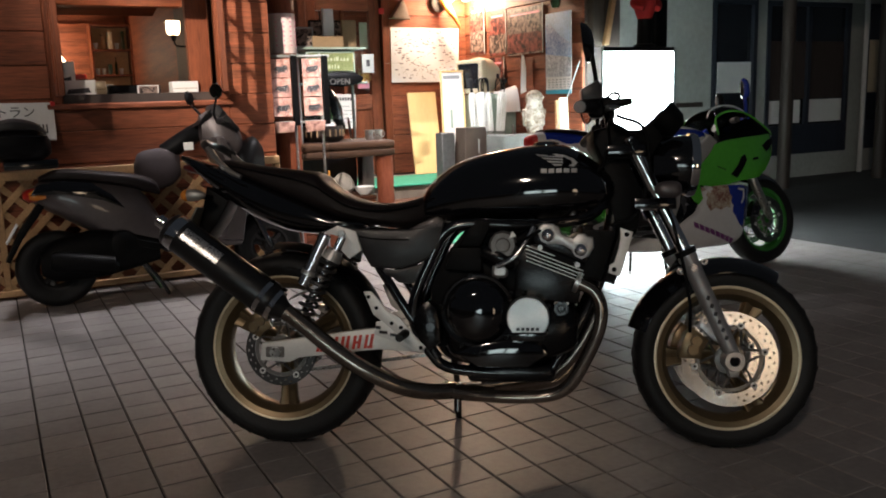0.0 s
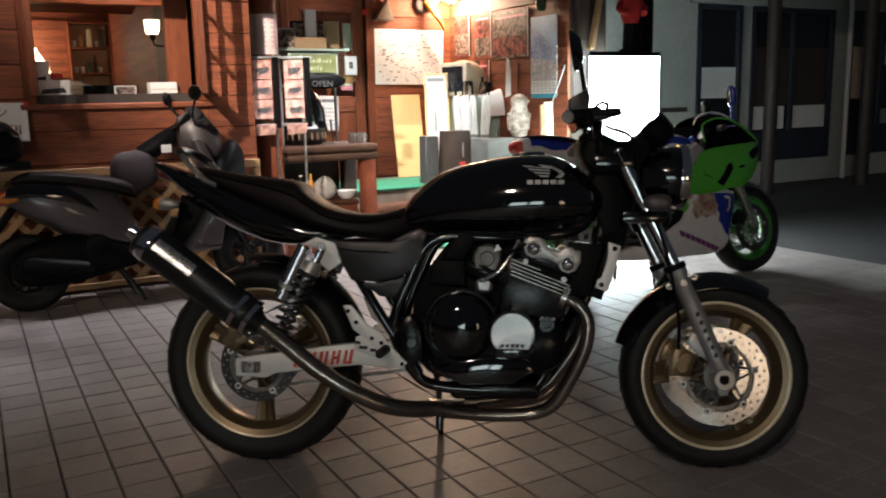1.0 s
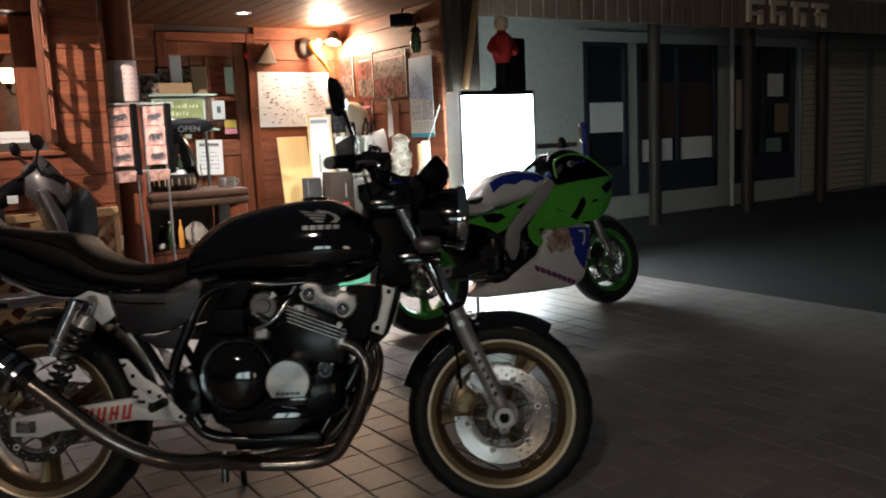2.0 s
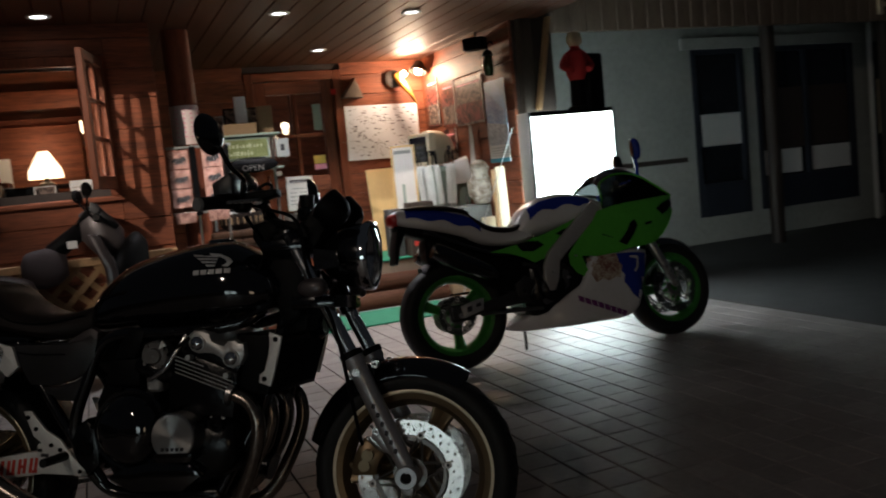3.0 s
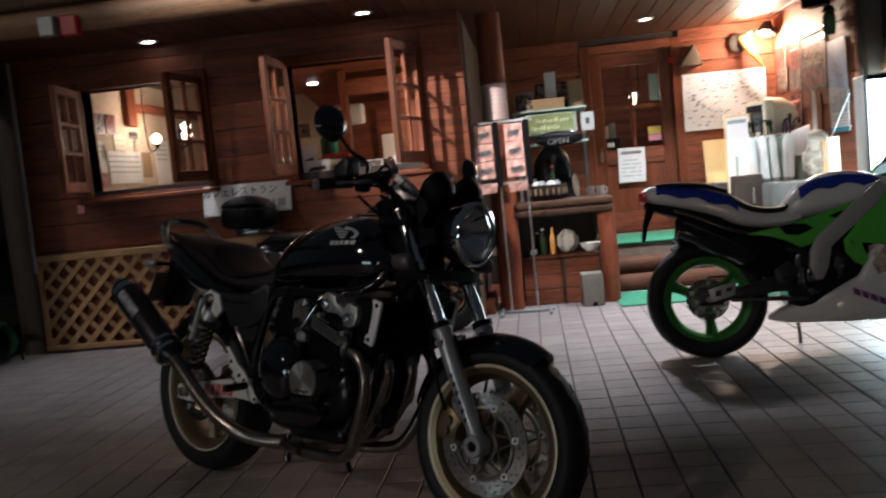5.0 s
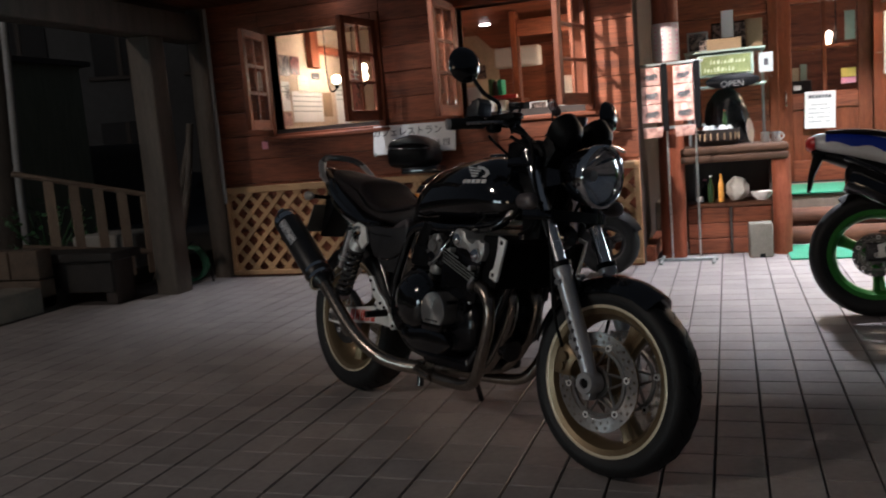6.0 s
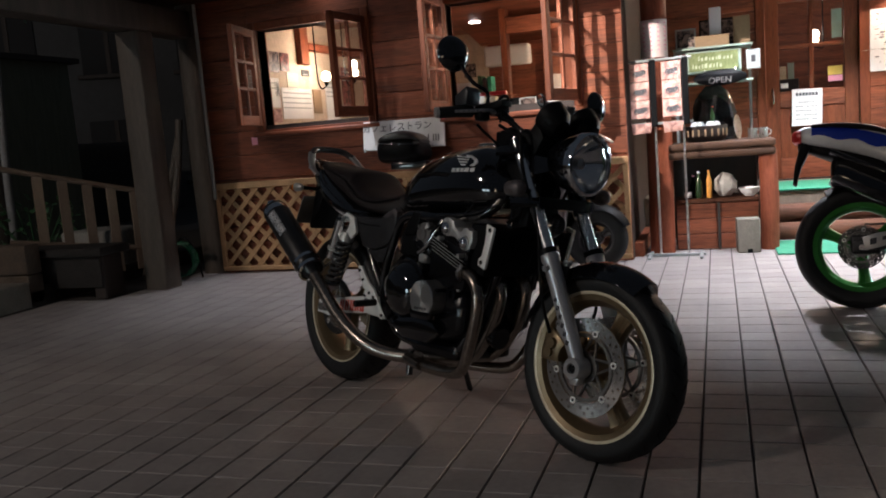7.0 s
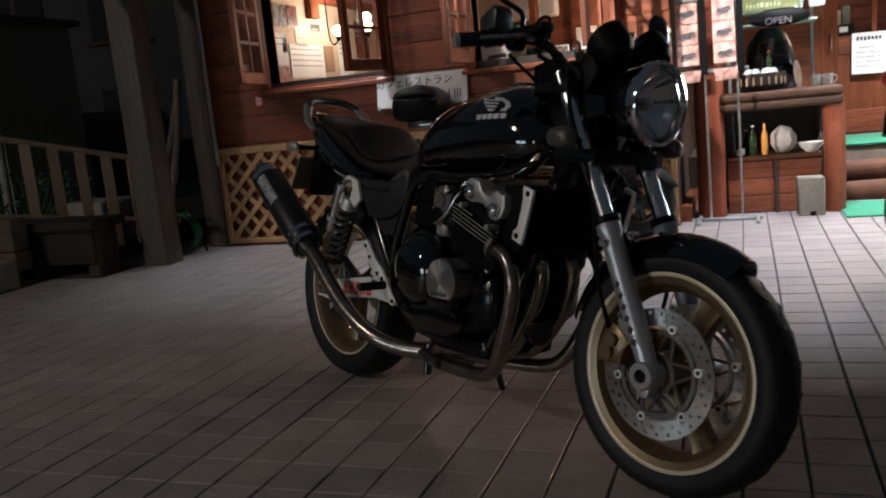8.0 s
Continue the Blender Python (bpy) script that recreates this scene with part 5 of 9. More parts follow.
part("maker_plate", loft(bm, rings), mat("scratched_plate", (0.6, 0.6, 0.6), 0.3, 0.9, var=0.5, scale=22, rvar=0.6, hard=0.25), muf, "worn silver plate")
part("muffler_hanger", slab(B(), [(0.12, 0.50), (0.15, 0.50), (0.06, 0.47), (0.03, 0.45)], -0.17, -0.165), ALU, bike)

# tank, seat, tail
TANK = [(0.412, 0.68, 0.735, 0.07), (0.45, 0.674, 0.797, 0.1), (0.50, 0.672, 0.838, 0.12), (0.56, 0.673, 0.869, 0.134), (0.64, 0.675, 0.889, 0.147), (0.72, 0.678, 0.902, 0.157), (0.79, 0.68, 0.908, 0.161), (0.85, 0.684, 0.906, 0.16), (0.895, 0.69, 0.888, 0.152), (0.94, 0.70, 0.858, 0.135), (0.975, 0.716, 0.83, 0.11), (1.005, 0.74, 0.80, 0.06)]
tank = part("fuel_tank", body(TANK, 2.5, 32, 0.8), BLACK, bike, "gloss black fuel tank with a silver wing emblem")
part("filler_cap", lathe(B(), [(0.038, 0.0), (0.04, 0.006), (0.034, 0.010), (0.001, 0.011)], (0.80, 0, 0.906), (0, 0, 1), 28), CHROME, tank)
for s in (-1, 1):
    part("tank_seam", tube(B(), [(0.5, 0.108 * s, 0.672), (0.7, 0.142 * s, 0.675), (0.88, 0.140 * s, 0.684), (0.975, 0.095 * s, 0.716)], 0.004, 6), BLACKFR, tank)


def on_tank(s):
    """Lays a flat shape on the tank's flank; y is the height over the paint."""
    def to(x, y, z):
        for a, b in zip(TANK, TANK[1:]):
            if a[0] <= x <= b[0]:
                f = (x - a[0]) / (b[0] - a[0])
                zb, zt, hw = (a[i] + (b[i] - a[i]) * f for i in (1, 2, 3))
        v = max(-0.98, min(0.98, (z - (zb + zt) / 2) / ((zt - zb) / 2)))
        w = hw * (1 - abs(v) ** 2.5) ** 0.4 * (1 - 0.2 * (v + 1) / 2)
        return (x, s * (w + y), z)
    return to


EMBLEM = [[(0.770, 0.871), (0.844, 0.863), (0.848, 0.8585), (0.779, 0.8655)], [(0.785, 0.8615), (0.846, 0.8555), (0.848, 0.851), (0.793, 0.8555)], [(0.799, 0.8515), (0.846, 0.8475), (0.846, 0.843), (0.807, 0.8455)], [(0.813, 0.8415), (0.844, 0.8395), (0.842, 0.835), (0.822, 0.8355)],
          [(0.816, 0.872), (0.850, 0.867), (0.850, 0.861), (0.83, 0.8625)], [(0.850, 0.867), (0.876, 0.856), (0.868, 0.852), (0.850, 0.861)], [(0.876, 0.856), (0.8875, 0.844), (0.874, 0.843), (0.868, 0.852)], [(0.8875, 0.844), (0.878, 0.832), (0.862, 0.834), (0.874, 0.843)]]
for s in (-1, 1):
    bm = B()
    for quad in EMBLEM:              # feathers of the wing, and the curved edge that holds them
        slab(bm, quad, -0.004, 0.002, to=on_tank(s))
    part("wing_emblem", bm, SILVERLOGO, tank, "silver wing emblem of slanted bars")
    bm = B()
    for i in range(5):
        x = 0.783 + i * 0.0215
        slab(bm, [(x, 0.815), (x + 0.0165, 0.815), (x + 0.0165, 0.827), (x, 0.827)], -0.004, 0.0022, to=on_tank(s))
    part("lettering", bm, SILVERLOGO, tank)
SEAT = [(-0.215, 0.862, 0.884, 0.045), (-0.16, 0.838, 0.880, 0.08), (-0.08, 0.803, 0.864, 0.106), (0.02, 0.758, 0.850, 0.126), (0.085, 0.728, 0.842, 0.135), (0.118, 0.714, 0.833, 0.138), (0.14, 0.706, 0.806, 0.14), (0.19, 0.69, 0.772, 0.141), (0.25, 0.676, 0.75, 0.139), (0.31, 0.666, 0.74, 0.132), (0.376, 0.66, 0.744, 0.118), (0.43, 0.668, 0.76, 0.092), (0.462, 0.685, 0.772, 0.066)]
seat = part("seat", body(SEAT, 3.0, 26, 0.86), VINYL, bike, "dark brown-black stepped vinyl seat")
for s in (-1, 1):
    part("seat_piping", tube(B(), [(-0.17, 0.074 * s, 0.862), (-0.06, 0.103 * s, 0.838), (0.04, 0.121 * s, 0.815), (0.11, 0.131 * s, 0.793), (0.15, 0.134 * s, 0.768), (0.22, 0.137 * s, 0.728), (0.32, 0.127 * s, 0.715), (0.42, 0.09 * s, 0.73)], 0.0028, 6), BLACKM, seat)
    part("grab_rail", tube(B(), [(-0.112, 0.128 * s, 0.822), (-0.15, 0.126 * s, 0.842), (-0.192, 0.114 * s, 0.878), (-0.222, 0.095 * s, 0.912)], [0.011, 0.016], 10, flat=0.6), RAILM, bike, "satin silver grab rail casting beside the tail")
    part("rail_bolt", cyl(B(), (-0.165, 0.13 * s, 0.852), (-0.165, 0.137 * s, 0.852), 0.007, n=8), STEEL, bike)
part("rail_bow", tube(B(), [(-0.215, -0.098, 0.906), (-0.25, -0.065, 0.93), (-0.262, 0, 0.936), (-0.25, 0.065, 0.93), (-0.215, 0.098, 0.906)], 0.0125, 10), GREYPL, bike, "dark bow of the grab rail behind the seat")
tail = part("tail_cowl", body([(-0.345, 0.884, 0.904, 0.02), (-0.30, 0.852, 0.892, 0.048), (-0.24, 0.80, 0.872, 0.073), (-0.17, 0.748, 0.852, 0.097), (-0.09, 0.698, 0.822, 0.117), (0.0, 0.662, 0.785, 0.13), (0.08, 0.648, 0.75, 0.137), (0.16, 0.648, 0.71, 0.138), (0.24, 0.658, 0.69, 0.132), (0.27, 0.666, 0.68, 0.12)], 2.8, 26), BLACK, bike, "gloss black tail cowl sweeping up behind the seat")
part("tail_light", body([(-0.338, 0.856, 0.872, 0.022), (-0.315, 0.846, 0.872, 0.036), (-0.28, 0.838, 0.866, 0.044)], 3), DULLRED, tail, "dull red tail lamp lens under the tip")
for s in (-1, 1):
    sc = part("side_cover", slab(B(), [(0.205, 0.664), (0.30, 0.66), (0.40, 0.658), (0.455, 0.672), (0.482, 0.686), (0.50, 0.665), (0.49, 0.618), (0.464, 0.578), (0.42, 0.556), (0.36, 0.543), (0.285, 0.55), (0.256, 0.60)], s * 0.142 - 0.012, s * 0.142 + 0.012, 0.008), GREYPL, bike, "dark grey side cover with a stepped lower lip")
    part("lower_lip", slab(B(), [(0.29, 0.547), (0.36, 0.540), (0.42, 0.553), (0.458, 0.572), (0.412, 0.500), (0.365, 0.503), (0.345, 0.52), (0.33, 0.523)], s * 0.135 - 0.012, s * 0.135 + 0.010, 0.005), GREYPL, sc)
    part("cover_crease", tube(B(), [(0.243, s * 0.1545, 0.642), (0.30, s * 0.1555, 0.632), (0.40, s * 0.1555, 0.628)], 0.0022, 6), BLACKM, sc)
    # Paler plate drawing the highlight on the side cover's upper corner.
    part("cover_corner", slab(B(), [(0.40, 0.66), (0.45, 0.684), (0.482, 0.695), (0.503, 0.682), (0.492, 0.634), (0.455, 0.65)], s * 0.140 - 0.014, s * 0.140 + 0.018, 0.008), SILVERP, bike)
part("rear_mudguard", slab(B(), [(-0.25, 0.80), (-0.18, 0.755), (-0.215, 0.69), (-0.285, 0.60), (-0.297, 0.605), (-0.27, 0.70)], -0.055, 0.055, 0.004), BLACKM, bike)
plate = part("number_plate", slab(B(), [(-0.262, 0.735), (-0.257, 0.732), (-0.318, 0.62), (-0.323, 0.623)], -0.11, 0.11, 0.001), mat("dull_number_plate", (0.12, 0.115, 0.1), 0.5, var=0.15), bike, "plain pale plate under the tail")
part("plate_bar", slab(B(), [(-0.284, 0.693), (-0.281, 0.691), (-0.304, 0.649), (-0.307, 0.651)], -0.085, 0.085), GREYPL, plate)
for s in (-1, 1):
    ts = part("turn_signal", body([(-0.285, 0.757, 0.783, 0.012), (-0.27, 0.752, 0.788, 0.017), (-0.24, 0.755, 0.785, 0.014), (-0.222, 0.764, 0.776, 0.006)], 2.2, 16, y=0.135 * s), RAILM, bike, "small silver turn signal")
    part("lens", body([(-0.294, 0.758, 0.782, 0.012), (-0.286, 0.753, 0.787, 0.0155), (-0.276, 0.753, 0.787, 0.0162)], 2.2, 16, y=0.135 * s), AMBER, ts)
    part("signal_stalk", cyl(B(), (-0.235, 0.05 * s, 0.765), (-0.25, 0.125 * s, 0.769), 0.008, n=10), BLACKM, bike)
st = part("side_stand", tube(B(), [(0.50, 0.12, 0.235), (0.505, 0.17, 0.12), (0.50, 0.235, -0.028)], 0.0105, 10), BLACKFR, bike)
part("stand_foot", cyl(B(), (0.50, 0.235, -0.034), (0.50, 0.238, -0.024), 0.024, n=14), BLACKFR, st)
part("centre_stand_boss", cyl(B(), (0.53, -0.09, 0.2), (0.53, -0.095, 0.115), 0.012, n=10), BLACKFR, bike)

# front end, turned to its left
S = STEER
fw = part("front_wheel", wheel_rim(FX, FR, 0.208, 0.092, 3, 60), GOLD, bike, "gold cast front wheel", S)
add_spokes(fw, FX, FR, 0.208, 3, 60, GOLD)
part("tyre", tyre(FX, FR, FR, 0.208, 0.106), RUBBER, fw)
tagged(part("tread_groove", tread(FX, FR, FR, 0.106, 28), BLACKM, fw), kind="stuff")
for s in (-1, 1):
    part("rim_lip", lathe(B(), [(0.2085, -0.0472), (0.2125, -0.0462), (0.2085, -0.044), (0.2045, -0.043), (0.204, -0.0455)], (FX, 0, FR), (0, -s, 0), 64, loop=True), GOLDLIP, fw)
    part("brake_disc", brake_disc(FX, FR, 0.068 * s, 0.138, 0.1), DISC, fw, "drilled steel brake disc")
    add_carrier(fw, FX, FR, 0.066 * s, 0.102)
    part("brake_caliper", caliper(FX, FR, 0.068 * s, 0.116, 158), GOLD, bike, "gold front brake caliper", S)
    part("caliper_bracket", slab(B(), [(1.232, 0.395), (1.25, 0.39), (1.285, 0.345), (1.30, 0.31), (1.28, 0.315), (1.255, 0.335), (1.225, 0.365)], 0.088 * s - 0.006, 0.088 * s + 0.006, 0.003), SLIDER, bike, "", S)
    for x, z in ((1.24, 0.383), (1.244, 0.552), (1.178, 0.524)):
        part("bolt", lathe(B(), [(0.004, 0.004), (0.005, 0.010), (0.009, 0.010), (0.0095, -0.01)], (x, 0.092 * s if z < 0.4 else 0.08 * s, z), (0, s, 0), 14), STEEL, bike, "", S)
    y = 0.1 * s
    top, mid, bot = Vector((1.03, y, 0.91)), Vector((1.188, y, 0.578)), Vector((1.322, y, 0.275))
    ft = part("fork_tube", cyl(B(), top, mid, 0.0195, n=20), HARDCHROME, bike, "chromed fork tube", S)
    fs = part("fork_slider", lathe(B(), [(0.02, -0.004), (0.027, 0.0), (0.028, 0.02), (0.0245, 0.03), (0.024, 0.2), (0.022, 0.29), (0.02, 0.325), (0.012, (bot - mid).length + 0.02)], mid, bot - mid, 24, cap=True), SLIDER, bike, "grey fork slider", S)
    part("dust_seal", lathe(B(), [(0.02, -0.012), (0.031, -0.01), (0.031, 0.006), (0.02, 0.006)], mid, bot - mid, 20, loop=True), BLACKM, fs)
    part("axle_clamp", lathe(B(), [(0.014, 0.018), (0.015, 0.026), (0.027, 0.026), (0.030, 0.022), (0.030, -0.024), (0.014, -0.024)], (FX, y, FR), (0, s, 0), 24, loop=True), SLIDER, fs)
    part("pinch_lug", slab(B(), [(FX - 0.02, FR - 0.02), (FX + 0.02, FR - 0.02), (FX + 0.012, FR - 0.046), (FX - 0.012, FR - 0.046)], y - 0.016, y + 0.016, 0.005), SLIDER, fs)
    if s < 0:
        bm = B()
        for k in range(6):
            c = mid + (bot - mid) * (0.42 + 0.075 * k)
            slab(bm, [(c.x - 0.006, c.z - 0.006), (c.x + 0.003, c.z - 0.009), (c.x + 0.006, c.z + 0.003), (c.x - 0.003, c.z + 0.006)], y - 0.0252, y - 0.0225)
        tagged(part("decal", bm, INK, fs, "dark lettering as plain bars"), kind="stuff")
    part("axle_nut", cyl(B(), (FX, y, FR), (FX, y + 0.019 * s, FR), 0.0145, n=16), BLACKM, fs)
    part("reflector_bolt", cyl(B(), (1.205, y, 0.535), (1.205, y + 0.034 * s, 0.535), 0.010, n=12), STEEL, fs)
    part("fork_cover", cyl(B(), top + (mid - top) * 0.02, top + (mid - top) * (0.1 if s < 0 else 0.66), 0.027, n=18), BLACKFR, bike, "", S)
    part("front_turn_signal", body([(1.085, 0.748, 0.762, 0.006), (1.10, 0.735, 0.775, 0.018), (1.13, 0.731, 0.779, 0.022), (1.15, 0.735, 0.775, 0.019), (1.158, 0.744, 0.766, 0.01)], 2.2, 16, y=0.19 * s), SILVERP, bike, "small pale turn signal", S)
    part("signal_stalk", cyl(B(), (1.11, 0.11 * s, 0.752), (1.115, 0.18 * s, 0.755), 0.008, n=10), BLACKM, bike, "", S)
    part("headlight_ear", slab(B(), [(1.10, 0.80), (1.10, 0.86), (1.16, 0.85), (1.17, 0.81)], 0.1 * s - 0.004, 0.1 * s + 0.004), BLACKFR, bike, "", S)
    def hb(x, y, z):
        """The bar's right half sits narrower and further back than its left."""
        return (x - 0.02 - 0.08 * max(0, y - 0.15), -0.72 * y, z + 0.02 * min(1, y / 0.1)) if s < 0 else (x + 0.1 * y, 0.93 * y, z)

    def block_at(name, c, half, material, bev=0.008):
        x, y, z = hb(*c)
        part(name, bx(B(), x - half[0], x + half[0], y - half[1], y + half[1], z - half[2], z + half[2], bev), material, bar)
    bar = part("handlebar", tube(B(), [hb(*q) for q in ((1.0, 0, 0.93), (1.0, 0.07, 0.935), (0.985, 0.14, 0.965), (0.95, 0.24, 0.968), (0.915, 0.385, 0.955))], 0.0112, 12), BLACKFR, bike, "", S)
    part("grip", tube(B(), [hb(*q) for q in ((0.945, 0.255, 0.967), (0.93, 0.32, 0.962), (0.914, 0.39, 0.954))], 0.0172, 14), RUBBER, bar)
    part("bar_end", cyl(B(), hb(0.915, 0.386, 0.9545), hb(0.911, 0.402, 0.9525), 0.016, n=14), ALU, bar)
    block_at("switch_box", (0.957, 0.215, 0.967), (0.021, 0.02, 0.025), BLACKM)
    part("lever", tube(B(), [hb(*q) for q in ((0.985, 0.19, 0.968), (1.015, 0.24, 0.967), (1.005, 0.32, 0.960), (0.985, 0.385, 0.953))], [0.009, 0.006], 8, flat=0.7), STEEL, bar)
    block_at("master_cylinder", (0.985, 0.155, 0.984), (0.02, 0.026, 0.021), BLACKFR)
    if s < 0:
        part("fluid_reservoir", slab(B(), [(0.885, 1.0), (0.883, 1.032), (0.928, 1.057), (0.94, 1.042), (0.937, 1.003)], -0.228, -0.172, 0.006), GREYPL, bar, "dark square brake fluid reservoir")
        part("throttle_housing", slab(B(), [(0.942, 0.988), (0.944, 1.012), (1.0, 1.014), (1.03, 1.016), (1.032, 1.0), (1.0, 0.992)], -0.172, -0.128, 0.005), BLACKM, bar)
        part("cable_loop", tube(B(), [(0.95, -0.13, 0.99), (0.965, -0.125, 1.022), (0.985, -0.12, 1.038), (1.002, -0.118, 1.03), (0.99, -0.12, 1.008), (0.975, -0.12, 0.96)], 0.0045, 8), BLACKM, bar)
    else:
        part("reservoir_cup", lathe(B(), [(0.018, 0.0), (0.021, 0.008), (0.021, 0.03), (0.023, 0.032), (0.023, 0.04), (0.001, 0.042)], hb(0.99, 0.16, 1.0), (0, 0, 1), 18, cap=True), GREYPL, bar)
    mc = Vector((0.896, -0.252, 1.153)) if s < 0 else Vector((0.96, 0.345, 1.07))
    md_ = Vector((0.97, 0.2 * s, 0.12))
    mir = part("mirror", lathe(B(), [(0.001, 0.022), (0.03, 0.019), (0.048, 0.008), (0.055, -0.004), (0.054, -0.008), (0.051, -0.006)], mc, md_, 28), BLACKFR, bike, "round black mirror on a bent stalk", S)
    part("mirror_glass", lathe(B(), [(0.001, -0.0052), (0.0515, -0.0052), (0.0515, -0.0035)], mc, md_, 28), CHROME, mir)
    f0 = Vector(hb(0.955, 0.19, 0.985))
    part("mirror_stalk", tube(B(), [f0, f0 + Vector((0.002, 0.006 * s, 0.045)), f0 * 0.45 + mc * 0.55 + Vector((0.012, 0, -0.01)), mc + Vector((0.01, 0, -0.012))], 0.0065, 10), BLACKFR, mir)
    g = part("gauge", lathe(B(), [(0.001, -0.052), (0.026, -0.05), (0.043, -0.03), (0.048, 0.0), (0.05, 0.016), (0.046, 0.02), (0.044, 0.014)], (1.14, 0.068 * s, 0.968), (-0.75, 0, 0.66), 26), BLACKM, bike, "round instrument in a black bowl", S)
    part("dial", lathe(B(), [(0.001, 0.0135), (0.0445, 0.0135), (0.0445, 0.0115)], (1.14, 0.068 * s, 0.968), (-0.75, 0, 0.66), 26), INK, g)
for z, dx in ((0.875, 0.0), (0.72, 0.075)):
    part("fork_clamp", slab(B(), [(0.965 + dx, z - 0.016), (0.965 + dx, z + 0.016), (1.085 + dx, z + 0.016), (1.085 + dx, z - 0.016)], -0.125, 0.125, 0.008), BLACKFR, bike, "", S)
part("gauge_bracket", slab(B(), [(0.93, 0.90), (0.93, 0.936), (0.99, 0.95), (1.03, 0.936), (1.075, 0.936), (1.10, 0.965), (1.13, 0.91), (1.09, 0.85), (0.96, 0.85)], -0.092, 0.092, 0.006), BLACKM, bike, "black instrument bracket over the steering head", S)
part("steering_head", slab(B(), [(0.955, 0.86), (1.02, 0.875), (1.075, 0.76), (1.06, 0.65), (1.0, 0.64), (0.975, 0.74)], -0.066, 0.066, 0.006), BLACKM, bike, "", S)
for k, y in enumerate((-0.085, -0.05, 0.02, 0.06)):
    part("control_cable", tube(B(), [(0.98 + 0.01 * k, y * 1.5, 0.95), (1.06 + 0.012 * k, y * 1.3, 0.90), (1.085 + 0.01 * k, y, 0.80), (1.05, y, 0.69), (0.98, y * 0.8, 0.66)], 0.0055, 8), BLACKM, bike, "", S)
part("bar_clamp", bx(B(), 0.985, 1.02, -0.05, 0.05, 0.885, 0.948, 0.008), BLACKFR, bike, "", S)
part("front_fender", fender(FX, FR, FR + 0.028, 162, 57, 0.072), BLACK, bike, "gloss black front mudguard", S)
for s in (-1, 1):
    part("fender_stay", slab(B(), [(1.17, 0.52), (1.20, 0.56), (1.245, 0.55), (1.235, 0.50)], 0.074 * s - 0.005, 0.074 * s + 0.005, 0.003), BLACKFR, bike, "", S)
    part("brake_hose", tube(B(), [(0.99, 0.14 * s, 0.97), (1.07, 0.135 * s, 0.93), (1.09, 0.125 * s, 0.80), (1.15, 0.118 * s, 0.66), (1.19, 0.125 * s, 0.46), (1.20, 0.09 * s, 0.35)], 0.005, 8), BLACKM, bike, "", S)
HC, HD = Vector((1.205, 0, 0.84)), Vector((1, 0, -0.06))
hl = part("headlight", lathe(B(), [(0.001, -0.115), (0.04, -0.108), (0.068, -0.08), (0.082, -0.04), (0.088, -0.005), (0.088, 0.012)], HC, HD, 40), BLACKFR, bike, "round headlight in a black bowl", S)
part("rim", lathe(B(), [(0.084, 0.008), (0.093, 0.008), (0.095, 0.02), (0.092, 0.032), (0.085, 0.034), (0.082, 0.026)], HC, HD, 44, loop=True), CHROME, hl, "chromed headlight rim")
part("reflector", lathe(B(), [(0.012, -0.05), (0.04, -0.035), (0.065, -0.01), (0.083, 0.012)], HC, HD, 8), CHROME, hl)
part("lens", lathe(B(), [(0.083, 0.026), (0.07, 0.036), (0.04, 0.043), (0.001, 0.046), (0.001, 0.043), (0.04, 0.040), (0.07, 0.033), (0.082, 0.023)], HC, HD, 40), LENS, hl)
part("bulb_shield", lathe(B(), [(0.001, 0.0), (0.016, -0.004), (0.018, -0.03)], HC, HD, 16), STEEL, hl)


# ---- the green, white and blue motorcycle ----
def flank(rows, p=3.0):
    """Half width of a body of rows (x, bottom, top, half width) at (x, z)."""
    def wide(x, z):
        x = max(rows[0][0], min(rows[-1][0], x))
        for a, b in zip(rows, rows[1:]):
            if a[0] <= x <= b[0]:
                f = (x - a[0]) / (b[0] - a[0])
                zb, zt, hw = (a[i] + (b[i] - a[i]) * f for i in (1, 2, 3))
                break
        v = max(-0.97, min(0.97, (z - (zb + zt) / 2) / ((zt - zb) / 2)))
        return hw * (1 - abs(v) ** p) ** (1 / p)
    return wide


def shell(outline, wide, s, grow=0.0, thick=0.004, step=0.035):
    """A moulded panel: an outline (x, z) bent over a flank, with a thickness."""
    bm = B()
    bm.faces.new([bm.verts.new((x, 0, z)) for x, z in outline])
    for axis in (0, 2):
        lo, hi = min(v.co[axis] for v in bm.verts), max(v.co[axis] for v in bm.verts)
        n = int((hi - lo) / step)
        for i in range(1, n + 1):
            co, no = Vector((0, 0, 0)), Vector((0, 0, 0))
            co[axis], no[axis] = lo + (hi - lo) * i / (n + 1), 1
            bmesh.ops.bisect_plane(bm, geom=bm.verts[:] + bm.edges[:] + bm.faces[:], dist=1e-5, plane_co=co, plane_no=no)
    bmesh.ops.triangulate(bm, faces=[f for f in bm.faces if len(f.verts) > 4])
    for v in bm.verts:
        v.co.y = s * (wide(v.co.x, v.co.z) + grow)
    rim = [e for e in bm.edges if len(e.link_faces) == 1]
    inner = {}
    for v in list(bm.verts):
        inner[v] = bm.verts.new((v.co.x, v.co.y - s * thick, v.co.z))
    for f in list(bm.faces):
        bm.faces.new([inner[v] for v in reversed(f.verts)])
    for e in rim:
        a, b = e.verts
        bm.faces.new((a, b, inner[b], inner[a]))
    bmesh.ops.recalc_face_normals(bm, faces=bm.faces[:])
    return bm


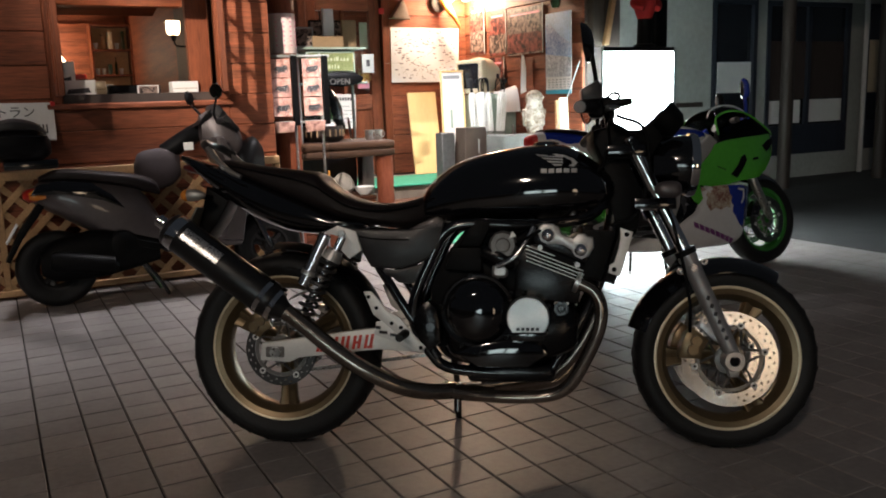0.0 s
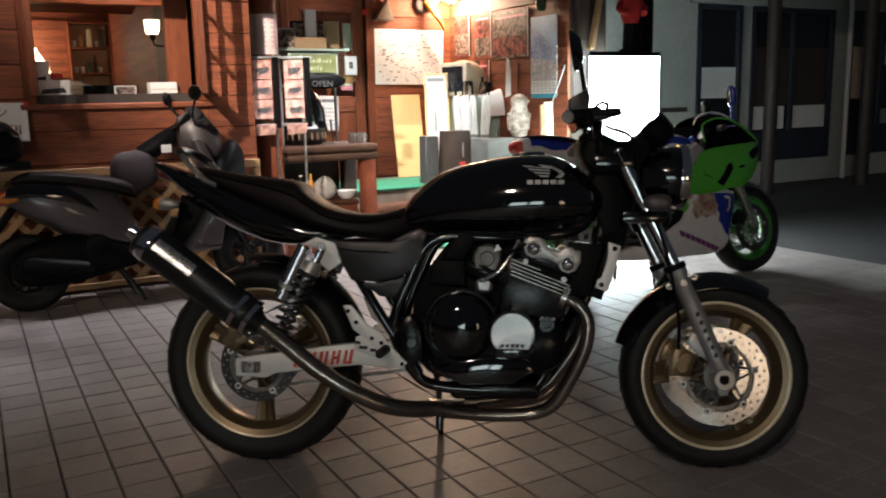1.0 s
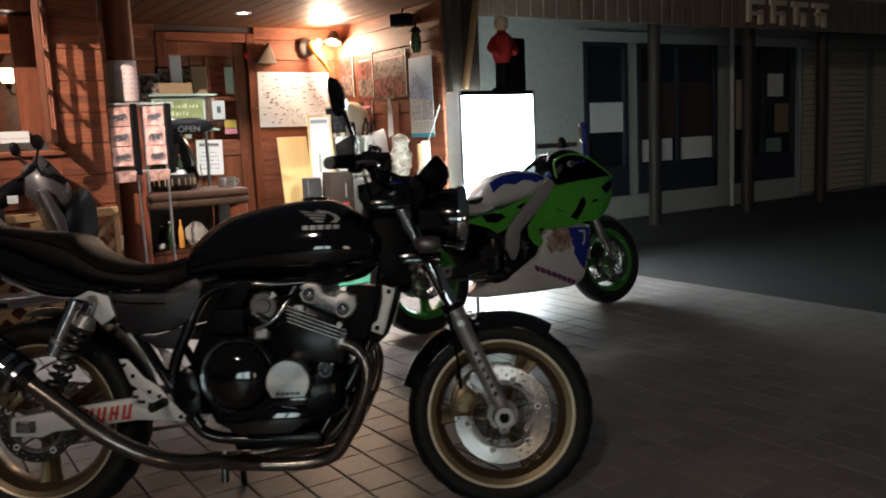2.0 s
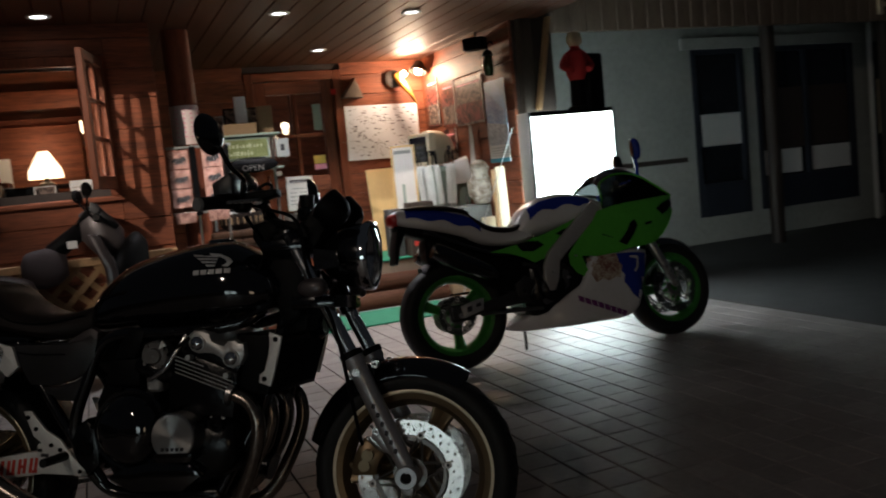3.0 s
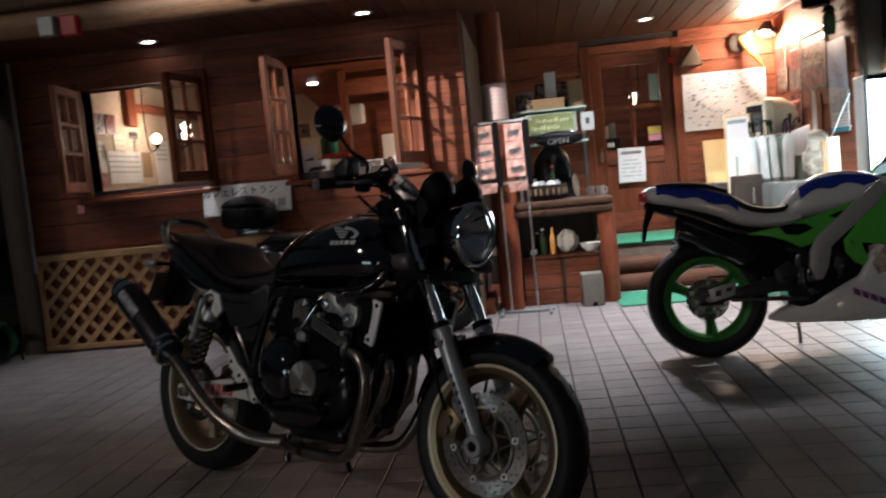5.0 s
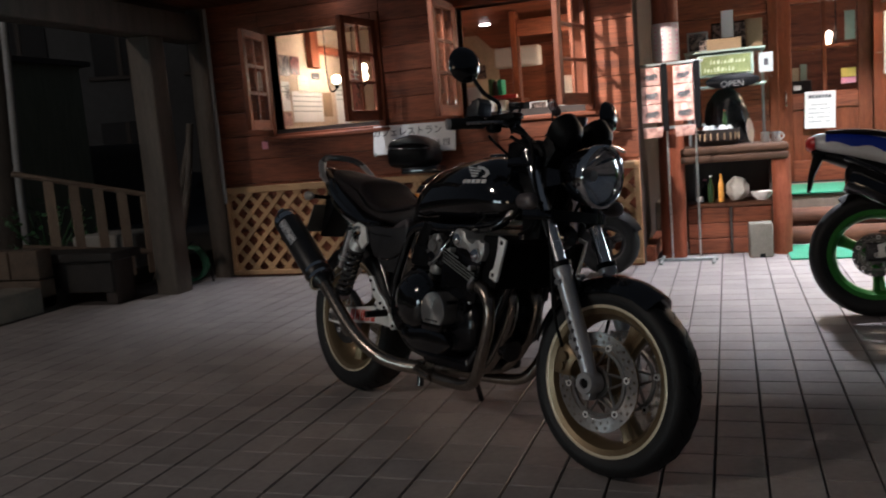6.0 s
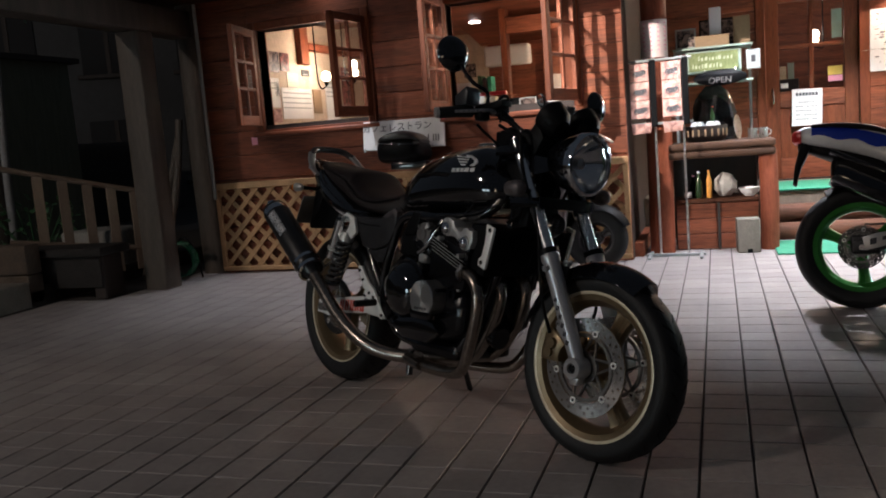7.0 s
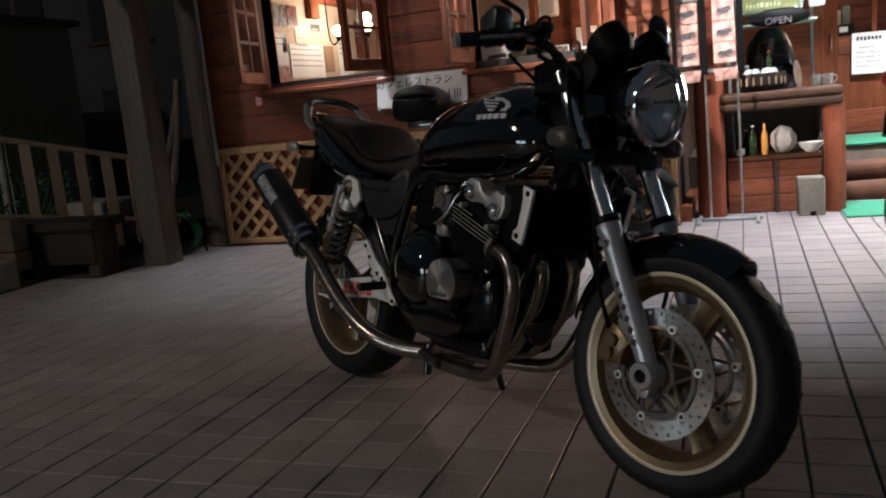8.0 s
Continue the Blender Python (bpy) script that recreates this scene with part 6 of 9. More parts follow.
gb = thing("sport_motorcycle", "green, white and blue faired sport motorcycle on its side stand", "motorcycle", pose(3.81, 3.85, 0.002, -8.0, 0, -5.5))
GR, GF, GX = 0.284, 0.262, 1.262
w = part("rear_wheel", wheel_rim(0, GR, 0.205, 0.12, 3, 35), GREENRIM, gb, "green cast rear wheel")
part("tyre", tyre(0, GR, GR, 0.205, 0.15), RUBBER, w)
part("brake_disc", brake_disc(0, GR, -0.07, 0.10, 0.075, 24), DARKDISC, w)
add_carrier(w, 0, GR, -0.068, 0.08, 5)
add_spokes(w, 0, GR, 0.205, 3, 35, GREENRIM)
part("sprocket", lathe(B(), [(0.03, -0.004), (0.09, -0.004), (0.09, 0.004), (0.03, 0.004)], (0, 0.085, GR), (0, 1, 0), 36, loop=True), STEEL, w)
part("axle", cyl(B(), (0, -0.14, GR), (0, 0.14, GR), 0.014, n=12), STEEL, w)
part("brake_caliper", bx(B(), -0.045, 0.075, -0.115, -0.06, GR - 0.03, GR + 0.055, 0.012), GREYPL, gb, "grey rear brake caliper")
for s in (-1, 1):
    part("swingarm", slab(B(), [(-0.04, 0.265), (-0.04, 0.31), (0.1, 0.325), (0.3, 0.37), (0.42, 0.37), (0.42, 0.30), (0.3, 0.30), (0.1, 0.275)], 0.125 * s - 0.014, 0.125 * s + 0.014, 0.005), GREYPL, gb)
    part("frame_spar", slab(B(), [(0.771, 0.776), (0.818, 0.736), (0.755, 0.668), (0.668, 0.592), (0.60, 0.536), (0.549, 0.492), (0.53, 0.40), (0.50, 0.345), (0.472, 0.345), (0.448, 0.405), (0.457, 0.479), (0.491, 0.542), (0.583, 0.621), (0.686, 0.709)], 0.186 * s - 0.016, 0.186 * s + 0.013, 0.006), mat("pale_spar", (0.36, 0.35, 0.34), 0.4, 0.2, var=0.08) if s < 0 else bpy.data.materials["pale_spar"], gb, "pale grey aluminium frame spar")
    part("heel_plate", slab(B(), [(0.43, 0.30), (0.50, 0.34), (0.555, 0.40), (0.575, 0.475), (0.60, 0.44), (0.59, 0.36), (0.53, 0.30), (0.45, 0.275)], 0.172 * s - 0.005, 0.172 * s + 0.005, 0.003), BLUEDGE, gb)
    part("caliper_bracket", slab(B(), [(0.0, 0.33), (0.06, 0.348), (0.126, 0.358), (0.118, 0.298), (0.06, 0.282), (0.01, 0.270)], 0.145 * s - 0.004, 0.145 * s + 0.004, 0.002), ALU, gb, "pale alloy bracket over the caliper")
    for x in (0.03, 0.08):
        part("bracket_slot", slab(B(), [(x, 0.295 + 0.02 * (x > 0.05)), (x + 0.026, 0.30 + 0.02 * (x > 0.05)), (x + 0.028, 0.328 + 0.01 * (x > 0.05)), (x, 0.322 + 0.01 * (x > 0.05))], 0.1495 * s - 0.0006, 0.1495 * s + 0.0006), INK, gb)
    part("stay_rod", cyl(B(), (0.10, 0.14 * s, 0.275), (0.44, 0.15 * s, 0.262), 0.009, n=10), BLUEDGE, gb)
    part("coolant_hose", tube(B(), [(0.36, 0.15 * s, 0.50), (0.43, 0.172 * s, 0.47), (0.46, 0.165 * s, 0.41), (0.56, 0.172 * s, 0.46), (0.62, 0.165 * s, 0.42)], 0.012, 10), RUBBER, gb)
    for x, z in ((0.545, 0.52), (0.50, 0.44), (0.485, 0.385), (0.59, 0.40), (0.56, 0.35)):
        part("bolt", lathe(B(), [(0.001, 0.006), (0.007, 0.006), (0.009, -0.004)], (x, 0.2 * s if z > 0.42 else 0.18 * s, z), (0, s, 0), 10), STEEL, gb)
    part("footrest_bracket", slab(B(), [(0.30, 0.40), (0.36, 0.44), (0.42, 0.40), (0.36, 0.32), (0.31, 0.34)], 0.15 * s - 0.006, 0.15 * s + 0.006, 0.003), GREYPL, gb)
    part("footpeg", cyl(B(), (0.35, 0.15 * s, 0.36), (0.34, 0.225 * s, 0.355), 0.012, n=12), RUBBER, gb)
part("hugger", fender(0, GR, GR + 0.022, 120, 20, 0.08, 0.03), BLACKM, gb)
part("engine", body([(0.36, 0.24, 0.46, 0.12), (0.42, 0.2, 0.56, 0.16), (0.6, 0.19, 0.62, 0.165), (0.78, 0.2, 0.6, 0.155), (0.84, 0.26, 0.5, 0.12)], 4), ENGINE, gb)
part("clutch_cover", lathe(B(), [(0.001, 0.03), (0.05, 0.03), (0.068, 0.02), (0.075, 0)], (0.5, -0.165, 0.36), (0, -1, 0), 28), ENGINE, gb)
# Black filler added so that the gap behind the engine stays dark.
part("battery_tray", slab(B(), [(0.14, 0.43), (0.10, 0.57), (0.40, 0.61), (0.47, 0.46), (0.40, 0.36), (0.26, 0.37)], -0.10, 0.10, 0.008), BLACKM, gb, "black filler block behind the engine")
part("subframe", bx(B(), -0.12, 0.36, -0.09, 0.09, 0.56, 0.70, 0.03), BLACKM, gb)
for s in (-1, 1):
    part("subframe_rail", tube(B(), [(0.42, 0.12 * s, 0.56), (0.2, 0.115 * s, 0.58), (-0.12, 0.08 * s, 0.73)], 0.013, 10), BLACKFR, gb)
part("muffler", lathe(B(), [(0.02, 0), (0.045, 0.05), (0.048, 0.34), (0.04, 0.37), (0.02, 0.37)], (0.22, -0.145, 0.46), (-0.84, -0.04, 0.42), 24, cap=True), BLACKFR, gb, "black muffler under the tail")
part("muffler", lathe(B(), [(0.02, 0), (0.045, 0.05), (0.048, 0.34), (0.04, 0.37), (0.02, 0.37)], (0.22, 0.145, 0.46), (-0.84, 0.04, 0.42), 24, cap=True), BLACKFR, gb)
part("shock_spring", lathe(B(), [(0.03, 0.0), (0.038, 0.02), (0.03, 0.04), (0.038, 0.06), (0.03, 0.08), (0.038, 0.1), (0.03, 0.12), (0.038, 0.14), (0.03, 0.16)], (0.30, 0, 0.38), (0.1, 0, 1), 18), STEEL, gb)
tl = part("tail_fairing", body([(-0.262, 0.795, 0.845, 0.04), (-0.22, 0.765, 0.858, 0.07), (-0.12, 0.735, 0.852, 0.095), (0.0, 0.695, 0.835, 0.115), (0.1, 0.65, 0.81, 0.128), (0.18, 0.615, 0.765, 0.135), (0.28, 0.60, 0.705, 0.135), (0.38, 0.60, 0.69, 0.125), (0.45, 0.62, 0.69, 0.11)], 2.8, 22, 0.8), WHITEP, gb, "white tail fairing with blue slashes")
part("tail_light", body([(-0.285, 0.79, 0.825, 0.03), (-0.27, 0.775, 0.84, 0.05), (-0.245, 0.77, 0.845, 0.06)], 3), RED, tl, "red tail lamp")


def over(rows, p, top):
    """A painted panel: part of a body's skin, a little proud of it. fz: share of the height."""
    def to(x, y, z):
        for a, b in zip(rows, rows[1:]):
            if a[0] <= x <= b[0]:
                f = (x - a[0]) / (b[0] - a[0])
                zb, zt, hw = (a[i] + (b[i] - a[i]) * f for i in (1, 2, 3))
                break
        else:
            _, zb, zt, hw = rows[0] if x < rows[0][0] else rows[-1]
        v = max(-0.98, min(0.98, 2 * z - 1))
        c = (1 - abs(v) ** p) ** (1 / p)
        wd = hw * c * (1 + (top - 1) * (v + 1) / 2)
        return x, wd, (zb + zt) / 2 + (zt - zb) / 2 * v
    return to


def skin(bm, rows, outline, p, top, s, grow=0.004, nu=14, nv=6):
    """outline: (x0, x1, lower(u), upper(u)) in shares of the height; a curved panel over one flank."""
    x0, x1, lo, hi = outline
    to = over(rows, p, top)
    grid = []
    for i in range(nu + 1):
        u = i / nu
        x = x0 + (x1 - x0) * u
        col_ = []
        for j in range(nv + 1):
            z = lo(u) + (hi(u) - lo(u)) * j / nv
            px, wd, pz = to(x, 0, z)
            col_.append((Vector((px, s * (wd + grow), pz + grow * (2 * z - 1))), Vector((px, s * (wd - 0.004), pz))))
        grid.append(col_)
    V = [[(bm.verts.new(a), bm.verts.new(b)) for a, b in c] for c in grid]
    for i in range(nu):
        for j in range(nv):
            bm.faces.new((V[i][j][0], V[i + 1][j][0], V[i + 1][j + 1][0], V[i][j + 1][0]))
    for i in range(nu):
        for j in (0, nv):
            bm.faces.new((V[i][j][0], V[i][j][1], V[i + 1][j][1], V[i + 1][j][0]))
    for j in range(nv):
        for i in (0, nu):
            bm.faces.new((V[i][j][0], V[i][j][1], V[i][j + 1][1], V[i][j + 1][0]))
    return bm


TAILROWS = [(-0.262, 0.795, 0.845, 0.04), (-0.22, 0.765, 0.858, 0.07), (-0.12, 0.735, 0.852, 0.095), (0.0, 0.695, 0.835, 0.115), (0.1, 0.65, 0.81, 0.128), (0.18, 0.615, 0.765, 0.135), (0.28, 0.60, 0.705, 0.135), (0.38, 0.60, 0.69, 0.125)]
TANKROWS = [(0.38, 0.63, 0.72, 0.09), (0.44, 0.63, 0.79, 0.12), (0.52, 0.635, 0.835, 0.14), (0.63, 0.645, 0.852, 0.152), (0.74, 0.66, 0.84, 0.15), (0.82, 0.68, 0.815, 0.13), (0.88, 0.70, 0.79, 0.1)]
FAIRROWS = [(0.44, 0.30, 0.95, 0.175), (0.60, 0.30, 0.95, 0.195), (0.80, 0.30, 0.95, 0.207), (1.0, 0.32, 0.93, 0.202), (1.12, 0.38, 0.92, 0.185), (1.20, 0.45, 0.90, 0.162), (1.27, 0.53, 0.88, 0.13), (1.305, 0.58, 0.86, 0.098), (1.325, 0.62, 0.84, 0.05), (1.332, 0.62, 0.84, 0.012)]
BELLYROWS = [(0.28, 0.165, 0.185, 0.03), (0.36, 0.150, 0.228, 0.10), (0.515, 0.145, 0.291, 0.165), (0.62, 0.142, 0.34, 0.19), (0.665, 0.142, 0.37, 0.194), (0.71, 0.142, 0.46, 0.197), (0.77, 0.142, 0.53, 0.199), (0.88, 0.142, 0.535, 0.197), (0.955, 0.16, 0.53, 0.187), (1.0, 0.215, 0.52, 0.17), (1.05, 0.33, 0.505, 0.14), (1.09, 0.44, 0.495, 0.115)]
BLOTCH = mat("blotched_print", (0.5, 0.44, 0.34), 0.4, var=0.3, scale=16, hard=0.12, second=(0.2, 0.07, 0.05), coat=0.4)
tk = part("fuel_tank", body(TANKROWS, 2.7, 24, 0.85), WHITEP, gb, "white fuel tank with blue slashes")
FAIR, BELLY, TANKF = flank(FAIRROWS), flank(BELLYROWS, 6.0), flank([(0.15, 0.45, 0.80, 0.135), (0.4, 0.42, 0.84, 0.160), (0.7, 0.42, 0.88, 0.172), (0.85, 0.5, 0.92, 0.165)])
part("inner_fairing", body([(0.62, 0.50, 0.66, 0.13), (0.84, 0.50, 0.70, 0.15), (1.0, 0.52, 0.725, 0.15), (1.12, 0.56, 0.74, 0.13), (1.22, 0.63, 0.75, 0.1), (1.295, 0.69, 0.757, 0.07)], 3.0, 22), BLACKM, gb, "black inside of the fairing")
be = part("belly_fairing", body(BELLYROWS, 6.0, 30), WHITEP, gb, "white belly fairing with purple lettering")
for s in (-1, 1):
    part("blue_panel", skin(B(), TAILROWS, (-0.2, 0.17, lambda u: 0.5 + 0.06 * math.sin(16 * u), lambda u: 0.95 - 0.12 * u), 2.8, 0.8, s), BLUEP, tl)
    part("blue_panel", skin(B(), TANKROWS, (0.45, 0.80, lambda u: 0.56 + 0.10 * abs(math.sin(8 * u)), lambda u: 0.9 - 0.05 * u), 2.7, 0.85, s), BLUEP, tk)
    part("side_fairing", shell([(0.793, 0.722), (0.886, 0.74), (1.0, 0.75), (1.12, 0.757), (1.22, 0.765), (1.30, 0.768), (1.331, 0.745), (1.318, 0.71), (1.285, 0.665), (1.235, 0.605), (1.18, 0.555), (1.12, 0.522), (1.06, 0.512), (0.968, 0.508), (0.875, 0.492), (0.755, 0.488), (0.676, 0.50), (0.698, 0.435), (0.722, 0.402), (0.697, 0.385), (0.645, 0.415), (0.608, 0.462), (0.602, 0.517), (0.668, 0.592), (0.755, 0.668)], FAIR, s), GREEN, gb, "lime green side fairing")
    part("air_slot", shell([(1.003, 0.655), (1.018, 0.622), (0.985, 0.575), (0.937, 0.524), (0.893, 0.546), (0.928, 0.578), (0.95, 0.60), (0.975, 0.642)], FAIR, s, 0.003), BLACKM, gb, "black angular air slot")
    part("air_slot", shell([(1.157, 0.700), (1.21, 0.728), (1.272, 0.744), (1.285, 0.712), (1.24, 0.682), (1.197, 0.664)], FAIR, s, 0.003), BLACKM, gb, "black headlamp corner")
    part("small_badge", shell([(1.07, 0.632), (1.115, 0.636), (1.112, 0.622), (1.068, 0.618)], FAIR, s, 0.003), BLACKM, gb)
    part("panel_gap", shell([(0.80, 0.60), (0.86, 0.575), (0.862, 0.571), (0.80, 0.595)], FAIR, s, 0.0025), BLACKM, gb)
    part("fairing_bolt", lathe(B(), [(0.001, 0.003), (0.006, 0.003), (0.007, -0.004)], (0.64, (FAIR(0.64, 0.505) + 0.002) * s, 0.505), (0, s, 0), 12), STEEL, gb)
    part("side_panel", shell([(0.193, 0.580), (0.372, 0.608), (0.526, 0.648), (0.70, 0.708), (0.79, 0.752), (0.80, 0.735), (0.69, 0.66), (0.60, 0.60), (0.511, 0.546), (0.458, 0.490), (0.415, 0.505), (0.362, 0.536), (0.29, 0.562)], TANKF, s, 0.006), GREEN, gb, "green side panel with black vents")
    part("panel_vent", shell([(0.335, 0.603), (0.40, 0.612), (0.455, 0.606), (0.485, 0.583), (0.42, 0.556), (0.363, 0.564)], TANKF, s, 0.009), BLACKM, gb)
    part("panel_vent", shell([(0.552, 0.631), (0.60, 0.652), (0.673, 0.652), (0.608, 0.615)], TANKF, s, 0.009), BLACKM, gb)
    part("blue_panel", shell([(0.873, 0.488), (0.98, 0.484), (1.078, 0.472), (1.062, 0.40), (1.045, 0.333), (1.02, 0.252), (0.985, 0.228), (0.94, 0.262), (0.915, 0.31), (0.893, 0.335), (0.905, 0.37), (0.885, 0.396), (0.895, 0.42), (0.878, 0.44)], BELLY, s, 0.005), BLUEP, be, "blue front panel of the belly fairing")
    part("paint_hook", shell([(0.95, 0.468), (1.005, 0.462), (1.01, 0.448), (0.998, 0.40), (0.972, 0.378), (0.968, 0.386), (0.988, 0.406), (0.998, 0.446), (0.952, 0.458)], BELLY, s, 0.008), WHITEP, be)
    part("printed_panel", shell([(0.676, 0.494), (0.873, 0.488), (0.878, 0.44), (0.895, 0.42), (0.885, 0.396), (0.872, 0.36), (0.85, 0.37), (0.81, 0.352), (0.77, 0.368), (0.735, 0.352), (0.712, 0.40), (0.728, 0.43)], BELLY, s, 0.005), BLOTCH, be, "pale panel with a red-brown blotched print")
    for i in range(8):
        x, z = 0.622 + i * 0.0345, 0.300 - i * 0.0153
        part("letter_bar", shell([(x, z), (x + 0.027, z - 0.012), (x + 0.031, z - 0.043), (x + 0.004, z - 0.031)], BELLY, s, 0.005, step=0.02), PURPLE, be, "" if i else "purple lettering as plain bars")
part("passenger_seat", body([(-0.2, 0.842, 0.866, 0.06), (-0.1, 0.835, 0.866, 0.085), (0.03, 0.815, 0.85, 0.095), (0.13, 0.785, 0.815, 0.085)], 2.6), VINYL, gb, "thin black passenger pad")
part("seat", body([(0.13, 0.74, 0.80, 0.10), (0.17, 0.70, 0.765, 0.12), (0.24, 0.67, 0.722, 0.125), (0.34, 0.665, 0.706, 0.115), (0.40, 0.68, 0.72, 0.09)], 2.8), VINYL, gb, "black rider's seat")
ARCH = [(0.835, 0.775), (0.846, 0.845), (0.875, 0.882), (0.95, 0.908), (1.04, 0.905), (1.12, 0.872), (1.19, 0.822), (1.25, 0.785), (1.30, 0.765)]     # edge of the screen on each flank
CROWN = [(0.86, 0.80), (0.872, 0.885), (0.90, 0.93), (0.975, 0.955), (1.065, 0.95), (1.155, 0.91), (1.225, 0.855), (1.285, 0.805), (1.33, 0.768)]
rings = []
for (xa, za), (xc, zc), hw in zip(ARCH[1:], CROWN[1:], (0.145, 0.142, 0.138, 0.132, 0.128, 0.122, 0.112, 0.09)):
    row = [Vector((xa + (xc - xa) * (1 - u * u), hw * u, za + (zc - za) * (1 - abs(u) ** 2.6))) for u in (-1, -0.85, -0.6, -0.3, 0, 0.3, 0.6, 0.85, 1)]
    rings.append(row + [q - Vector((0, 0, 0.004)) for q in row[::-1]])
part("windscreen", loft(B(), rings), SMOKED, gb, "dark smoked windscreen").visible_shadow = False
for s in (-1, 1):
    part("screen_flank", shell([(0.838, 0.735), (0.836, 0.775)] + ARCH[1:-1] + [(1.295, 0.766), (1.20, 0.763), (1.0, 0.75), (0.886, 0.738)], lambda x, z: FAIR(x, 0.75) + (0.142 - FAIR(x, 0.75)) * max(0.0, min(1.0, (z - 0.75) / 0.14)) if x < 1.2 else min(FAIR(x, 0.75), 0.142), s, -0.003, 0.003), SMOKED, gb).visible_shadow = False
    edge = [(x, (FAIR(x, 0.75) + (0.142 - FAIR(x, 0.75)) * max(0, min(1, (z - 0.75) / 0.14)) if x < 1.2 else min(FAIR(x, 0.75), 0.142)) * s, z) for x, z in ARCH]
    part("screen_edge", tube(B(), edge, 0.0055, 8), GREEN, gb, "thin green edge of the screen")
part("screen_trim", tube(B(), [(x, -0.06, z - 0.004) for x, z in CROWN[1:]], 0.006, 8, flat=0.6), WHITEP, gb, "pale trim along the screen's crown")
part("instrument_pod", bx(B(), 1.03, 1.09, -0.09, 0.09, 0.74, 0.82, 0.02), BLACKM, gb)
part("cockpit_cowl", body([(0.86, 0.60, 0.68, 0.11), (0.94, 0.61, 0.715, 0.13), (1.06, 0.64, 0.75, 0.125), (1.17, 0.68, 0.765, 0.1), (1.24, 0.72, 0.77, 0.06)], 2.8), BLACKM, gb, "black cockpit cowl inside the screen")
for y, rr in ((-0.06, 0.04), (0.045, 0.045)):
    dial = part("gauge", lathe(B(), [(0.001, -0.04), (rr * 0.8, -0.035), (rr, 0.0), (rr * 1.05, 0.012), (rr * 0.95, 0.012)], (1.04, y, 0.84), (-0.8, 0, 0.6), 22), BLACKM, gb)
    part("dial", lathe(B(), [(0.001, 0.008), (rr * 0.94, 0.008), (rr * 0.94, 0.004)], (1.04, y, 0.84), (-0.8, 0, 0.6), 22), GREYST, dial)
for s in (-1, 1):
    part("fork_cap", cyl(B(), (0.985, 0.098 * s, 0.80), (0.972, 0.098 * s, 0.828), 0.023, 0.02, 14), BLUEP, gb, "blue anodised fork cap")
part("number_bracket", slab(B(), [(-0.25, 0.765), (-0.2, 0.76), (-0.25, 0.66), (-0.27, 0.58), (-0.285, 0.585), (-0.275, 0.67)], -0.07, 0.07, 0.004), BLACKM, gb)
part("undertail", body([(-0.26, 0.75, 0.79, 0.04), (-0.1, 0.68, 0.75, 0.08), (0.1, 0.60, 0.70, 0.1)], 3), BLACKM, gb)
SG = Matrix.Translation((0.98, 0, 0.72)) @ Matrix.Rotation(radians(6), 4, Vector((-0.42, 0, 0.9))) @ Matrix.Translation((-0.98, 0, -0.72))
w = part("front_wheel", wheel_rim(GX, GF, 0.195, 0.09, 3, 60), GREENRIM, gb, "green cast front wheel", SG)
add_spokes(w, GX, GF, 0.195, 3, 60, GREENRIM)
part("tyre", tyre(GX, GF, GF, 0.195, 0.115), RUBBER, w)
for s in (-1, 1):
    part("brake_disc", brake_disc(GX, GF, 0.065 * s, 0.138, 0.1, 30), DARKDISC, w)
    add_carrier(w, GX, GF, 0.063 * s, 0.102)
    part("brake_caliper", caliper(GX, GF, 0.065 * s, 0.122, 150), BLACKFR, gb, "", SG)
    y = 0.098 * s
    part("fork_slider", lathe(B(), [(0.021, 0), (0.027, 0.01), (0.026, 0.12), (0.022, 0.3), (0.014, 0.32)], (1.115, y, 0.55), (0.147, 0, -0.295), 20, cap=True), STEEL, gb, "grey fork leg", SG)
    part("fork_tube", cyl(B(), (0.985, y, 0.80), (1.115, y, 0.55), 0.0195, n=18), CHROME, gb, "", SG)
    part("handlebar", tube(B(), [(0.97, y, 0.82), (0.93, 0.17 * s, 0.84), (0.84, 0.30 * s, 0.83)], 0.011, 10), BLACKFR, gb, "", SG)
    part("grip", cyl(B(), (0.90, 0.215 * s, 0.838), (0.838, 0.305 * s, 0.829), 0.0165, n=12), RUBBER, gb, "", SG)
    part("lever", tube(B(), [(0.96, 0.16 * s, 0.845), (0.97, 0.22 * s, 0.845), (0.91, 0.32 * s, 0.835)], 0.005, 8), BLUEP, gb, "blue hand lever", SG)
    mc = Vector((1.12, -0.10, 1.04)) if s < 0 else Vector((1.12, 0.12, 0.985))
    m = part("mirror", body([(mc.x - 0.012, mc.z - 0.05, mc.z + 0.05, 0.020), (mc.x, mc.z - 0.062, mc.z + 0.062, 0.030), (mc.x + 0.025, mc.z - 0.05, mc.z + 0.05, 0.022), (mc.x + 0.035, mc.z - 0.02, mc.z + 0.02, 0.01)], 2.4, 20, y=mc.y), BLUEP if s < 0 else BLACKM, gb, "narrow blue fairing mirror" if s < 0 else "black fairing mirror")
    part("mirror_glass", body([(mc.x - 0.0165, mc.z - 0.043, mc.z + 0.043, 0.015), (mc.x - 0.0135, mc.z - 0.046, mc.z + 0.046, 0.018)], 2.4, 20, y=mc.y), CHROME, m)
    part("mirror_stalk", tube(B(), [(1.11, 0.11 * s, 0.88), (1.115, mc.y + 0.01 * s, 0.94), (mc.x, mc.y, mc.z - 0.045)], 0.010, 8), BLUEP if s < 0 else BLACKM, m)
part("front_fender", fender(GX, GF, GF + 0.022, 150, 50, 0.068), BLACK, gb, "", SG)
